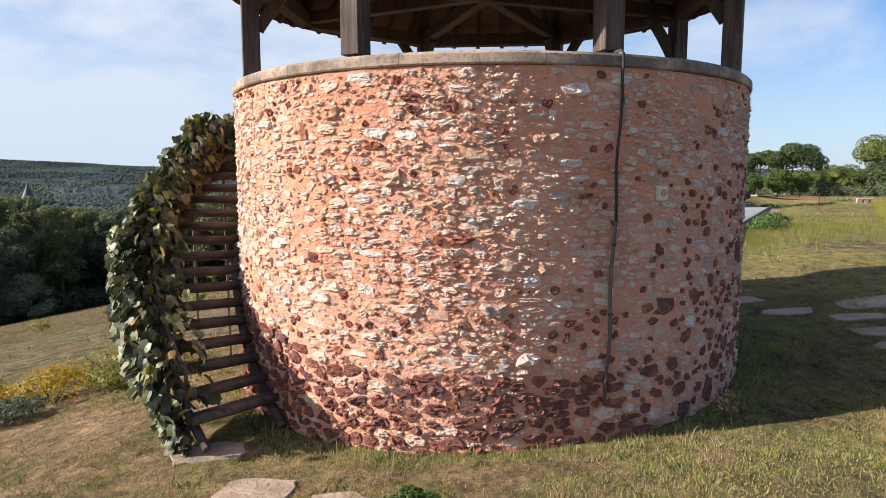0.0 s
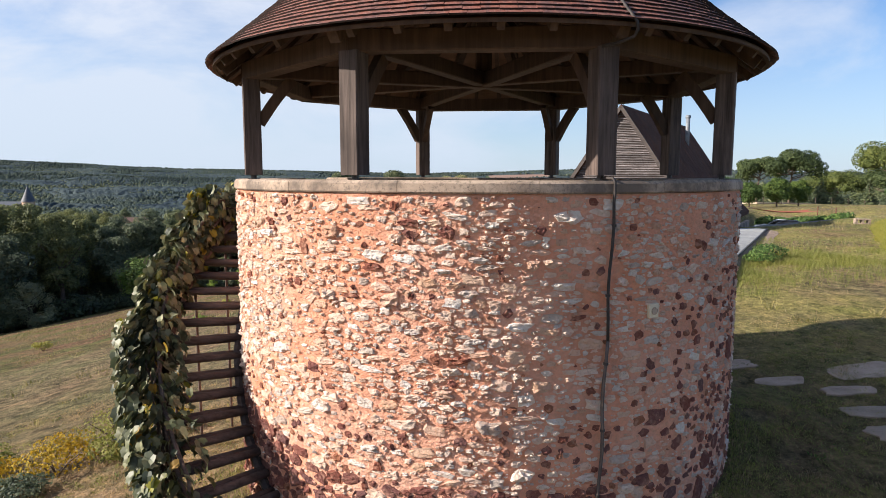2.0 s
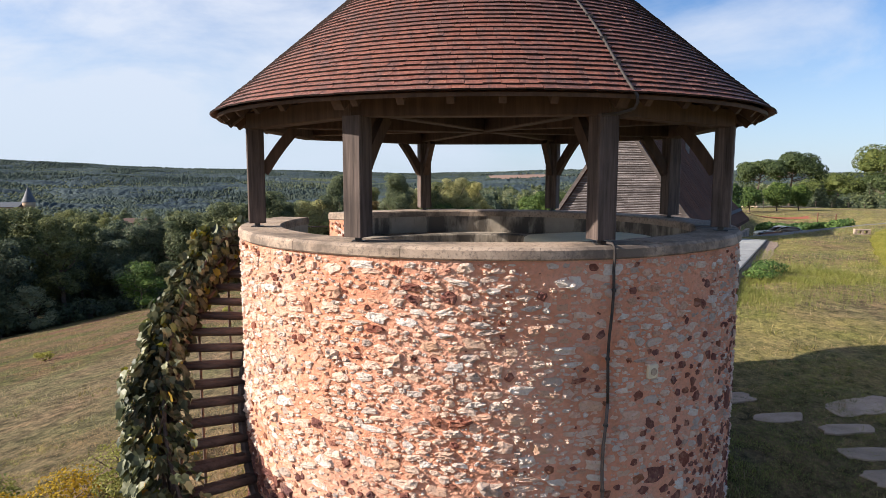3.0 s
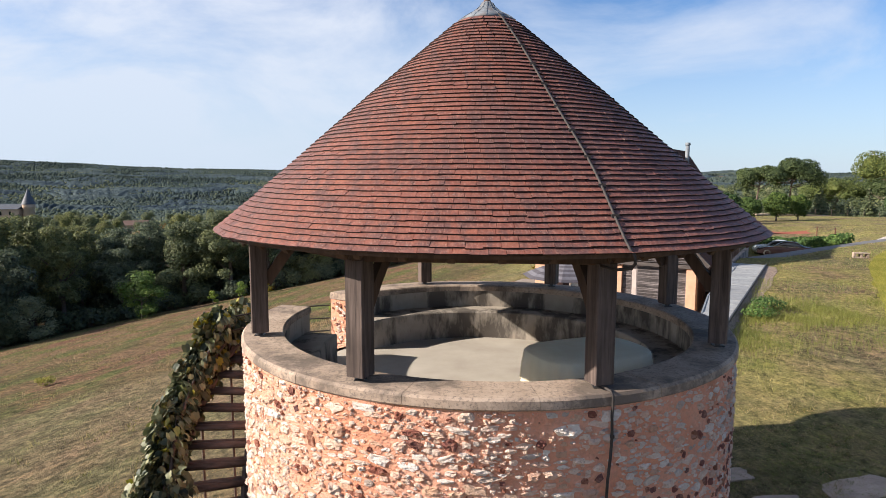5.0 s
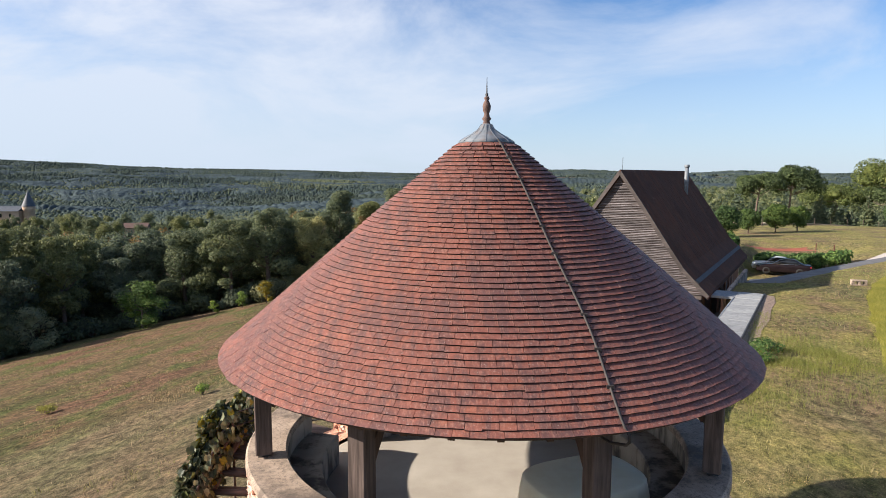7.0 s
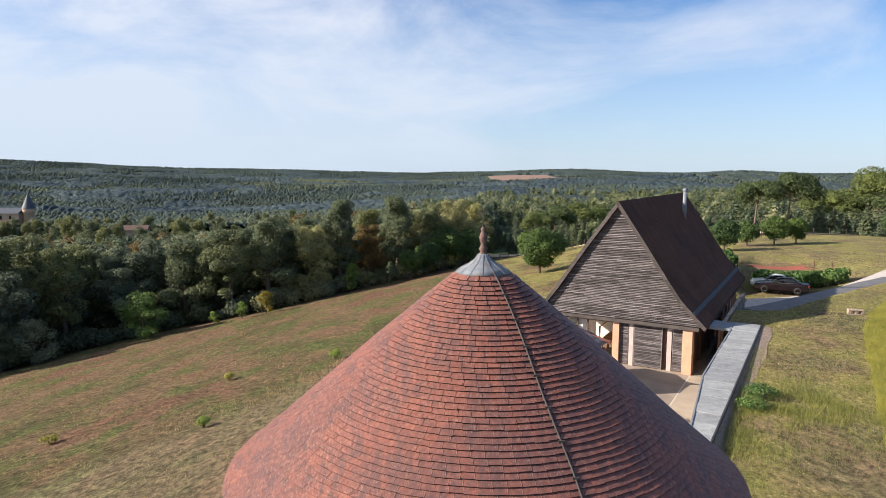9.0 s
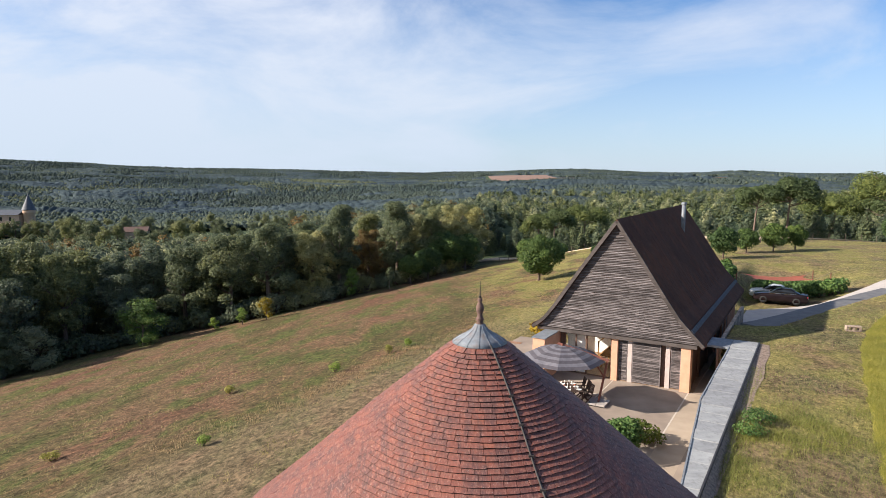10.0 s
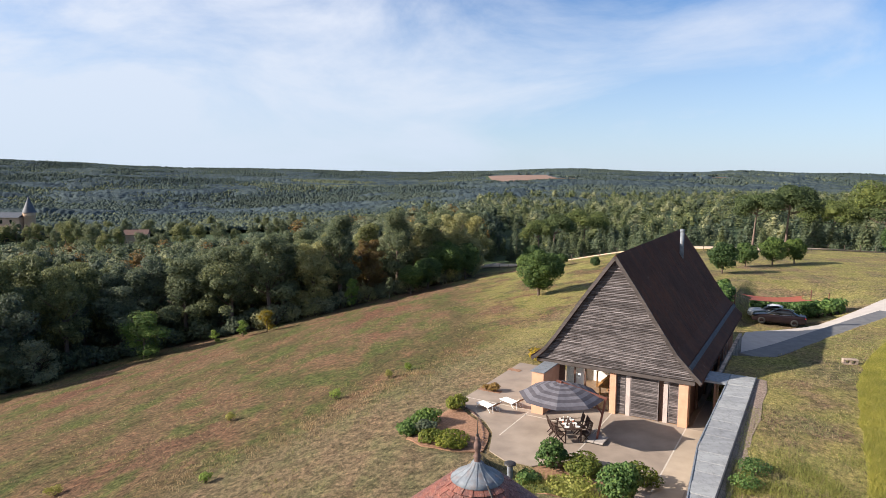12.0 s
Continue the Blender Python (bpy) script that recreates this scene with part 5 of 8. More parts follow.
def shutter(x0, x1, y, gap=0.0):
    """A slatted wooden shutter in its frame."""
    sh = part("shutter", Mesh().box(x0, x0 + 0.05, y, y + 0.06, 0.03, 2.42).box(x1 - 0.05, x1, y, y + 0.06, 0.03, 2.42).box(x0 + 0.05, x1 - 0.05, y + 0.04, y + 0.055, 0.03, 2.42), "slat", house, "grey slatted wooden shutter")
    z = 0.06
    while z < 2.38:
        part("slat", Mesh().box(x0 + 0.05, x1 - 0.05, y + 0.004, y + 0.036, z, z + 0.062), "slat", sh)
        z += 0.083


def facade():
    y = 0.30
    floor_ = part("house_floor", Mesh().box(0.9, 9.0, 0.25, 17.8, -0.25, 0.02), "room_floor", house)
    part("pier", Mesh().box(0.76, 1.48, -2.10, 1.2, -0.2, 2.42), "render", house, "apricot rendered pier with a zinc top", bevel=0.012)
    part("pier_cap", Mesh().box(0.70, 1.54, -2.16, 1.0, 2.42, 2.47), "zinc", house, "zinc flat cap")
    part("pillar", Mesh().box(4.58, 4.93, 0.12, 0.62, -0.2, 2.42), "render", house, "apricot rendered pillar", bevel=0.01)
    part("pillar", Mesh().box(8.31, 8.80, 0.05, 0.62, -0.2, 2.42), "render", house, bevel=0.01)
    for a, b in ((5.46, 5.70), (7.49, 7.73)):
        part("white_post", Mesh().box(a, b, 0.24, 0.45, -0.1, 2.42), "pale_post", house, "pale pinkish rendered post", bevel=0.008)
    shutter(4.95, 5.44, 0.28)
    shutter(5.72, 7.25, 0.20)
    shutter(7.75, 8.29, 0.28)
    # brown panels added in the dark openings, their darkness put into the colour
    part("dark_door", Mesh().box(1.50, 1.755, 0.36, 0.42, 0.0, 2.42), "frame_brown", house, "dark brown panel put in for the dark opening beside the pier")
    part("dark_door", Mesh().box(7.25, 7.49, 0.36, 0.42, 0.0, 2.42), "frame_brown", house, "dark brown panel put in for the dark gap between shutters")
    # glazed side with its frames
    for x in (1.76, 2.42, 3.05, 4.50):
        part("window_frame", Mesh().box(x, x + 0.08, 0.30, 0.40, 0.0, 2.42), "frame_brown", house, "brown window frame")
    part("window_frame", Mesh().box(1.76, 4.58, 0.30, 0.40, 2.30, 2.42), "frame_brown", house)
    part("window_frame", Mesh().box(1.76, 4.58, 0.30, 0.40, 0.0, 0.06), "frame_brown", house)
    for a, b in ((1.84, 2.42), (3.13, 4.50)):
        g = part("pane", Mesh().box(a, b, 0.345, 0.353, 0.06, 2.30), "glass", house, "clear window pane")
        g.visible_shadow = False
    # walls and ceiling within
    part("side_wall", Mesh().box(0.85, 1.05, 4.4, 17.8, -0.2, 2.75), "render", house, "apricot rendered side wall")
    part("back_wall", Mesh().box(0.85, 9.0, 17.6, 17.8, -0.2, 3.0), "render", house)
    part("house_ceiling", Mesh().box(0.3, 9.15, 0.5, 17.8, 2.55, 2.65), "white_paint", house)
    part("inner_wall", Mesh().box(4.6, 4.75, 0.62, 8.0, 0.0, 2.55), "white_paint", house)
    part("inner_wall", Mesh().box(1.85, 2.9, 0.62, 0.72, 0.02, 2.30), "white_paint", house)
    part("inner_wall", Mesh().box(1.05, 4.6, 5.2, 5.35, 0.02, 2.55), "white_paint", house)
    # right side: piers with dark doors between, set back under the eaves
    for i, yy in enumerate((0.62, 3.2, 6.2, 9.2, 12.2, 14.2, 16.0, 17.5)):
        part("side_pier", Mesh().box(8.55, 8.80, yy, yy + 0.35, -0.2, 2.75), "render" if i > 2 else "frame_brown", house, "apricot rendered pier", bevel=0.01)
        if i < 7:
            nxt = (3.2, 6.2, 9.2, 12.2, 14.2, 16.0, 17.5)[i]
            part("side_door", Mesh().box(8.62, 8.68, yy + 0.35, nxt, 0.0, 2.75), "frame_brown", house, "brown boarded side door")
    part("passage_post", Mesh().box(9.9, 10.02, 1.1, 1.22, -0.1, 2.45), "frame_brown", house)


facade()


def dining_inside():
    """What shows through the panes: a wooden table with chairs and plates."""
    at = HOUSE_AT @ Matrix.Translation((3.75, 2.9, 0.02))
    t = thing("dining_table", "honey-coloured wooden dining table inside the glazed room", "table", at)
    part("tabletop", Mesh().box(-0.38, 0.38, -0.9, 0.9, 0.72, 0.76), "honey_wood", t, bevel=0.006)
    for x in (-0.30, 0.30):
        for y in (-0.8, 0.8):
            part("leg", Mesh().beam((x, y, 0), (x, y, 0.72), 0.07, 0.07, (1, 0, 0)), "honey_wood", t)


dining_inside()


def inner_stair():
    """A light wooden stair that climbs along the room's back wall."""
    st = thing("staircase", "golden wooden open stair inside the glazed room", "stairs", HOUSE_AT @ Matrix.Translation((2.75, 4.0, 0.02)))
    for y in (0.0, 0.8):
        part("stringer", Mesh().beam((0, y, 0.10), (1.75, y, 1.75), 0.05, 0.20), "honey_wood", st)
    for i in range(9):
        part("tread", Mesh().box(0.02 + 0.19 * i, 0.27 + 0.19 * i, 0.03, 0.77, 0.16 + 0.18 * i, 0.20 + 0.18 * i), "honey_wood", st)
    part("newel", Mesh().beam((-0.06, 0.0, 0), (-0.06, 0.0, 1.05), 0.08, 0.08, (1, 0, 0)), "honey_wood", st)
    part("handrail", Mesh().beam((-0.06, 0.0, 1.03), (1.55, 0.0, 2.42), 0.05, 0.06), "honey_wood", st)


inner_stair()

# ---- walkway roof and its retaining wall, beside the house ----
walkway = thing("walkway_roof", "long grey slab roof of a sunken walkway with cross joints", "canopy", HOUSE_AT, kind="structure")
WALK_Z = 2.54


def walk_edge(l):
    """The slab's edge over the terrace: straight beside the house, drawing in towards the far end."""
    return 10.56 + 0.09 * max(0.0, -8.0 - l)


yy = -17.0
while yy < 2.7:
    ln = min(0.94, 2.8 - yy)
    a, b = yy + 0.009, yy + ln - 0.009
    part("roof_slab", Mesh().prism([(walk_edge(a), a), (11.78, a), (11.78, b), (walk_edge(b), b)], WALK_Z - 0.16, WALK_Z + rng.uniform(-0.012, 0.012)), "slab", walkway, bevel=0.008)
    yy += 0.94
for a, b in ((-17.0, -8.0), (-8.0, 0.98)):
    part("fascia", Mesh().prism([(walk_edge(a) - 0.06, a), (walk_edge(a) - 0.004, a), (walk_edge(b) - 0.004, b), (walk_edge(b) - 0.06, b)], WALK_Z - 0.22, WALK_Z + 0.02), "zinc", walkway)
# dark strip at the upper edge: the slab's shadow gap put into colour
part("fascia", Mesh().box(11.784, 11.84, -17.0, 2.8, WALK_Z - 0.22, WALK_Z + 0.03), "iron", walkway)
part("link_slab", Mesh().box(9.05, 10.54, 1.0, 2.8, WALK_Z - 0.14, WALK_Z - 0.01), "zinc", walkway, "zinc-covered link roof", bevel=0.006)
part("retaining_wall", Mesh().box(11.45, 11.70, -17.0, 2.8, -0.4, WALK_Z - 0.165), "concrete", walkway, "grey retaining wall")
part("retaining_wall", Mesh().box(9.75, 9.95, 2.8, 14.0, -0.4, WALK_Z - 0.25), "concrete", walkway)
part("walk_floor", Mesh().box(10.0, 11.45, -17.0, 12.0, -0.15, 0.015), "terrace", walkway)


def beside_walk(x, y):
    """Height of the gravel: level with the slab beside it, falling to the lawn farther out."""
    p = HOUSE_AT @ Vector((x, y, 0))
    return min(WALK_Z - 0.04, WALK_Z + (ground_z(p.x, p.y) + 0.02 - HOUSE_AT.translation.z - WALK_Z) * smoothstep(11.86, 12.05, x))


part("gravel_edge", Mesh().prism([(11.85, -17), (12.12, -17), (12.22, -9.5), (12.42, -8), (12.34, -5.5), (12.50, -3.4), (12.38, -1.0), (12.46, 1.0), (12.30, 2.8), (11.85, 2.8)], WALK_Z - 0.9, lambda x, y: beside_walk(x, y)), "gravel", walkway, "strip of gravel along the slab")

# ---- terrace, drive, roads ----
def sheet(name, outline, mat, lift, label, category, cuts=4, frame_m=None, level=None, skirt=0.2, kind="structure"):
    """A paved sheet over the ground, with an edge of its own thickness."""
    bm = bmesh.new()
    vs = [bm.verts.new((*((frame_m @ Vector((x, y, 0))).xy if frame_m else (x, y)), 0)) for x, y in outline]
    f = bm.faces.new(vs)
    if f.normal.z < 0 or f.calc_area() and sum(p.co.x * q.co.y - q.co.x * p.co.y for p, q in zip(vs, vs[1:] + vs[:1])) < 0:
        f.normal_flip()
    bmesh.ops.triangulate(bm, faces=bm.faces[:])
    for i in range(cuts):
        bmesh.ops.subdivide_edges(bm, edges=bm.edges[:], cuts=1, use_grid_fill=True)
    rim = [e for e in bm.edges if e.is_boundary]
    for v in bm.verts:
        v.co.z = (level if level is not None else ground_z(v.co.x, v.co.y)) + lift
    ext = bmesh.ops.extrude_edge_only(bm, edges=rim)
    for g in ext["geom"]:
        if isinstance(g, bmesh.types.BMVert):
            g.co.z -= skirt
    bmesh.ops.recalc_face_normals(bm, faces=bm.faces)
    me = bpy.data.meshes.new(name)
    bm.to_mesh(me)
    bm.free()
    me.materials.append(MAT[mat])
    return tagged(new(name, me), label, category, kind=kind)


TERRACE = [(-3.65, 6.4), (-3.65, -1.7), (-3.0, -3.1), (-2.2, -3.8), (-0.9, -4.6), (0.1, -5.7), (0.6, -6.9), (0.95, -7.8), (2.05, -8.4), (3.4, -8.3), (4.6, -7.1), (6.2, -6.6), (7.3, -6.9),
           (8.2, -8.0), (8.5, -13.0), (10.6, -13.0), (10.6, 0.9), (9.6, 0.9), (9.6, 5.0), (0.9, 5.0), (0.9, 6.4)]
sheet("terrace", TERRACE, "terrace", 0.0, "sandy concrete terrace with pale joint lines", "terrace", 1, HOUSE_AT, FLOOR, 0.3)
for (x0, y0), (x1, y1) in (((8.77, -7.9), (8.77, 0.0)), ((4.74, -6.9), (4.74, 0.1)), ((0.6, -2.55), (4.74, -2.6)), ((0.6, -5.9), (0.6, -2.1)), ((-3.6, -1.8), (0.75, -1.8))):
    d = Vector((x1 - x0, y1 - y0)).normalized()
    nn = Vector((-d.y, d.x)) * 0.035
    m = Mesh().prism([(x0 + nn.x, y0 + nn.y), (x0 - nn.x, y0 - nn.y), (x1 - nn.x, y1 - nn.y), (x1 + nn.x, y1 + nn.y)], -0.01, 0.005)
    tagged(part("joint_strip", m, "joint", at=HOUSE_AT), "pale joint strip in the terrace", "joint", kind="structure")

strip = Mesh().prism([(8.81, -12.9), (10.58, -12.9), (10.58, 0.05), (8.81, 0.05)], -0.01, 0.006)
tagged(part("terrace_strip", strip, "sandy", at=HOUSE_AT), "pale sandy concrete strip along the terrace", "terrace", kind="structure")
DRIVE = [(9.0, 9.4), (12.2, 9.4), (15.8, 18.7), (17.9, 24.1), (19.8, 28.9), (34.0, 44.3), (33.4, 49.0), (20.4, 38.2), (17.8, 33.9), (16.2, 31.3), (14.5, 29.0), (13.0, 27.6), (9.3, 24.0)]
sheet("drive", DRIVE, "limestone", 0.16, "pale concrete drive and parking pad", "drive", 6, HOUSE_AT)
# low wall that holds the lawn above the drive
hold = Mesh()
edge_line = [(11.2, 8.6), (11.9, 9.6), (13.1, 12.0), (14.4, 15.2), (15.9, 18.9), (17.0, 21.7), (18.1, 24.5), (19.0, 26.8), (19.9, 28.9)]
rows_ = []
for s, l in edge_line:
    p, q = HOUSE_AT @ Vector((s - 0.95, l + 0.5, 0)), HOUSE_AT @ Vector((s + 0.62, l - 0.25, 0))
    o = HOUSE_AT @ Vector((s + 1.3, l - 0.5, 0))
    top = ground_z(o.x, o.y) - 0.26
    rows_ += [(p.x, p.y, top - 2.6), (p.x, p.y, top), (q.x, q.y, top), (q.x, q.y, top - 2.6)]
hold.add(rows_, [(4 * i + j, 4 * i + 4 + j, 4 * i + 5 + j, 4 * i + 1 + j) for i in range(8) for j in range(3)] + [(0, 1, 2, 3), (35, 34, 33, 32)])
tagged(part("retaining_wall", hold, "kerb"), "low grey concrete wall between lawn and drive", "wall", kind="structure")
ROAD = [(-20, 186), (12, 174), (21.5, 151), (30.5, 132.5), (39, 116), (50, 102.5), (65, 110), (80, 116.5), (112, 126), (112, 131), (79, 121), (63.5, 115), (51, 108), (43, 119), (35, 135.5), (26, 153), (15.5, 181), (-20, 193)]
sheet("sand_road", ROAD, "sand_road", 0.30, "pale sandy track past the pines", "road", 5)

def track_fence():
    """Thin posts with two wires along the near side of the track."""
    fence = thing("fence", "thin wooden post and wire fence beside the sandy track", "fence")
    line = [Vector(p) for p in ((10.5, 166), (19.5, 146), (28.5, 128.5), (37, 112), (49, 98.5), (64, 106), (79, 112.5), (108, 121.5))]
    tops = []
    for p, q in zip(line, line[1:]):
        n_ = max(1, round((q - p).length / 4.2))
        for i in range(n_):
            x, y = p.lerp(q, i / n_)
            g = ground_z(x, y)
            part("post", Mesh().tube([(x, y, g - 0.2), (x, y, g + 1.15)], 0.05, 6), "log", fence)
            tops.append((x, y, g))
    for h in (0.55, 1.05):
        part("wire", Mesh().tube([(x, y, g + h) for x, y, g in tops], 0.012, 4), "iron", fence)


track_fence()

# ---- planting beds ----
BED = [(-3.45, -3.2), (-2.9, -3.6), (-2.2, -4.2), (-1.0, -4.9), (0.0, -5.9), (0.45, -7.0), (0.75, -8.1), (-0.5, -8.9), (-2.2, -9.1), (-3.5, -8.5), (-3.6, -6.0)]
sheet("planting_bed", BED, "mulch", 0.06, "curved planting bed of bark mulch", "flower bed", 3, HOUSE_AT)
for bx, by, bw, bl in ((-2.9, 0.0, 1.5, 0.45), (-3.3, 4.6, 0.9, 0.45)):
    sheet("planting_bed", [(bx - bw / 2, by - bl / 2), (bx + bw / 2, by - bl / 2), (bx + bw / 2, by + bl / 2), (bx - bw / 2, by + bl / 2)], "mulch", 0.02, "small planting slot in the terrace", "flower bed", 1, HOUSE_AT, FLOOR, 0.1)
FRONT_BED = [(3.6, -8.3), (4.7, -7.2), (6.2, -6.75), (7.2, -7.0), (8.1, -8.1), (8.3, -12.0), (6.0, -13.0), (3.4, -12.0)]
sheet("planting_bed", FRONT_BED, "mulch", 0.06, "planting bed of bark mulch on the bank", "flower bed", 4, HOUSE_AT)
ed = random.Random(14)
for i in range(34):
    t = i / 33
    x0 = -3.5 + 4.2 * t
    y0 = -3.2 - 1.9 * t - 3.2 * t ** 3 + 0.1
    s = ed.uniform(0.05, 0.10)
    p = HOUSE_AT @ Vector((x0, y0, 0.06))
    m = Mesh()
    m.lathe([(0.001, -s * 0.6), (s * 0.8, -s * 0.4), (s, 0), (s * 0.7, s * 0.45), (0.001, s * 0.6)], 7)
    m.v = [(x * ed.uniform(0.8, 1.2), y * ed.uniform(0.8, 1.2), z * 0.7) for x, y, z in m.v]
    tagged(part("edging_stone", m, "terracotta", None, "", False, Matrix.Translation(p) @ Matrix.Rotation(ed.uniform(0, 6), 4, "Z")), "rough pinkish stone edging the planting bed", "stone", "stones edging the bed")


# ---- things on the terrace ----
def parasol():
    base = HOUSE_AT @ Matrix.Translation((5.15, -4.0, 0))
    u = thing("cantilever_parasol", "open cantilever parasol with dark striped canvas on a red-brown mast", "parasol", base)
    part("base_plate", Mesh().box(-0.45, 0.45, -0.45, 0.45, 0.0, 0.05), "iron", u)
    for sx in (-0.24, 0.24):
        for sy in (-0.24, 0.24):
            part("base_slab", Mesh().box(sx - 0.23, sx + 0.23, sy - 0.23, sy + 0.23, 0.05, 0.14), "limestone", u, "pale concrete weight slab", bevel=0.012)
    part("mast", Mesh().beam((0, 0, 0.05), (0.46, -0.15, 2.44), 0.10, 0.10, (1, 0, 0), 0.01), "red_wood", u, "red-brown wooden mast")
    hub = Vector((-1.70, -0.72, 2.96))
    part("arm", Mesh().beam((0.52, -0.17, 2.36), (hub.x - 0.25, hub.y - 0.02, hub.z + 0.10), 0.07, 0.12, cham=0.008), "red_wood", u, "red-brown wooden arm")
    part("brace", Mesh().beam((0.26, -0.09, 1.5), (-0.35, -0.4, 2.60), 0.05, 0.07), "red_wood", u)
    R, drop, n = 2.14, 0.66, 8
    prof = [(0.0, 0.0), (0.25, -0.045), (0.5, -0.135), (0.75, -0.29), (1.0, -drop)]
    turn = 0.25
    for k in range(n):
        a0, a1 = turn + 2 * math.pi * k / n, turn + 2 * math.pi * (k + 1) / n
        strips = 10
        for dark in (0, 1):
            m = Mesh()
            for i in range(strips):
                if i % 2 != dark:
                    continue
                pts = []
                for t in (i / strips, (i + 1) / strips):
                    z = -drop * (0.25 * t + 0.75 * t * t) + 0.0
                    for a in (a0, (a0 + a1) / 2, a1):
                        rr = R * t * (1.0 if a != (a0 + a1) / 2 else math.cos(math.pi / n))
                        zz = z - (0.03 * t if a == (a0 + a1) / 2 else 0)
                        pts.append(hub + Vector((rr * math.cos(a), rr * math.sin(a), zz)))
                m.add(pts, [(0, 3, 4, 1), (1, 4, 5, 2)])
            c = part("canopy_stripe" if dark else "canopy", m, "canvas_dark" if dark else "canvas", u, "dark stripes" if dark else "grey canvas")
        q = [hub + Vector((R * t * math.cos(a0), R * t * math.sin(a0), -drop * (0.25 * t + 0.75 * t * t) - 0.02)) for t in (0.02, 0.3, 0.6, 0.85, 1.0)]
        part("rib", Mesh().tube(q, 0.012, 5), "red_wood", u)
    part("hub", Mesh().tube([hub + Vector((0, 0, -0.5)), hub + Vector((0, 0, 0.10))], 0.05, 10), "red_wood", u)


parasol()


def dining_chair():
    c = thing("garden_chair", "dark wooden folding garden chair with slatted back", "chair", group="chairs round the garden table")
    for x in (-0.22, 0.22):
        part("leg", Mesh().beam((x, -0.24, 0), (x, 0.20, 0.46), 0.03, 0.045), "teak", c)
        part("leg", Mesh().beam((x * 0.93, 0.26, 0), (x * 0.93, -0.18, 0.46), 0.03, 0.045), "teak", c)
        part("back_post", Mesh().beam((x, 0.20, 0.44), (x, 0.34, 1.02), 0.03, 0.045), "teak", c)
        part("arm_rest", Mesh().beam((x * 1.1, -0.22, 0.66), (x * 1.1, 0.27, 0.68), 0.05, 0.025), "teak", c)
    for i in range(6):
        part("seat_slat", Mesh().box(-0.21, 0.21, -0.22 + i * 0.075, -0.165 + i * 0.075, 0.445, 0.465), "teak", c)
    for i in range(7):
        x = -0.17 + i * 0.0567
        part("back_slat", Mesh().beam((x, 0.225, 0.55), (x, 0.325, 0.97), 0.03, 0.012), "teak", c)
    part("top_rail", Mesh().beam((-0.23, 0.335, 0.99), (0.23, 0.335, 0.99), 0.025, 0.07), "teak", c)
    return c


def garden_table():
    at = HOUSE_AT @ Matrix.Translation((3.78, -4.30, 0)) @ Matrix.Rotation(radians(38), 4, "Z")
    t = thing("garden_table", "dark wooden garden table laid with white plates", "table", at)
    for i in range(9):
        part("slat", Mesh().box(-0.45 + i * 0.1, -0.36 + i * 0.1, -0.78, 0.78, 0.72, 0.745), "teak", t)
    for x in (-0.40, 0.40):
        for y in (-0.7, 0.7):
            part("leg", Mesh().beam((x, y, 0), (x, y, 0.72), 0.06, 0.06, (1, 0, 0), 0.006), "teak", t)
        part("apron", Mesh().box(x - 0.012, x + 0.012, -0.7, 0.7, 0.64, 0.72), "teak", t)
    tr = random.Random(4)
    for i in range(3):
        for sx in (-1, 1):
            y = -0.50 + i * 0.46
            p = at @ Vector((sx * 0.28, y, 0.745))
            tagged(part("plate", Mesh().lathe([(0.001, 0.004), (0.09, 0.004), (0.135, 0.022), (0.13, 0.028), (0.088, 0.012), (0.001, 0.012)], 20), "china", at=Matrix.Translation(p)), "white china plate on the garden table", "plate", "plates on the garden table")
            q = at @ Vector((sx * 0.12, y + 0.14, 0.745))
            tagged(part("glass", Mesh().lathe([(0.03, 0), (0.035, 0.01), (0.006, 0.02), (0.006, 0.08), (0.036, 0.11), (0.034, 0.17), (0.03, 0.17), (0.03, 0.11), (0.001, 0.09)], 12), "china", at=Matrix.Translation(q)), "pale stemmed glass on the garden table", "glass", "glasses on the garden table")
            q = at @ Vector((sx * 0.28, y + 0.2, 0.745))
            tagged(part("napkin", Mesh().lathe([(0.05, 0), (0.055, 0.03), (0.02, 0.09), (0.001, 0.1)], 7), "red_cloth" if i == 1 else "china", at=Matrix.Translation(q)), "folded napkin on the garden table", "napkin", "napkins on the garden table")
    ch = dining_chair()
    spots = [(-0.66, -0.50, 92), (-0.70, 0.06, 88), (-0.66, 0.60, 84), (0.66, -0.50, -86), (0.72, 0.08, -94), (0.66, 0.60, -98)]
    for k, (x, y, a) in enumerate(spots):
        m = at @ Matrix.Translation((x, y, 0)) @ Matrix.Rotation(radians(a), 4, "Z")
        if k == 0:
            ch.matrix_basis = m
        else:
            copy_thing(ch, m)


garden_table()


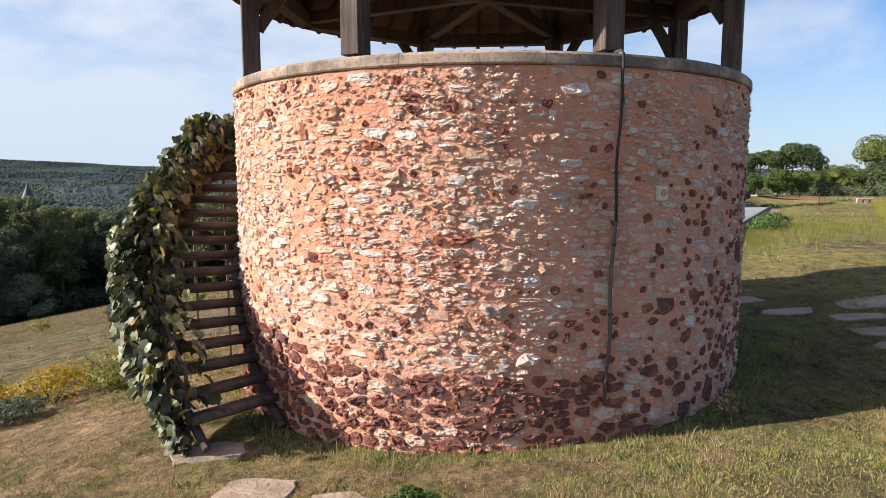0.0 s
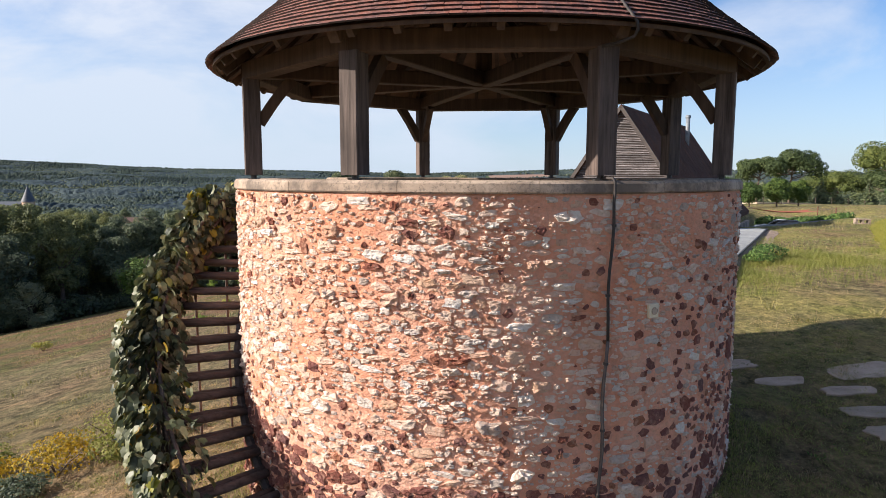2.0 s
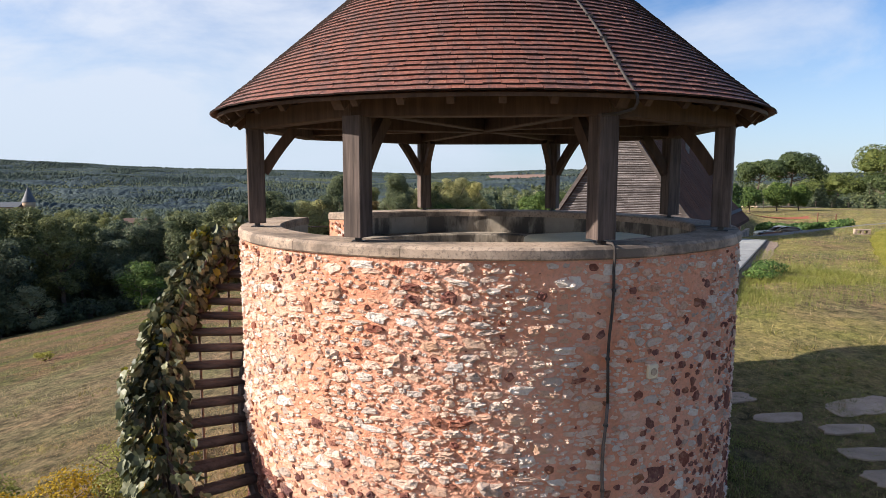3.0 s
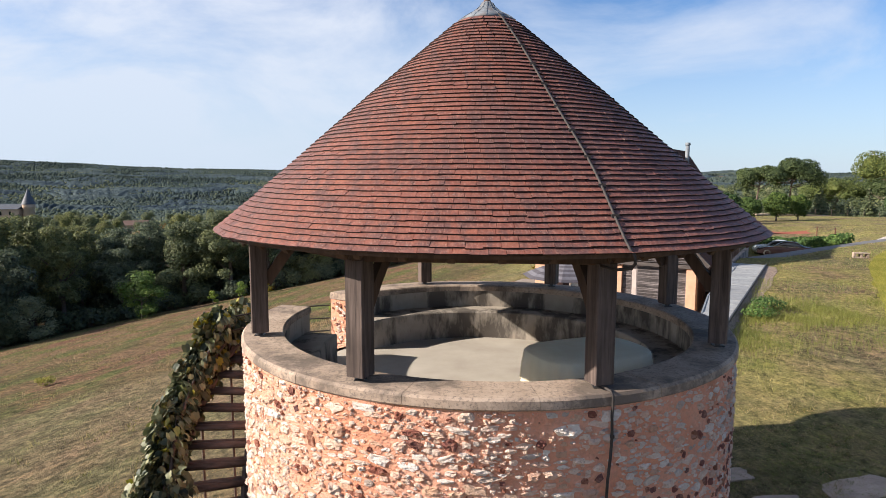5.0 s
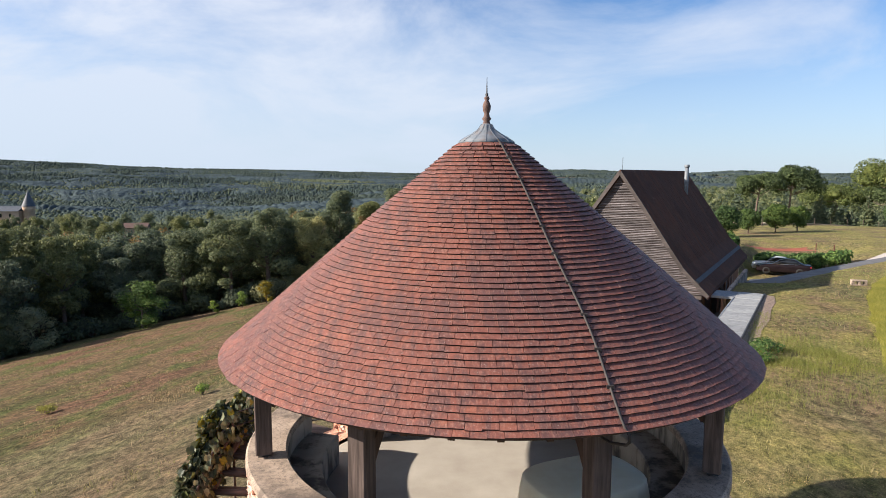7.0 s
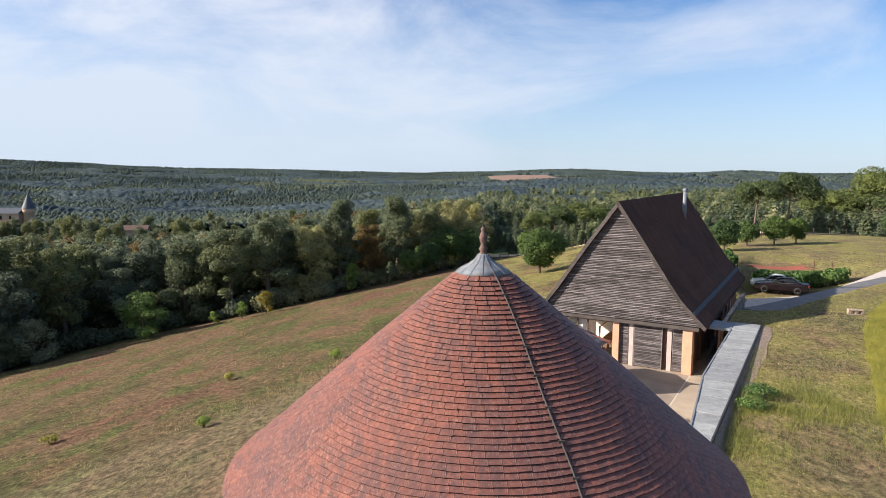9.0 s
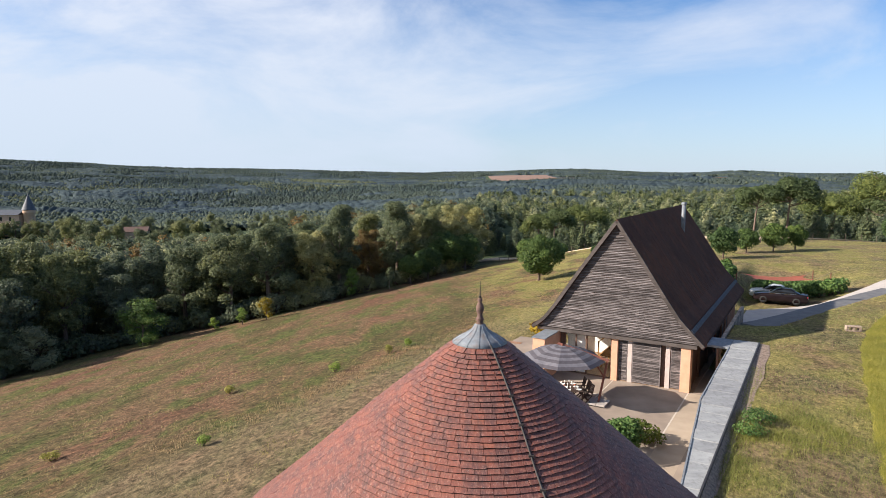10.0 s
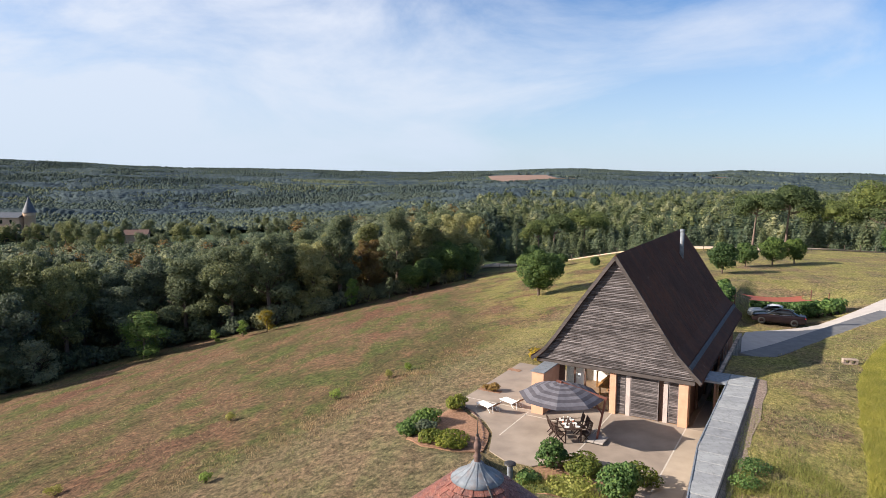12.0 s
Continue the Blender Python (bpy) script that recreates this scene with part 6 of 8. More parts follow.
def lounger(at, fabric, label):
    l = thing("sun_lounger", label, "sun lounger", at, "loungers on the terrace")
    for x in (-0.32, 0.32):
        part("side_rail", Mesh().tube([(x, -0.95, 0.30), (x, 0.25, 0.30)], 0.022, 8), "white_metal", l)
        part("back_rail", Mesh().tube([(x, 0.25, 0.30), (x, 0.98, 0.78)], 0.020, 8), "white_metal", l)
        part("leg", Mesh().tube([(x, -0.75, 0.30), (x, -0.95, 0.0)], 0.02, 8), "white_metal", l)
        part("leg", Mesh().tube([(x, 0.15, 0.30), (x, 0.45, 0.0)], 0.02, 8), "white_metal", l)
        part("prop", Mesh().tube([(x * 0.9, 0.65, 0.54), (x * 0.9, 0.72, 0.02)], 0.014, 6), "white_metal", l)
    m = Mesh()
    path = [(-0.95, 0.30), (-0.6, 0.285), (-0.2, 0.28), (0.25, 0.31), (0.6, 0.53), (0.98, 0.79)]
    pts = [(x, y, z + dz) for dz in (0.0, 0.03) for y, z in path for x in (-0.30, 0.30)]
    k = len(path) * 2
    fs = [(2 * i, 2 * i + 2, 2 * i + 3, 2 * i + 1) for i in range(5)] + [(k + 2 * i, k + 2 * i + 1, k + 2 * i + 3, k + 2 * i + 2) for i in range(5)]
    fs += [(2 * i, k + 2 * i, k + 2 * i + 2, 2 * i + 2) for i in range(5)] + [(2 * i + 1, 2 * i + 3, k + 2 * i + 3, k + 2 * i + 1) for i in range(5)] + [(0, 1, k + 1, k), (10, k + 10, k + 11, 11)]
    part("sling", m.add(pts, fs), fabric, l, "stretched fabric sling")
    # panel added behind the sling: the back's shaded rear put into brown colour
    part("back_panel", Mesh().add([(x, y + 0.012, z - 0.018 - dz) for dz in (0.0, 0.015) for y, z in ((0.27, 0.31), (0.98, 0.79)) for x in (-0.29, 0.29)], [(0, 1, 3, 2), (4, 6, 7, 5), (0, 4, 5, 1), (1, 5, 7, 3), (3, 7, 6, 2), (2, 6, 4, 0)]), "brown_sling", l, "brown panel for the raised back's shaded rear")
    part("foot_bar", Mesh().tube([(-0.32, -0.95, 0.30), (0.32, -0.95, 0.30)], 0.02, 8), "white_metal", l)


lounger(HOUSE_AT @ Matrix.Translation((-1.45, -3.0, 0)) @ Matrix.Rotation(radians(-112), 4, "Z") @ Matrix.Scale(0.86, 4), "sling", "white sun lounger with raised back on the terrace")
lounger(HOUSE_AT @ Matrix.Translation((-0.55, -1.75, 0)) @ Matrix.Rotation(radians(-112), 4, "Z") @ Matrix.Scale(0.86, 4), "sling", "white sun lounger with raised back beside another")


def vent_pipe():
    p = HOUSE_AT @ Vector((3.35, -10.6, 0))
    z = ground_z(p.x, p.y)
    v = thing("vent_pipe", "grey metal vent pipe with a dark cowl on the bank", "vent", Matrix.Translation((p.x, p.y, z - 0.05)))
    part("pipe", Mesh().tube([(0, 0, 0), (0, 0, 1.15)], 0.13, 14), "zinc", v)
    part("cowl", Mesh().tube([(0, 0, 1.12), (0, 0, 1.17), (0, 0, 1.21)], [0.27, 0.25, 0.16], 16), "iron", v, "dark cowl")


vent_pipe()


# ---- parking: cars, shade sail, hedge ----
def car(at, paint, label, length=4.75):
    """A saloon from sections along its length: body, glass, wheels, lamps."""
    c = thing("car", label, "car", at, "cars under the shade sail")
    k = length / 4.75

    def shell(secs, name, mat, lab=""):
        m = Mesh()
        pts, n = [], len(secs[0][1])
        for x, ring in secs:
            pts += [(x * k, y, z) for y, z in ring]
        fs = [(i * n + j, i * n + (j + 1) % n, (i + 1) * n + (j + 1) % n, (i + 1) * n + j) for i in range(len(secs) - 1) for j in range(n)]
        fs += [tuple(range(n))[::-1], tuple(range((len(secs) - 1) * n, len(secs) * n))]
        return part(name, m.add(pts, fs), mat, c, lab, True)

    def ring(w, lo, mid, hi):
        return [(-w * 0.94, lo), (w * 0.94, lo), (w, lo + 0.12), (w, mid), (w * 0.95, hi - 0.02), (w * 0.80, hi), (-w * 0.80, hi), (-w * 0.95, hi - 0.02), (-w, mid), (-w, lo + 0.12)]

    body = shell([(-2.37, ring(0.70, 0.42, 0.60, 0.70)), (-2.25, ring(0.82, 0.26, 0.66, 0.80)), (-1.6, ring(0.90, 0.22, 0.74, 0.90)), (-0.9, ring(0.91, 0.22, 0.78, 0.97)), (0.9, ring(0.91, 0.22, 0.80, 0.99)), (1.7, ring(0.90, 0.24, 0.80, 1.02)), (2.25, ring(0.84, 0.30, 0.78, 0.99)), (2.38, ring(0.74, 0.40, 0.72, 0.90))], "body", paint)

    def cab(w, lo, hi):
        return [(-w, lo), (w, lo), (w * 0.86, hi - 0.06), (w * 0.74, hi), (-w * 0.74, hi), (-w * 0.86, hi - 0.06)]

    shell([(-1.0, cab(0.80, 0.94, 0.98)), (-0.30, cab(0.83, 0.96, 1.36)), (0.15, cab(0.84, 0.97, 1.43)), (0.85, cab(0.83, 0.97, 1.41)), (1.75, cab(0.78, 1.0, 1.05))], "cabin_glass", "dark_glass", "dark car windows")
    shell([(-0.42, cab(0.70, 1.30, 1.335)), (0.1, cab(0.72, 1.38, 1.45)), (0.85, cab(0.71, 1.37, 1.43)), (1.25, cab(0.66, 1.25, 1.285))], "car_roof", paint)
    part("window_line", Mesh().tube([(-0.95 * k, -0.84, 0.985), (0.2 * k, -0.86, 1.0), (1.35 * k, -0.82, 1.03)], 0.014, 5).tube([(-0.95 * k, 0.84, 0.985), (0.2 * k, 0.86, 1.0), (1.35 * k, 0.82, 1.03)], 0.014, 5), "chrome", c, "chrome line under the windows")
    for x in (-1.42, 1.40):
        for sy in (-1, 1):
            w = part("wheel", Mesh().lathe([(0.20, -0.10), (0.31, -0.10), (0.335, -0.07), (0.335, 0.07), (0.31, 0.10), (0.20, 0.10)], 28), "rubber", c, "", True, Matrix.Translation((x * k, sy * 0.83, 0.335)) @ Matrix.Rotation(radians(90), 4, "X"))
            m = Mesh().lathe([(0.001, 0.0), (0.215, 0.0), (0.215, 0.02), (0.19, 0.03)], 28)
            for i in range(5):
                a = 2 * math.pi * i / 5
                m.beam((0.03 * math.cos(a), 0.03 * math.sin(a), 0.05), (0.20 * math.cos(a), 0.20 * math.sin(a), 0.05), 0.06, 0.05)
            part("rim", m, "alloy", w, "alloy rim", at=Matrix.Translation((0, 0, 0.055 * sy)) @ Matrix.Rotation(0 if sy > 0 else math.pi, 4, "X"))
    for sy in (-1, 1):
        part("headlight", Mesh().box(-2.33 * k, -2.18 * k, sy * 0.70 - 0.13, sy * 0.70 + 0.13, 0.60, 0.72), "chrome", c, "", bevel=0.03)
        part("tail_light", Mesh().box(2.24 * k, 2.36 * k, sy * 0.68 - 0.16, sy * 0.68 + 0.16, 0.76, 0.90), "lamp_red", c, "red tail light", bevel=0.03)
    part("number_plate", Mesh().box(2.36 * k, 2.39 * k, -0.26, 0.26, 0.55, 0.66), "white_paint", c)


car(Matrix.Translation((30.2, 56.5, ground_z(30.2, 56.5) + 0.16)) @ Matrix.Rotation(radians(-30), 4, "Z") @ Matrix.Scale(0.92, 4), "paint_black", "dark brown saloon car parked beside the hedge")
car(Matrix.Translation((30.7, 58.9, ground_z(30.7, 58.9) + 0.04)) @ Matrix.Rotation(radians(-30), 4, "Z") @ Matrix.Scale(0.92, 4), "paint_white", "pale car parked behind the dark saloon", 4.2)


def shade_sail():
    sl_ = thing("shade_sail", "rust-orange canvas shade sail stretched on posts over the cars", "shade sail")
    a, b, c, d = Vector((26.8, 55.2, 0.55)), Vector((33.2, 56.4, 0.25)), Vector((33.4, 58.4, 0.30)), Vector((27.4, 58.4, 0.50))
    n = 12
    pts = []
    for j in range(n + 1):
        for i in range(n + 1):
            u, v = i / n, j / n
            pin_u, pin_v = u + (0.5 - u) * 0.20 * 4 * v * (1 - v), v + (0.5 - v) * 0.20 * 4 * u * (1 - u)
            p = a.lerp(b, pin_u).lerp(d.lerp(c, pin_u), pin_v)
            p.z -= 0.45 * 4 * u * (1 - u) * 0.5 + 0.2 * 4 * v * (1 - v) * 0.5
            pts.append(p)
    top = [p + Vector((0, 0, 0.006)) for p in pts]
    m = Mesh()
    k = n + 1
    fs = [(j * k + i, j * k + i + 1, (j + 1) * k + i + 1, (j + 1) * k + i) for j in range(n) for i in range(n)]
    m.add(top, fs)
    m.add(pts, [f[::-1] for f in fs])
    part("canvas", m, "sail", sl_, "rust-orange canvas", True)
    for p, o in ((a, (-0.35, 1.9)), (b, (2.9, 2.6)), (c, (1.6, 1.6)), (d, (-0.4, 0.4))):
        q = Vector((p.x + o[0], p.y + o[1], 0))
        part("sail_post", Mesh().tube([(q.x, q.y, ground_z(q.x, q.y) - 0.2), (q.x, q.y, p.z + 0.2)], 0.045, 8), "red_wood", sl_, "rust-red post")
        part("guy", Mesh().tube([(q.x, q.y, p.z + 0.18), p], 0.012, 5), "iron", sl_)


shade_sail()


def stone_seat():
    """A small grey slab seat with two slots under it, on the lawn."""
    x, y = 23.55, 36.0
    s = thing("stone_seat", "small grey concrete block seat on the lawn", "seat", Matrix.Translation((x, y, ground_z(x, y) + 0.02)) @ Matrix.Rotation(radians(-12), 4, "Z") @ Matrix.Scale(0.78, 4))
    part("top_slab", Mesh().box(-0.50, 0.50, -0.22, 0.22, 0.30, 0.38), "concrete", s, bevel=0.012)
    for px in (-0.42, 0.0, 0.42):
        part("support", Mesh().box(px - 0.08, px + 0.08, -0.18, 0.18, 0.0, 0.30), "concrete", s, bevel=0.01)
    part("base_slab", Mesh().box(-0.48, 0.48, -0.20, 0.20, -0.02, 0.06), "concrete", s, bevel=0.01)


stone_seat()


# ---- stepping stones ----
def flag(x, y, w, d, turn, seed):
    fr = random.Random(seed)
    n = 19
    out = []
    for i in range(n):
        a = 2 * math.pi * i / n
        r = fr.uniform(0.84, 1.06) + 0.10 * math.sin(2 * a + seed) + 0.06 * math.sin(3 * a + 2 * seed)
        out.append((w / 2 * r * abs(math.cos(a)) ** 0.6 * (1 if math.cos(a) > 0 else -1), d / 2 * r * abs(math.sin(a)) ** 0.6 * (1 if math.sin(a) > 0 else -1)))
    z = ground_z(x, y)
    gx, gy = (ground_z(x + 0.3, y) - ground_z(x - 0.3, y)) / 0.6, (ground_z(x, y + 0.3) - ground_z(x, y - 0.3)) / 0.6
    nz = Vector((-gx, -gy, 1)).normalized()
    at = Matrix.Translation((x, y, z)) @ Vector((0, 0, 1)).rotation_difference(nz).to_matrix().to_4x4() @ Matrix.Rotation(radians(turn), 4, "Z")
    tagged(part("stepping_stone", Mesh().prism(out, -0.06, 0.016), "flag", at=at, bevel=0.008), "flat pinkish stepping stone set in the grass", "stepping stone", "stepping stones in the grass")


for k, (x, y, w, d, a) in enumerate(((-2.22, 5.85, 0.66, 0.50, 20), (-1.50, 4.85, 0.70, 0.66, -15), (-0.78, 4.50, 0.55, 0.40, 10),
                                     (4.95, 10.5, 0.75, 0.42, 5), (5.25, 9.62, 0.75, 0.40, -8), (5.95, 9.05, 0.75, 0.40, -5), (6.75, 9.85, 1.30, 0.75, 10), (5.75, 8.22, 0.80, 0.42, -6), (5.65, 7.55, 0.8, 0.42, 0), (4.6, 11.3, 0.6, 0.4, 0))):
    flag(x, y, w, d, a, 40 + k)

# ---- trees, shrubs, grass ----
def cards(m, lobes, count, size, gr, flat=0.35, shape=0, core=0.55):
    """Leaf clumps over the lobes of a crown: small bent sprays that face outward, with gaps between."""
    wts = [l[1][0] * l[1][1] + l[1][0] * l[1][2] for l in lobes]
    for _ in range(count):
        c, r = gr.choices(lobes, wts)[0]
        d = Vector((gr.gauss(0, 1), gr.gauss(0, 1), gr.gauss(0, 1))).normalized()
        if d.z < -0.35 and gr.random() < 0.6:
            d.z = -d.z
        k = gr.uniform(core, 1.0) ** 0.5
        p = Vector((c[0] + d.x * r[0] * k, c[1] + d.y * r[1] * k, c[2] + d.z * r[2] * k))
        nn = (d + Vector((gr.gauss(0, 0.55), gr.gauss(0, 0.55), gr.gauss(0, 0.55) + flat))).normalized()
        x = nn.cross(Vector((gr.gauss(0, 1), gr.gauss(0, 1), gr.gauss(0, 1)))).normalized()
        y = nn.cross(x)
        s = size * gr.uniform(0.6, 1.35)
        if shape == 0:
            a, b = s * gr.uniform(0.42, 0.6), s * gr.uniform(0.42, 0.6)
            m.add([p - x * a - nn * s * 0.10, p - y * b * 0.8, p + x * a * 0.9 - nn * s * 0.12, p + y * b, p + nn * s * 0.07], [(0, 1, 4), (1, 2, 4), (2, 3, 4), (3, 0, 4)])
        else:
            m.add([p - x * s * 0.5, p - y * s * 0.30 + nn * s * 0.12, p + x * s * 0.5, p + y * s * 0.30 + nn * s * 0.12], [(0, 1, 3), (1, 2, 3)])
    return m


def cores(m, lobes, k, gr):
    """Stands in for a crown's dense inner foliage: an uneven lump in each lobe, added to block light."""
    for c, rad in lobes:
        pts = [(c[0], c[1], c[2] - rad[2] * k)]
        for h, w in ((-0.5, 0.85), (0.35, 0.92)):
            t0 = gr.uniform(0, 6.28)
            pts += [(c[0] + math.cos(t0 + i * 1.0472) * rad[0] * k * w * gr.uniform(0.8, 1.1), c[1] + math.sin(t0 + i * 1.0472) * rad[1] * k * w * gr.uniform(0.8, 1.1), c[2] + rad[2] * k * h) for i in range(6)]
        pts.append((c[0], c[1], c[2] + rad[2] * k))
        m.add(pts, [(0, 1 + (i + 1) % 6, 1 + i) for i in range(6)] + [(1 + i, 1 + (i + 1) % 6, 7 + (i + 1) % 6, 7 + i) for i in range(6)] + [(7 + i, 7 + (i + 1) % 6, 13) for i in range(6)])
    return m


def limbs(m, base_r, height, fork, reach, count, gr, lean=0.0):
    """A tapered trunk with forking limbs."""
    top = Vector((lean * height + gr.gauss(0, 0.1), gr.gauss(0, 0.1), height * 0.82))
    m.tube([(0, 0, -0.3), (0, 0, height * 0.12), (top.x * 0.4, top.y * 0.4 + gr.gauss(0, 0.08), height * 0.45), top], [base_r * 1.35, base_r, base_r * 0.7, base_r * 0.15], 7)
    for i in range(count):
        a = 2 * math.pi * (i + gr.uniform(-0.3, 0.3)) / count
        h0 = height * gr.uniform(fork, 0.72)
        t = h0 / (height * 0.82)
        st = Vector((top.x * t, top.y * t, h0))
        en = st + Vector((math.cos(a) * reach * gr.uniform(0.5, 0.95), math.sin(a) * reach * gr.uniform(0.5, 0.95), height * gr.uniform(0.08, 0.26)))
        md = st.lerp(en, 0.5) + Vector((0, 0, -0.04 * height * gr.random()))
        m.tube([st, md, en], [base_r * 0.42, base_r * 0.25, base_r * 0.07], 5)
    return m


def broadleaf(name, seed, height, width, leaf, label, count=1500, size=0.55, low=0.22, group="", bark="bark"):
    gr = random.Random(seed)
    t = thing(name, label, "tree", group=group)
    part("trunk", limbs(Mesh(), 0.022 * height, height, 0.30, width * 0.42, 7, gr), bark, t, "", True)
    lobes = []
    for i in range(30):
        a, h = gr.uniform(0, 2 * math.pi), gr.uniform(low + 0.06, 0.93)
        wide = math.sin(math.pi * min(1, max(0.05, (h - low + 0.12) / (1.12 - low)))) ** 0.7
        rr = gr.uniform(0.10, 0.40) * width * wide
        r = width * gr.uniform(0.08, 0.19)
        lobes.append(((math.cos(a) * rr, math.sin(a) * rr, h * height), (r, r, r * gr.uniform(0.7, 0.95))))
    lobes.append(((0, 0, height * 0.62), (width * 0.26, width * 0.26, height * 0.28)))
    part("crown", cards(cores(Mesh(), lobes, 0.5, gr), lobes, int(count * 6), size * 0.47, gr, shape=1), leaf, t)
    return t


def ball_tree(name, seed, height, width, leaf, label, count, size, group=""):
    """A dense round crown on a short trunk."""
    gr = random.Random(seed)
    t = thing(name, label, "tree", group=group)
    part("trunk", limbs(Mesh(), 0.024 * height, height * 0.9, 0.25, width * 0.3, 6, gr), "pine_bark", t, "", True)
    r = width * 0.5
    mid = height - r * 0.92
    lobes = [((0, 0, mid), (r * 0.86, r * 0.86, r * 0.80))]
    for i in range(16):
        d = Vector((gr.gauss(0, 1), gr.gauss(0, 1), gr.gauss(0, 1) + 0.2)).normalized()
        k = r * gr.uniform(0.24, 0.36)
        lobes.append(((d.x * (r - k), d.y * (r - k), mid + d.z * (r - k) * 0.92), (k, k, k * 0.9)))
    part("crown", cards(cores(Mesh(), lobes, 0.7, gr), lobes, count, size, gr, shape=1), leaf, t)
    return t


def umbrella_pine(name, seed, height, width, label, group="", lean=0.0):
    gr = random.Random(seed)
    t = thing(name, label, "pine tree", group=group)
    m = limbs(Mesh(), 0.020 * height, height, 0.52, width * 0.44, 9, gr, lean)
    part("trunk", m, "pine_bark", t, "", True)
    lobes = []
    for i in range(17):
        a = gr.uniform(0, 2 * math.pi)
        rr = math.sqrt(gr.random()) * 0.42 * width
        h = height * (0.90 - 0.30 * (rr / (0.5 * width)) ** 2 * gr.uniform(0.5, 1.1) - 0.10 * gr.random())
        r = width * gr.uniform(0.13, 0.20)
        lobes.append(((lean * h + math.cos(a) * rr, math.sin(a) * rr, h), (r, r, r * 0.72)))
    part("crown", cards(cores(Mesh(), lobes, 0.6, gr), lobes, 10500, 0.40, gr, 0.5, 1), "needle", t)
    return t


def conifer(name, seed, height, width, label, group=""):
    gr = random.Random(seed)
    t = thing(name, label, "pine tree", group=group)
    part("trunk", Mesh().tube([(0, 0, -0.3), (0, 0, height * 0.5), (0, 0, height * 0.97)], [0.018 * height, 0.011 * height, 0.012], 6), "pine_bark", t)
    lobes = []
    k = 11
    for i in range(k):
        h = 0.14 + 0.82 * i / (k - 1)
        r = width * 0.5 * (1 - h) ** 0.75 + 0.12
        lobes.append(((gr.gauss(0, 0.1), gr.gauss(0, 0.1), h * height), (r, r, height * 0.055)))
    part("crown", cards(Mesh(), lobes, 1200, 0.46, gr, 0.2, 1, core=0.2), "needle_far", t)
    return t


def bush(name, seed, w, h, leaf, label, at, category="shrub", count=600, size=0.16, group="", shape=0):
    gr = random.Random(seed)
    b = thing(name, label, category, at, group)
    m = Mesh()
    for i in range(5):
        a = 2 * math.pi * i / 5
        m.tube([(0, 0, -0.05), (math.cos(a) * w * 0.12, math.sin(a) * w * 0.12, h * 0.35), (math.cos(a) * w * 0.28, math.sin(a) * w * 0.28, h * 0.75)], [0.03 * h + 0.005, 0.02 * h, 0.006], 5)
    part("stem", m, "bark", b)
    lobes = [((0, 0, h * 0.5), (w * 0.40, w * 0.40, h * 0.46))]
    for i in range(8):
        a = gr.uniform(0, 2 * math.pi)
        r = gr.uniform(0.18, 0.26)
        lobes.append(((math.cos(a) * w * gr.uniform(0.15, 0.32), math.sin(a) * w * gr.uniform(0.15, 0.32), h * gr.uniform(0.30, 0.78)), (w * r, w * r, h * r)))
    part("foliage", cards(Mesh(), lobes, count, size, gr, shape=shape), leaf, b)
    return b


def stand(x, y, turn=0.0, scale=1.0, sink=0.0):
    return Matrix.Translation((x, y, ground_z(x, y) - sink)) @ Matrix.Rotation(turn, 4, "Z") @ Matrix.Scale(scale, 4)


def put_copy(ob, m):
    """A copy at the pose m, its scale with it."""
    c = copy_thing(ob, m)
    c.matrix_basis = m
    return c


# shrubs on the bank and in the bed before the house
def on_house(s, l, lift=0.0, on_terrace=False):
    p = HOUSE_AT @ Vector((s, l, 0))
    return Matrix.Translation((p.x, p.y, (FLOOR if on_terrace else ground_z(p.x, p.y)) + lift))


bush("clipped_bush", 1, 1.5, 1.6, "shrub_green", "round clipped bright-green bush", on_house(4.25, -8.0), count=1500, size=0.13)
bush("golden_bush", 2, 2.2, 0.85, "shrub_yellow", "rounded golden-green bush in the bed", on_house(5.65, -7.9), count=1600, size=0.12)
bush("large_bush", 3, 2.1, 1.75, "shrub_green", "large bright-green garden bush beside the path", on_house(7.7, -9.6), count=2200, size=0.14)
bush("golden_bush", 4, 1.7, 1.0, "shrub_yellow", "rounded golden-green bush beside the path", on_house(8.35, -7.6), count=1000, size=0.12)
bush("low_bush", 5, 1.4, 0.9, "shrub_green", "low green bush on the bank", on_house(4.1, -10.3), count=800, size=0.13)
bush("golden_bush", 6, 2.3, 0.62, "shrub_yellow", "low spreading golden-green bush in the bed", on_house(-1.0, -8.0), count=1500, size=0.12)
bush("golden_bush", 7, 1.8, 0.6, "shrub_yellow", "low spreading golden-green bush in the bed", on_house(-2.1, -8.3), count=1000, size=0.12)
bush("bed_shrub", 8, 2.0, 0.95, "shrub_green", "green shrub at the edge of the bed", on_house(-3.5, -6.6), count=1200, size=0.14)
bush("bed_shrub", 9, 1.5, 0.9, "shrub_yellow", "yellow-green shrub at the edge of the bed", on_house(-3.1, -3.9), count=900, size=0.13)
bush("bed_shrub", 10, 1.5, 0.8, "shrub_green", "green shrub at the edge of the bed", on_house(-3.7, -8.0), count=800, size=0.14)
bush("dark_bush", 11, 1.3, 0.7, "leaf_dark", "dark low shrub at the edge of the bed", on_house(-2.9, -7.6), count=600, size=0.14)
bush("dry_bush", 12, 0.9, 0.55, "leaf_autumn", "brown dry shrub in a terrace slot", on_house(-2.6, 0.0, 0, True), count=500, size=0.10)
bush("dry_bush", 13, 0.6, 0.35, "leaf_autumn", "small brown plant in a terrace slot", on_house(-3.2, 0.0, 0, True), count=250, size=0.09)
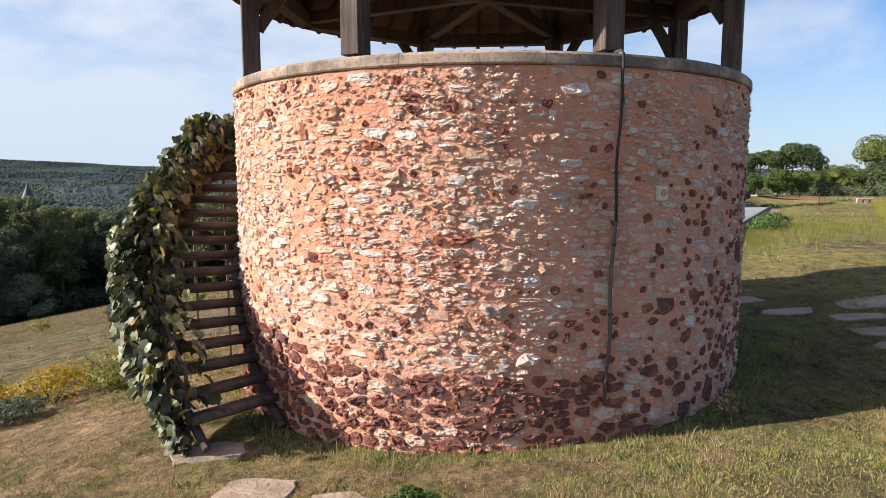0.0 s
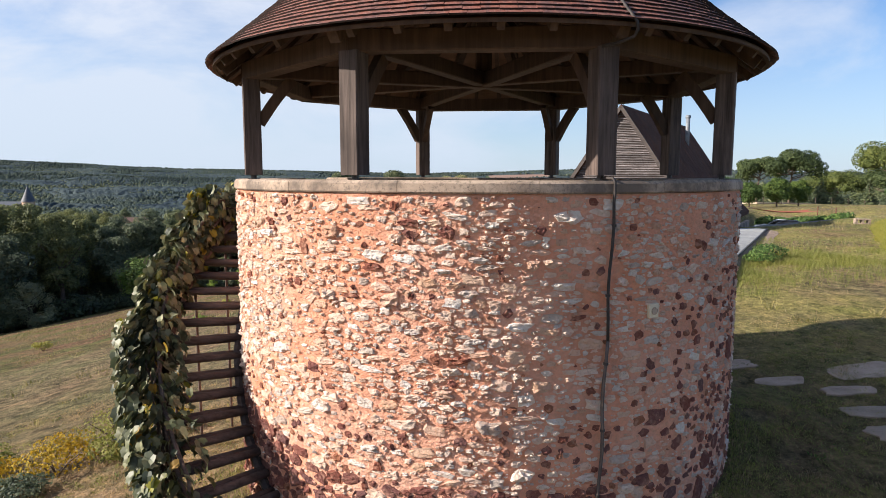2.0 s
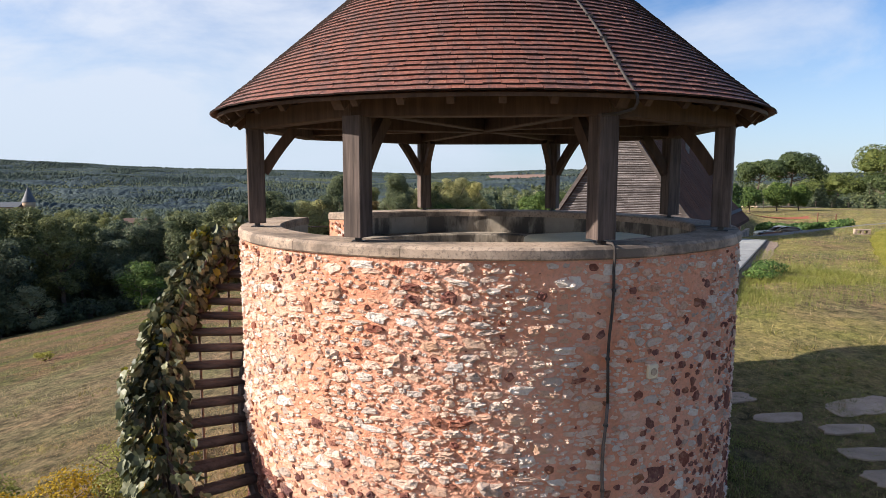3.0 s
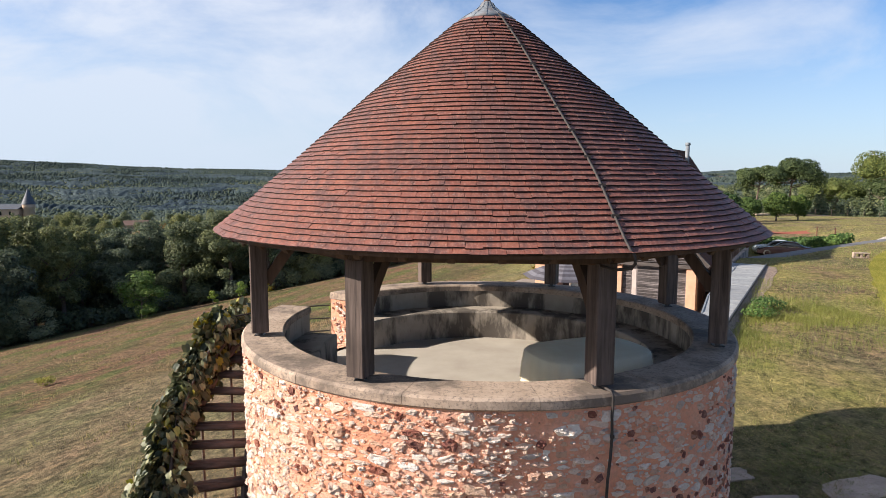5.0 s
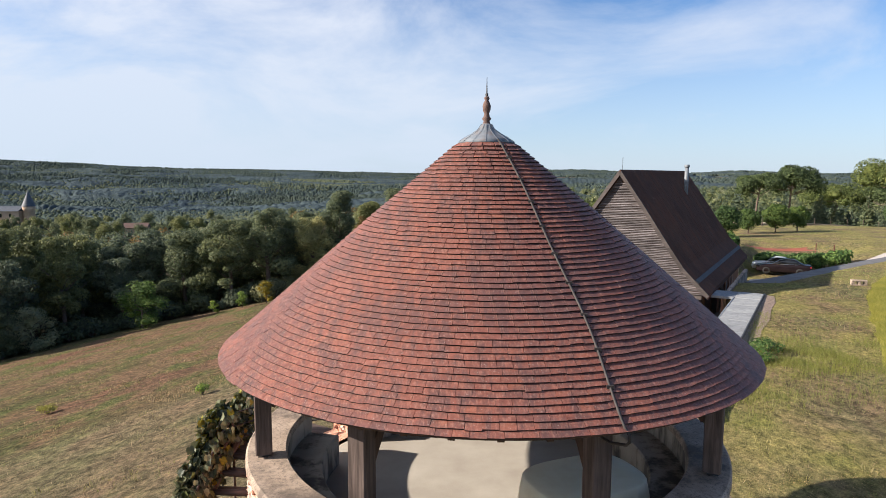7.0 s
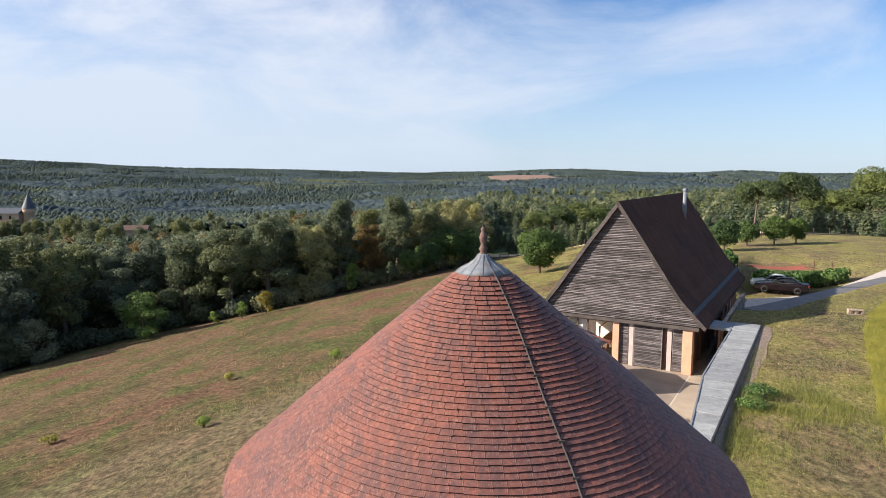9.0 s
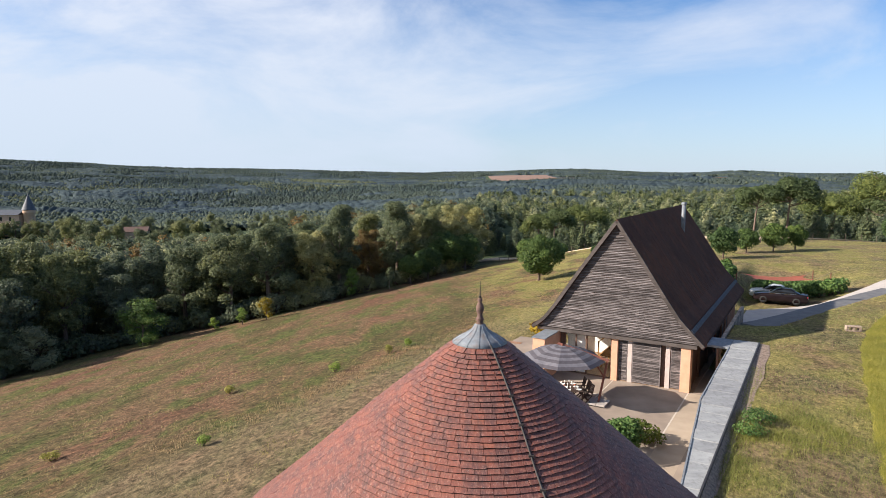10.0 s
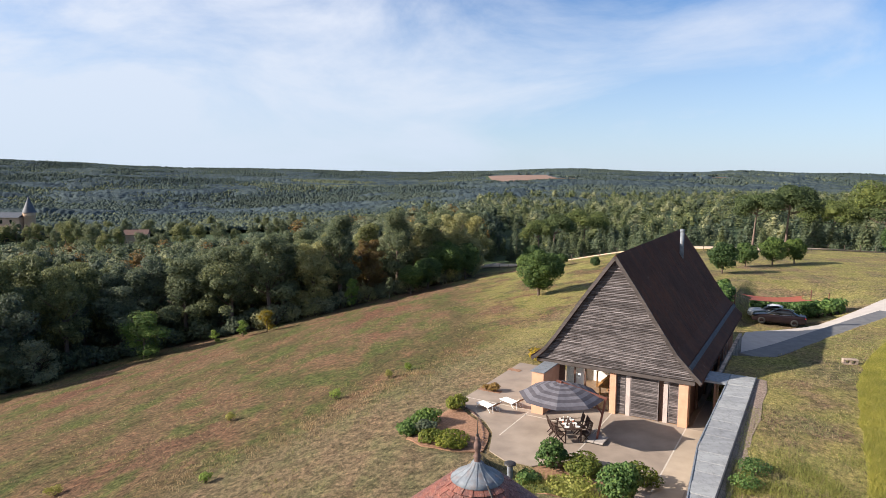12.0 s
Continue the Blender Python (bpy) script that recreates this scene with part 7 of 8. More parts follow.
bush("ochre_shrub", 14, 2.2, 0.9, "wild_yellow", "ochre-yellow shrub beside the house corner", on_house(-2.6, 7.6), count=900, size=0.14)
bush("lavender", 15, 2.6, 0.6, "turf", "feathery yellow-green planting on the bank", on_house(5.6, -10.0), "shrub", 1600, 0.16, shape=1)
bush("lavender", 16, 2.2, 0.6, "turf", "feathery yellow-green planting on the bank", on_house(6.7, -10.9), "shrub", 1400, 0.16, shape=1)
bush("lavender", 17, 2.0, 0.55, "turf", "feathery yellow-green planting on the bank", on_house(4.6, -11.0), "shrub", 1200, 0.16, shape=1)
bush("wall_bush", 18, 1.5, 0.62, "shrub_green", "loose low green bush beside the walkway slab", on_house(12.75, -9.2), count=900, size=0.08, shape=1)
bush("wall_bush", 19, 1.2, 0.55, "shrub_green", "loose low green bush beside the walkway slab", on_house(12.55, -10.4), count=800, size=0.08, shape=1)
for k in range(6):
    bush("hedge_bush", 30 + k, 2.6, 1.75, "shrub_green", "dense green hedge plant beside the parked cars", Matrix.Translation((30.6 + 1.12 * k, 60.6 - 0.42 * k, ground_z(30.6 + 1.12 * k, 60.6 - 0.42 * k) - 0.1)), "hedge", 900, 0.26, "hedge by the cars")
for k in range(3):
    bush("hedge_bush", 40 + k, 1.8, 2.0, "shrub_green", "dense green bush at the house's far corner", Matrix.Translation((25.6 + 0.5 * k, 57.0 + 1.5 * k, ground_z(25.6 + 0.5 * k, 57.0 + 1.5 * k) - 0.1)), "hedge", 700, 0.26, "hedge by the cars")

# weeds at the stair's foot
for k, (x, y, w, h, leaf) in enumerate(((-5.6, 8.9, 1.4, 0.45, "wild_yellow"), (-6.4, 8.4, 1.2, 0.42, "wild_yellow"), (-5.2, 10.0, 1.6, 0.6, "grass_tall"), (-4.7, 10.4, 1.2, 0.6, "wild_yellow"), (-7.1, 9.4, 1.2, 0.5, "grass_tall"), (-5.6, 8.0, 0.9, 0.28, "leaf_dark"), (-7.4, 8.6, 1.1, 0.4, "wild_yellow"), (-4.9, 9.2, 1.0, 0.35, "grass_tall"))):
    bush("weed_clump", 60 + k, w, h, leaf, "yellowing weeds in the rough grass", stand(x, y), "weeds", 1200, 0.055, "weeds beside the stair", 1)
bush("weed_clump", 70, 0.62, 0.13, "shrub_green", "low green weeds in the turf", stand(-0.25, 4.15), "weeds", 700, 0.05)
bush("weed_clump", 71, 0.34, 0.30, "straw", "dry weeds at the tower's foot", stand(2.75, 6.05), "weeds", 150, 0.028)

# single trees in the meadow
ball_tree("round_tree", 101, 6.7, 6.5, "needle_deep", "round-crowned stone pine standing alone in the meadow", 15000, 0.26).matrix_basis = stand(12.0, 78.8) @ Matrix.Diagonal((1.0, 1.0, 0.86, 1))
saplings = [(-42.2, 88.6, 6.6, 7.4, "leaf_bright"), (-53.3, 81.4, 6.2, 7.2, "leaf_mid"), (-55.5, 79.0, 6.4, 6.5, "leaf_oak"), (-29.5, 93, 2.6, 2.2, "leaf_bright"), (-26.2, 94, 3.4, 3.2, "wild_yellow"), (-33, 91, 2.0, 1.6, "leaf_bright"), (-15.5, 108, 5.5, 2.8, "leaf_bright"), (-9.0, 108, 4.0, 2.0, "leaf_oak"), (-18, 106, 2.6, 1.6, "leaf_oak")]
for k, (x, y, h, w, leaf) in enumerate(saplings):
    broadleaf("sapling", 110 + k, h, w, leaf, "young bushy tree at the meadow's edge", 900 if h > 4 else 300, 0.42 if h > 4 else 0.26, 0.05, "young trees at the meadow's edge").matrix_basis = stand(x, y)
row = ball_tree("small_tree", 130, 3.9, 3.9, "needle_deep", "small round pine beside the sandy track", 6000, 0.22, "small pines beside the track")
row.matrix_basis = stand(33.9, 77)
for x, y, s in ((39.5, 83, 0.85), (43.8, 84.5, 0.98), (47.6, 86.2, 0.90), (76.5, 108, 1.3), (16.5, 108, 0.55), (21.0, 112, 0.6), (14.0, 104, 0.4), (24, 100, 0.45)):
    put_copy(row, stand(x, y, x, s))

wide = ball_tree("edge_tree", 135, 8.6, 8.2, "needle_deep", "dense dark-green tree standing before the wood's edge", 7000, 0.36, "dense trees before the wood")
wide.matrix_basis = stand(0.6, 121.5)
for x, y, s in ((4.4, 123.0, 0.86), (-5.6, 112.0, 0.62), (-2.6, 115.0, 0.7), (22.5, 160.0, 0.62)):
    put_copy(wide, stand(x, y, x, s))

# tall umbrella pines behind the track
pines = [umbrella_pine("umbrella_pine", 150 + k, h, w, "tall umbrella pine with a bare trunk", "umbrella pines", ln) for k, (h, w, ln) in enumerate(((14.0, 14.0, 0.02), (12.8, 11.0, 0.08), (15.5, 17.0, -0.10)))]
for k, (x, y, s) in enumerate(((73.5, 137, 1.0), (65.0, 134, 0.95), (90.0, 126, 1.02))):
    pines[k].matrix_basis = stand(x, y, 0.3 * k, s)
for x, y, k, s, a in ((25.4, 168, 1, 0.92, 2.0), (33, 190, 0, 0.95, 1.0), (104, 150, 0, 1.0, 3.0), (97, 160, 2, 0.9, 1.9), (45, 205, 2, 0.9, 4.0), (118, 140, 1, 1.0, 0.9)):
    put_copy(pines[k], stand(x, y, a, s))

# the wood beyond the meadow: its edge tree by tree
woods = [broadleaf("forest_tree", 170, 16.5, 10.5, "leaf_oak", "tall dark-green oak at the wood's edge", 1900, 0.72, 0.16, "trees of the wood"),
         broadleaf("forest_tree", 171, 15.0, 9.0, "leaf_dark", "tall dark-green tree at the wood's edge", 1700, 0.70, 0.12, "trees of the wood"),
         broadleaf("forest_tree", 172, 17.5, 9.5, "leaf_oak", "tall dark-green oak at the wood's edge", 1900, 0.72, 0.20, "trees of the wood"),
         broadleaf("forest_tree", 173, 12.5, 9.0, "leaf_dark", "broad dark-green tree at the wood's edge", 1500, 0.66, 0.08, "trees of the wood"),
         broadleaf("forest_tree", 174, 14.0, 8.5, "leaf_autumn", "tree of the wood with rusty autumn leaves", 1300, 0.70, 0.2, "trees of the wood"),
         broadleaf("forest_tree", 175, 14.5, 9.5, "leaf_mid", "olive-green tree at the wood's edge, sunlight put into its colour", 1900, 0.68, 0.10, "trees of the wood")]
EDGE = ((-60, 84), (-48, 90), (-35.3, 97), (-29.6, 102), (-23.6, 106), (-15.9, 102), (-8, 110), (-4, 114), (2.2, 124), (3.0, 130), (3.3, 184), (9, 186))


def edge_r(az):
    for (a0, r0), (a1, r1) in zip(EDGE, EDGE[1:]):
        if a0 <= az <= a1:
            return r0 + (r1 - r0) * (az - a0) / (a1 - a0)
    return 999.0


fr = random.Random(77)
spots = []
tries = 0
while len(spots) < 240 and tries < 6000:
    tries += 1
    az = fr.uniform(-56, 2.8)
    r = edge_r(az) + 3 + 52 * fr.random() ** 1.4
    x, y = r * math.sin(radians(az)), r * math.cos(radians(az))
    if all((x - a) ** 2 + (y - b) ** 2 > 22 for a, b in spots):
        spots.append((x, y))
used = set()
for x, y in spots:
    # wood's sun and shade put into leaf kinds: pale right, dark left
    k = fr.choices(range(6), (2.5, 0.4, 2.5, 0.4, 1.3, 9) if x > -30 else (4, 8, 4, 7, 0.5, 0.8))[0]
    m = stand(x, y, fr.uniform(0, 6.28), fr.uniform(0.82, 1.06), 0.2) @ Matrix.Diagonal((1.08, 1.08, 1 - 0.10 * smoothstep(-9, -18, math.degrees(math.atan2(x, y))) + 0.17 * smoothstep(-20, -30, math.degrees(math.atan2(x, y))), 1))
    if k in used:
        put_copy(woods[k], m)
    else:
        woods[k].matrix_basis = m
        used.add(k)
for k in range(6):
    if k not in used:
        woods[k].matrix_basis = stand(-30 + 4 * k, 140, 0, 1)
# undergrowth along the edge
under = bush("edge_bush", 180, 4.6, 3.4, "leaf_dark", "dense dark undergrowth at the wood's edge", stand(-20, 113), "bush", 700, 0.42, "undergrowth at the wood's edge")
light_under = bush("edge_bush", 181, 4.6, 3.4, "leaf_mid", "olive undergrowth at the wood's edge, sunlight put into its colour", stand(-6, 113.5), "bush", 1000, 0.36, "undergrowth at the wood's edge", 1)
for i in range(70):
    az = -54 + 56.5 * (i + fr.random()) / 70
    r = edge_r(az) + fr.uniform(0.0, 4.0)
    # undergrowth likewise: paler leaves for its sunlit stretch, dark for the shaded
    put_copy(under if az < -16 else light_under, stand(r * math.sin(radians(az)), r * math.cos(radians(az)), fr.uniform(0, 6), fr.uniform(0.5, 1.15), 0.3))

# paler willows and single trees on the valley floor
willow = broadleaf("valley_tree", 185, 13.0, 13.0, "leaf_pale", "rounded pale-green tree on the valley floor", 1100, 0.85, 0.05, "trees on the valley floor")
dark_v = broadleaf("valley_tree", 186, 14.0, 12.0, "leaf_oak", "broad dark tree on the valley floor", 1100, 0.85, 0.05, "trees on the valley floor")
first = {0: True, 1: True}
for i in range(84):
    az = -37 + 36 * (i + fr.random()) / 84
    r = fr.uniform(240, 420)
    k = 0 if fr.random() < (0.75 if -31 < az < -20 else 0.25) else 1
    m = stand(r * math.sin(radians(az)), r * math.cos(radians(az)), fr.uniform(0, 6), fr.uniform(0.5, 0.85))
    if -36 < az < -31 and r > 330:
        m = stand(r * math.sin(radians(az + 5)), r * math.cos(radians(az + 5)), 1, 0.7)
    if first[k]:
        (willow, dark_v)[k].matrix_basis = m
        first[k] = False
    else:
        put_copy((willow, dark_v)[k], m)


def far_cottage(az, r, turn):
    """A low house with a reddish roof, far off among the valley's trees."""
    x, y = r * math.sin(radians(az)), r * math.cos(radians(az))
    h = thing("cottage", "distant low house with a reddish tiled roof", "house", Matrix.Translation((x, y, ground_z(x, y))) @ Matrix.Rotation(radians(turn), 4, "Z") @ Matrix.Scale(0.72, 4))
    part("wall", Mesh().box(-8, 8, -4, 4, -1, 6.4), "castle", h)
    part("roof", Mesh().add([(-8.6, -4.7, 6.3), (8.6, -4.7, 6.3), (8.6, 4.7, 6.3), (-8.6, 4.7, 6.3), (-8.6, 0, 9.3), (8.6, 0, 9.3)], [(0, 1, 5, 4), (2, 3, 4, 5), (3, 0, 4), (1, 2, 5), (0, 3, 2, 1)]), "terracotta", h, "reddish tiled roof")


far_cottage(-25.6, 345, 12)
for i in range(11):
    az, r = -36.5 + 0.7 * i, 380 + fr.uniform(-7, 5)
    x, y = r * math.sin(radians(az)), r * math.cos(radians(az))
    put_copy((willow, dark_v)[i % 3 != 0], stand(x, y, fr.uniform(0, 6), max(0.35, (-14.2 + fr.uniform(-1.5, 0.8) - ground_z(x, y)) / 13.5)))

# young pine plantation behind the track
young = [conifer("young_pine", 190 + k, h, w, "young pointed pine in a plantation", "plantation pines") for k, (h, w) in enumerate(((6.8, 4.0), (5.6, 3.8), (7.8, 4.2)))]
spots2 = []
tries = 0
while len(spots2) < 190 and tries < 6000:
    tries += 1
    az = fr.uniform(3.6, 44)
    r = (178 - 1.0 * (az - 8)) + 70 * fr.random() ** 1.2
    x, y = r * math.sin(radians(az)), r * math.cos(radians(az))
    if all((x - a) ** 2 + (y - b) ** 2 > 14 for a, b in spots2):
        spots2.append((x, y))
for i, (x, y) in enumerate(spots2):
    m = stand(x, y, fr.uniform(0, 6.28), fr.uniform(0.8, 1.2), 0.2)
    if i < 3:
        young[i].matrix_basis = m
    else:
        put_copy(young[i % 3], m)


def far_woods(name, az0, az1, r0, r1, count, h0, h1, kinds, n_cards, label, power=0.7):
    """Deep woods as one mass of small crowns, thinning out with distance."""
    wr = random.Random(len(name) + count)
    meshes = {k: Mesh() for k, _ in kinds}
    for i in range(count):
        az = wr.uniform(az0, az1)
        lo = max(r0, (edge_r(az) + 40) if az < 8 else 190)
        r = lo + (r1 - 55 * smoothstep(-6, -20, az) * (r1 < 310) - lo) * wr.random() ** power
        x, y = r * math.sin(radians(az)), r * math.cos(radians(az))
        if noise.noise(Vector((x / 130, y / 130, 20))) > 0.32 and r > 260:
            continue
        z = ground_z(x, y)
        k = wr.choices([k for k, _ in kinds], [w for _, w in kinds])[0]
        h = wr.uniform(h0, h1) * (1 - 0.22 * smoothstep(-9, -18, az))
        w = h * wr.uniform(0.55, 0.8)
        lobes = [((x + wr.gauss(0, w * 0.15), y + wr.gauss(0, w * 0.15), z + h * q), (w * e, w * e, h * 0.24)) for q, e in ((0.40, 0.50), (0.60, 0.48), (0.80, 0.32))]
        cards(cores(meshes[k], lobes, 0.6, wr), lobes, int(n_cards * 1.5), h * 0.072, wr, shape=1)
    for k, m in meshes.items():
        if m.v:
            tagged(part(name, m, k), label, "woods", kind="stuff")


far_woods("deep_wood", -50, 4, 130, 300, 900, 10, 15, (("leaf_oak", 6), ("leaf_dark", 3), ("leaf_mid", 3), ("leaf_autumn", 1.0)), 260, "deep mixed woods filling the valley")
far_woods("pine_wood", 3.2, 46, 196, 520, 1150, 6, 9.5, (("needle_far", 6), ("leaf_dark", 2), ("leaf_mid", 1.5)), 170, "wide plantation of young pines")


FIELDS = ((7.0, 1000, 100, 300), (20.6, 1080, 60, 160))


def in_field(x, y):
    return any(abs(x - r * math.sin(radians(a))) < w * 0.56 and -d * 0.56 - 45 < y - r * math.cos(radians(a)) < d * 0.56 + 12 for a, r, w, d in FIELDS)


def hill_canopy():
    """The tree cover of the far hills: rounded crowns side by side, of two sizes, sinking to scrub in clearings."""
    azs = [radians(-41 + 0.11 * i) for i in range(746)]
    rs = [396.0]
    while rs[-1] < 1900:
        rs.append(rs[-1] * 1.0046)
    v = []
    for r in rs:
        flat = 0.35 + 0.65 * smoothstep(400, 520, r)
        for a in azs:
            x, y = r * math.sin(a), r * math.cos(a)
            size = 5.6 + 2.0 * noise.noise(Vector((x / 90, y / 90, 5)))
            d = noise.voronoi(Vector((x / size, y / (size * 1.25), 2.0)))[0][0]
            grove = noise.noise(Vector((x / 105, y / 85, 40))) + 0.5 * noise.noise(Vector((x / 38, y / 34, 12)))
            tall = 2.0 + 1.8 * smoothstep(-0.30, 0.30, grove)
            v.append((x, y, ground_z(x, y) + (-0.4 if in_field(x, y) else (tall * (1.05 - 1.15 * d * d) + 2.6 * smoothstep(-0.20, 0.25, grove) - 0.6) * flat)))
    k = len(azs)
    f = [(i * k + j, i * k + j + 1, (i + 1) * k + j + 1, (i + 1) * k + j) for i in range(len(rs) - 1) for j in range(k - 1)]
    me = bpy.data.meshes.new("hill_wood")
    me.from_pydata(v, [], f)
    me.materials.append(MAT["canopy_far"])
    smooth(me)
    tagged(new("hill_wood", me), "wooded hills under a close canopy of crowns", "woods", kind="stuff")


hill_canopy()


def hill_crowns():
    """Single crowns over the far hills, thick in some places and thin in others."""
    wr = random.Random(31)
    meshes = {"crown_dark": Mesh(), "crown_mid": Mesh(), "crown_pale": Mesh()}
    done = 0
    while done < 84000:
        az = wr.uniform(-41, 41)
        r = 390 + 1335 * wr.random() ** 1.4
        x, y = r * math.sin(radians(az)), r * math.cos(radians(az))
        grove = noise.noise(Vector((x / 120, y / 95, 8))) + 0.5 * noise.noise(Vector((x / 45, y / 40, 18)))
        done += 1
        if grove < wr.uniform(-1.5, 0.05):
            continue
        h = wr.uniform(2.2, 3.6) * (1 + 0.5 * max(0.0, grove)) * (1 + 0.5 * smoothstep(900, 1600, r))
        w = h * wr.uniform(0.38, 0.58)
        if in_field(x, y):
            continue
        z = ground_z(x, y) + 1.6
        pts = []
        for zz, rr in ((0.15, 0.90), (0.62, 0.88)):
            t0 = wr.uniform(0, 6.28)
            pts += [(x + math.cos(t0 + k * 1.2566) * w * rr * wr.uniform(0.75, 1.2), y + math.sin(t0 + k * 1.2566) * w * rr * wr.uniform(0.75, 1.2), z + h * (zz + wr.uniform(-0.07, 0.07))) for k in range(5)]
        pts.append((x, y, z + h))
        # more dark blue crowns beyond 900 m: haze growing with distance, as colour
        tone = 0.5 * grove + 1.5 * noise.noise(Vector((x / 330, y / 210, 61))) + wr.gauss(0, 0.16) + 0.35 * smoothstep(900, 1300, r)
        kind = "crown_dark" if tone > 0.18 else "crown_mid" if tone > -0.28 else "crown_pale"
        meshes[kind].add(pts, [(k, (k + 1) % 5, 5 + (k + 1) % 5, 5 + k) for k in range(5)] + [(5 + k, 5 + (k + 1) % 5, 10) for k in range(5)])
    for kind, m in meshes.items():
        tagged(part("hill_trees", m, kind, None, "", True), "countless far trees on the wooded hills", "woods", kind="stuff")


hill_crowns()


# ---- the far manor with its round turret ----
def manor():
    az, r = radians(-32.75), 400
    x, y = r * math.sin(az), r * math.cos(az)
    z = ground_z(x, y)
    t0 = -2.6
    m = thing("manor", "distant manor house with a round turret and pointed slate roof", "manor", Matrix.Translation((x, y, 0)))
    part("turret", Mesh().lathe([(2.7, z - 2), (2.7, t0 - 10.2), (3.0, t0 - 10.0), (3.0, t0 - 8.0), (0.001, t0 - 8.0)], 28), "castle", m, "pale stone turret", True)
    part("turret_roof", Mesh().lathe([(3.5, t0 - 8.2), (3.0, t0 - 7.2), (1.5, t0 - 3.6), (0.25, t0 - 0.4), (0.001, t0 + 0.6)], 28), "slate", m, "pointed slate roof", True)
    part("wing", Mesh().box(-30, -3, -4, 5, z - 2, t0 - 10.5), "castle", m, "pale stone wing")
    part("wing_roof", Mesh().add([(-31, -5, t0 - 10.6), (-2.8, -5, t0 - 10.6), (-2.8, 6, t0 - 10.6), (-31, 6, t0 - 10.6), (-28, 0.5, t0 - 8.2), (-2.8, 0.5, t0 - 8.2)], [(0, 1, 5, 4), (2, 3, 4, 5), (3, 0, 4), (1, 2, 5), (0, 3, 2, 1)]), "slate", m, "dark slate roof")
    for i in range(5):
        part("window", Mesh().box(-28 + i * 5, -26.8 + i * 5, -4.06, -3.9, t0 - 13.8, t0 - 11.8), "dark_glass", m)


manor()


def far_field(az, r, w, d):
    x, y = r * math.sin(radians(az)), r * math.cos(radians(az))
    sheet("ploughed_field", [(x - w / 2, y - d / 2), (x + w / 2, y - d / 2), (x + w * 0.55, y + d / 2), (x - w * 0.42, y + d / 2)], "field_soil", 0.7, "bare reddish ploughed field on the far hill", "field", 5, None, None, 1.5)


for a, r, w, d in FIELDS:
    far_field(a, r, w, d)


# ---- grass ----
def blades(name, count, place, height, width, mat, label, seed, lean=0.35):
    """Upright narrow blades, each a bent strip."""
    gr = random.Random(seed)
    m = Mesh()
    for _ in range(count):
        spot = place(gr)
        if spot is None:
            continue
        x, y = spot
        z = ground_z(x, y) - 0.01
        h = height * gr.uniform(0.45, 1.25)
        a = gr.uniform(0, 2 * math.pi)
        far = max(1.0, math.hypot(x, y) / 24)
        w = width * gr.uniform(0.6, 1.3) * far
        dx, dy = math.cos(a) * w, math.sin(a) * w
        lx, ly = gr.gauss(0, lean) * h, gr.gauss(0, lean) * h
        m.add([(x - dx, y - dy, z), (x + dx, y + dy, z), (x + lx * 0.4 + dx * 0.7, y + ly * 0.4 + dy * 0.7, z + h * 0.6), (x + lx * 0.4 - dx * 0.7, y + ly * 0.4 - dy * 0.7, z + h * 0.6), (x + lx, y + ly, z + h)], [(0, 1, 2, 3), (3, 2, 4)])
    tagged(part(name, m, mat), label, "grass", kind="stuff")


def near_spot(gr):
    x, y = gr.uniform(-9, 10), 2.2 + 11.5 * gr.random() ** 1.2
    if (x - TC.x) ** 2 + (y - TC.y) ** 2 < R_OUT ** 2 + 0.1:
        return None
    if noise.noise(Vector((x * 0.9, y * 0.9, 11))) < -0.30 * gr.random():
        return None
    return x, y


def foot_spot(gr):
    a = gr.uniform(math.radians(-200), math.radians(30))
    r = R_OUT + 0.02 + abs(gr.gauss(0, 0.22))
    return TC.x + r * math.cos(a), TC.y + r * math.sin(a)


def field_spot(gr):
    az, r = radians(gr.uniform(-46, 42)), 13 + 75 * gr.random() ** 0.75
    x, y = r * math.sin(az), r * math.cos(az)
    s, l = house_plan(x, y)
    if -4 < s < 12 and -14 < l < 26 or (8 < s < 24 and 12 < l < 40) or r > edge_r(math.degrees(az)) - 4:
        return None
    if noise.noise(Vector((x * 0.25, y * 0.25, 31))) < 0.35 * (gr.random() - 0.45) or x > 4 and r < 34 and gr.random() < 0.45:
        return None
    return x, y


def crop_spot(gr):
    """Uncut grass above the lawn, behind an edge that runs along with the house."""
    l = gr.uniform(-13, 18)
    s = 16.45 + 0.0095 * max(0.0, l) ** 2 + 0.16 * noise.noise(Vector((l * 0.7, 0, 5))) + abs(gr.gauss(0, 1.7)) - 0.12 * gr.random()
    p = HOUSE_AT @ Vector((s, l, 0))
    return p.x, p.y


def upper_spot(gr):
    """The lawn on the upper side of the house."""
    p = HOUSE_AT @ Vector((gr.uniform(11.6, 30), gr.uniform(-16, 20), 0))
    if noise.noise(Vector((p.x * 0.22, p.y * 0.22, 3))) < -0.25 + 0.5 * gr.random() or math.hypot(p.x, p.y) < 14:
        return None
    s, l = house_plan(p.x, p.y)
    if l > 8 and s < 13.2 + 0.39 * (l - 9.5):
        return None
    return p.x, p.y


def turf_spot(gr):
    """The greener turf close round the tower's front and right side."""
    a = gr.uniform(math.radians(-150), math.radians(25))
    r = R_OUT + 0.05 + 3.4 * gr.random() ** 1.2
    x, y = TC.x + r * math.cos(a), TC.y + r * math.sin(a)
    if noise.noise(Vector((x * 1.3, y * 1.3, 17))) < -0.15 + 0.5 * (r - R_OUT) / 3.4 * gr.random() - 0.25 * smoothstep(-1, 2, x):
        return None
    return x, y


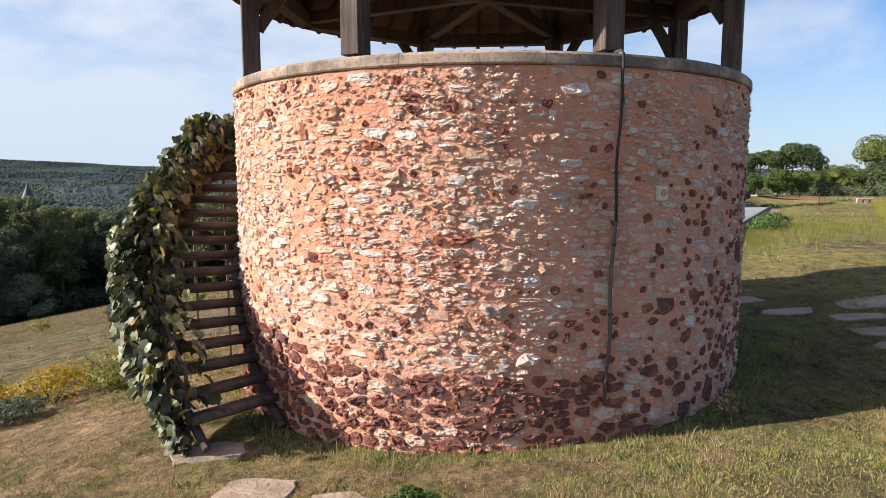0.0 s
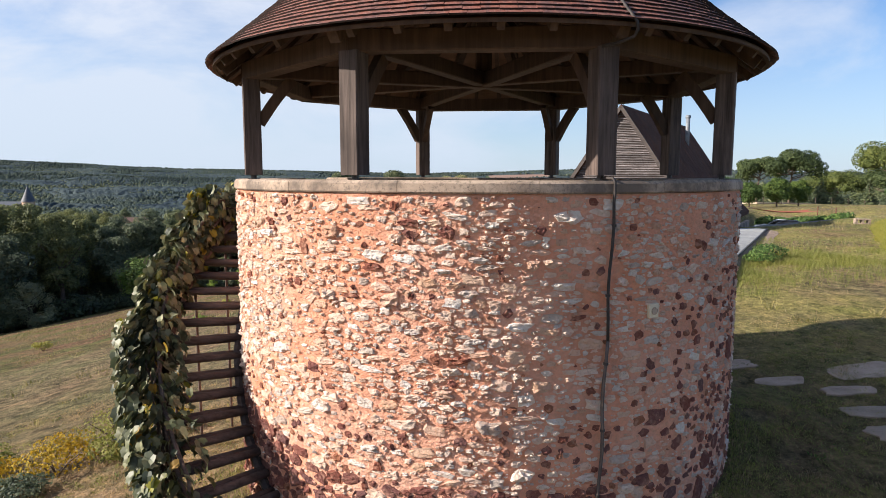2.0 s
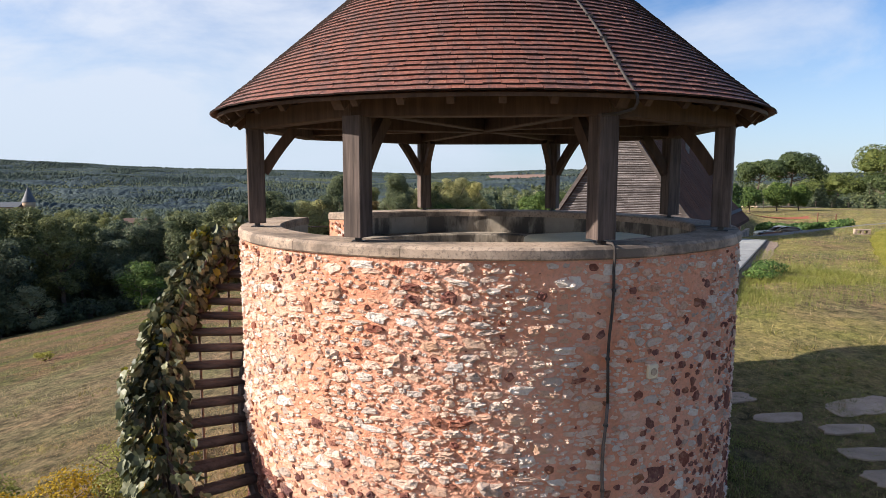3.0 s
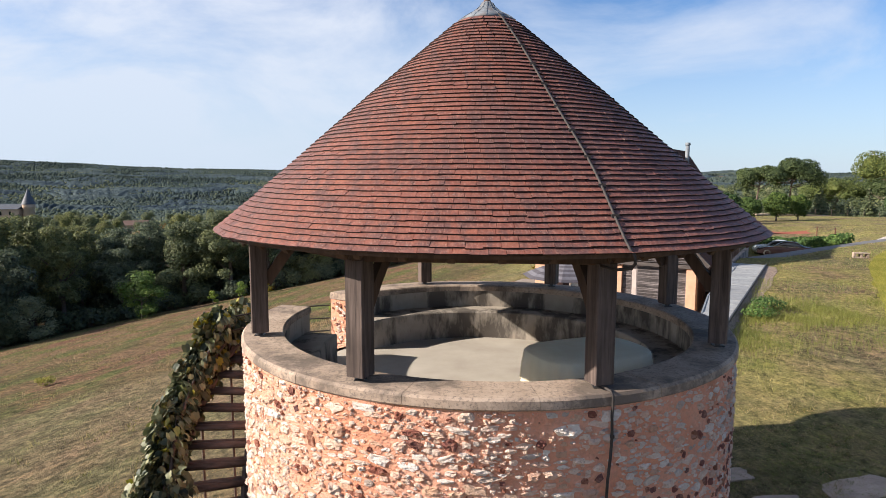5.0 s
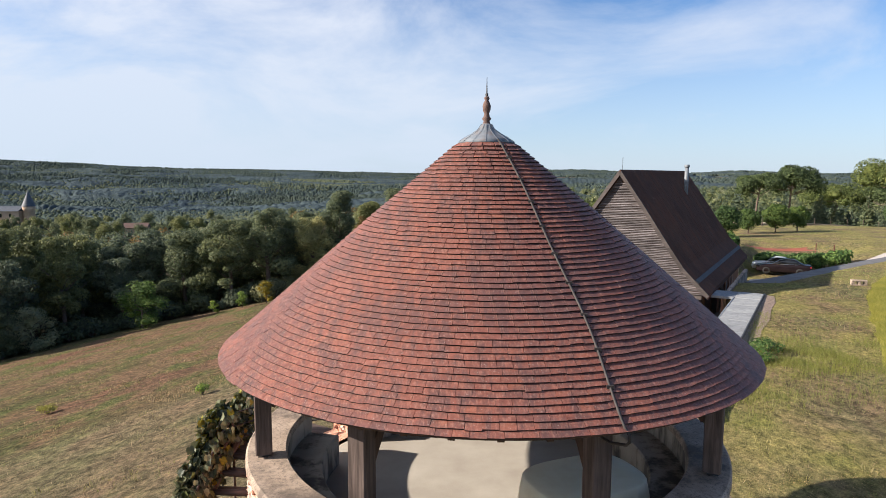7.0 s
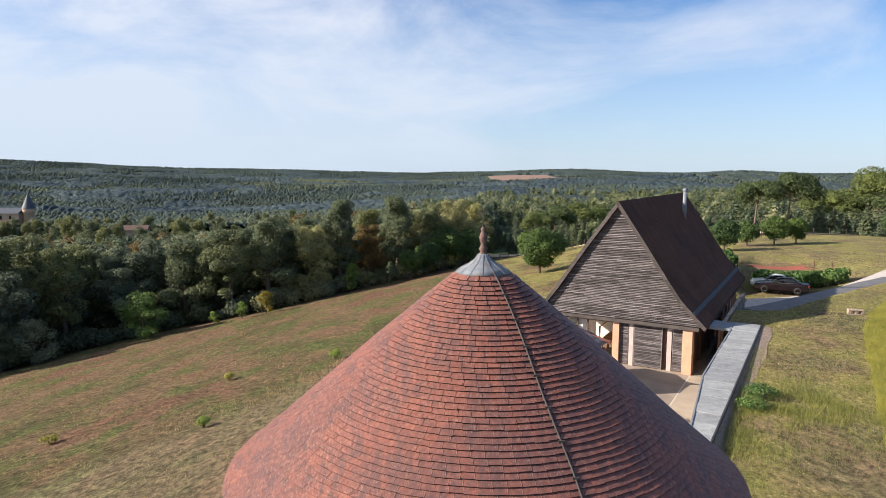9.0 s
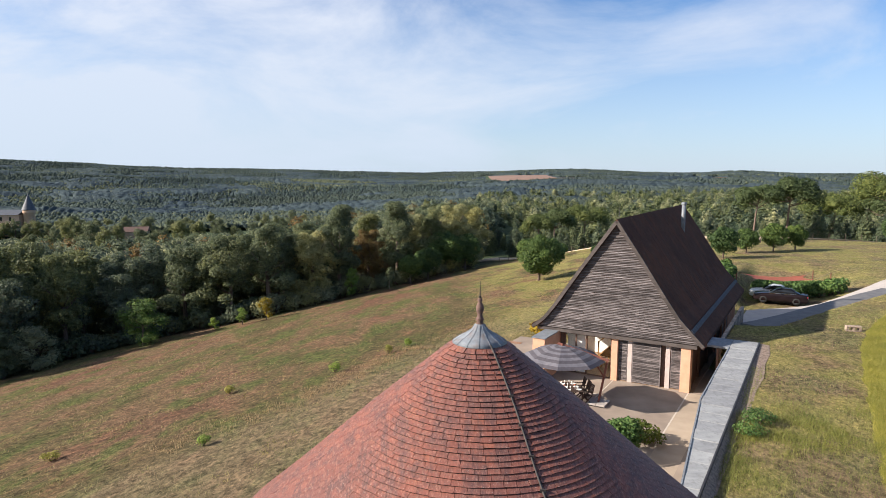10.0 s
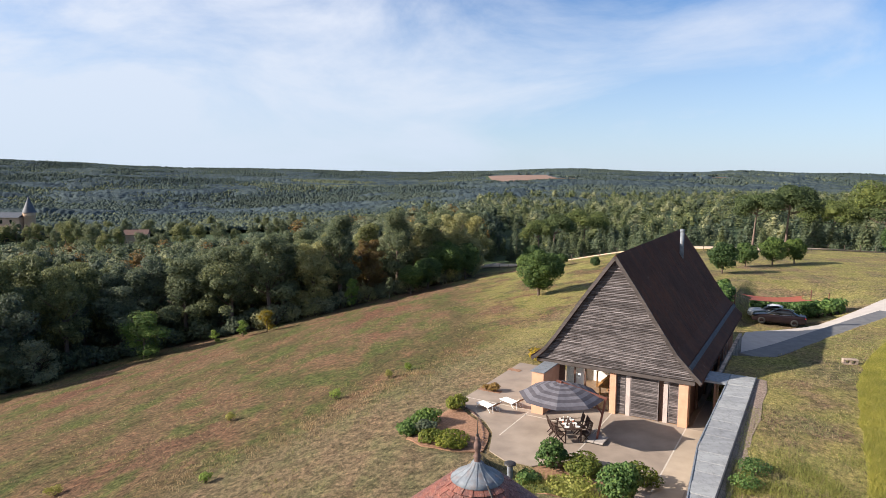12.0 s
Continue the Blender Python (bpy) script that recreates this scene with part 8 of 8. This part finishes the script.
def bank_spot(gr):
    p = HOUSE_AT @ Vector((gr.uniform(3.6, 7.4), gr.uniform(-12.2, -9.6), 0))
    return p.x, p.y


def rank_spot(gr):
    """A band of rank yellow-green grass between the tower and the walkway slab."""
    u, v = gr.uniform(0, 1), gr.gauss(0, 1)
    x, y = 7.6 + 10.0 * u, 19.6 + 1.6 * v + 2.2 * math.sin(3 * u)
    s, l = house_plan(x, y)
    if s < 12.3 or noise.noise(Vector((x * 0.7, y * 0.7, 44))) < -0.2 + 0.4 * gr.random():
        return None
    return x, y


def verge_spot(gr):
    """Rough growth along the walkway slab's upper edge and over the lawn's near end."""
    p = HOUSE_AT @ Vector((11.6 + abs(gr.gauss(0, 0.5)) + 5.5 * gr.random() * (gr.random() < 0.45), gr.uniform(-14.5, -2.0) if gr.random() < 0.35 else gr.uniform(-14.5, -8.2), 0))
    return p.x, p.y


blades("lawn_grass", 70000, near_spot, 0.032, 0.0035, "grass", "short dry grass round the tower", 201, 0.6)
blades("lawn_straw", 120000, near_spot, 0.030, 0.0032, "straw", "dry straw-coloured grass round the tower", 202, 1.1)
blades("turf", 115000, turf_spot, 0.034, 0.0035, "turf", "green turf close to the tower", 208, 0.5)
blades("feather_grass", 5200, bank_spot, 0.75, 0.004, "grass_tall", "upright feathery yellow-green grass on the bank", 209, 0.16)
blades("verge_weeds", 9000, verge_spot, 0.22, 0.004, "grass_tall", "rough yellow-green growth beside the walkway", 210, 0.4)
blades("rank_grass", 30000, rank_spot, 0.17, 0.006, "grass_tall", "rank yellow-green grass beside the walkway", 212, 0.4)
blades("upper_straw", 12000, upper_spot, 0.085, 0.004, "straw", "faded straw in the mown lawn", 213, 0.7)
blades("upper_lawn", 52000, upper_spot, 0.10, 0.004, "turf", "mown green lawn above the house", 211, 0.5)


def tufts(name, count, place, mat, label, seed, height=0.075, width=0.0035, spread=0.035, many=14):
    """Small clumps of blades that fan out from one root."""
    gr = random.Random(seed)
    m = Mesh()
    for _ in range(count):
        spot = place(gr)
        if spot is None:
            continue
        x0, y0 = spot
        z = ground_z(x0, y0) - 0.01
        size = gr.uniform(0.45, 1.3)
        for _ in range(many):
            a = gr.uniform(0, 2 * math.pi)
            r = spread * size * math.sqrt(gr.random())
            x, y = x0 + r * math.cos(a), y0 + r * math.sin(a)
            h = height * size * gr.uniform(0.5, 1.2)
            w = width * gr.uniform(0.7, 1.3)
            b = gr.uniform(0, math.pi)
            dx, dy = math.cos(b) * w, math.sin(b) * w
            lx, ly = (math.cos(a) * 0.6 + gr.gauss(0, 0.35)) * h, (math.sin(a) * 0.6 + gr.gauss(0, 0.35)) * h
            m.add([(x - dx, y - dy, z), (x + dx, y + dy, z), (x + lx * 0.4 + dx * 0.8, y + ly * 0.4 + dy * 0.8, z + h * 0.6), (x + lx * 0.4 - dx * 0.8, y + ly * 0.4 - dy * 0.8, z + h * 0.6), (x + lx, y + ly, z + h * 0.9)], [(0, 1, 2, 3), (3, 2, 4)])
    tagged(part(name, m, mat), label, "grass", kind="stuff")


def patch_spot(gr):
    """Scattered, in drifts, over the near meadow."""
    x, y = gr.uniform(-9, 9), 2.2 + 10.5 * gr.random() ** 1.25
    if (x - TC.x) ** 2 + (y - TC.y) ** 2 < R_OUT ** 2 + 0.1 or noise.noise(Vector((x * 0.8, y * 0.8, 23))) < 0.5 * gr.random() - 0.2:
        return None
    return x, y


def line_spot(gr):
    """The strip of uncut stalks where the mowing ends."""
    t = gr.uniform(-0.25, 1.35)
    off = gr.gauss(-0.5, 0.9)
    if noise.noise(Vector((t * 22, off * 0.8, 3))) < 0.3 * gr.random() - 0.1:
        return None
    return -10.7 + 10.2 * t + 0.795 * off + 0.5 * math.sin(t * 7) + 0.3 * math.sin(t * 17), 33.6 + 13.4 * t - 0.607 * off


blades("uncut_stalks", 9000, line_spot, 0.20, 0.0055, "straw", "strip of uncut dry stalks across the slope", 226, 0.4)
for k, (x, y, w, h) in enumerate(((-7.4, 43.4, 1.0, 0.75), (-14.5, 42.5, 0.9, 0.6), (-11.8, 30.6, 0.8, 0.6), (-4.0, 47.0, 0.8, 0.7), (-2.6, 48.5, 0.6, 0.7), (-21.0, 33.0, 1.0, 0.5))):
    bush("weed_clump", 240 + k, w, h, "grass_tall" if k % 2 else "leaf_bright", "single green weed standing in the dry meadow", stand(x, y), "weeds", 380, 0.10, "weeds in the meadow", 1)
tufts("grass_tufts", 8000, patch_spot, "grass", "dry tufted grass round the tower", 221, 0.060, 0.0026, 0.045, 18)
tufts("straw_tufts", 8500, patch_spot, "straw", "straw-coloured tufts round the tower", 222, 0.055, 0.0026, 0.05, 18)
tufts("green_tufts", 3800, patch_spot, "turf", "fresh green tufts in the dry turf", 223, 0.05, 0.003, 0.05, 18)
tufts("low_weeds", 700, patch_spot, "shrub_green", "flat green weeds in the dry turf", 224, 0.035, 0.010, 0.10, 16)
tufts("meadow_tufts", 2600, field_spot, "grass", "tufts of grass over the meadow", 225, 0.14, 0.010, 0.25, 12)
blades("foot_grass", 3600, foot_spot, 0.060, 0.004, "turf", "taller grass at the tower's foot", 203)
blades("foot_straw", 900, foot_spot, 0.13, 0.004, "straw", "dry stalks at the tower's foot", 204, 0.25)
blades("meadow_grass", 36000, field_spot, 0.15, 0.006, "grass", "tufted dry meadow grass", 205, 0.5)
blades("meadow_straw", 26000, field_spot, 0.17, 0.005, "straw", "dry meadow stalks", 206, 0.5)
blades("tall_grass", 120000, crop_spot, 0.20, 0.0055, "grass_tall", "stand of tall yellow-green grass beside the lawn", 207, 0.55)

# ---- small pieces of the tower's wall and roof ----
tiling()
rubble()
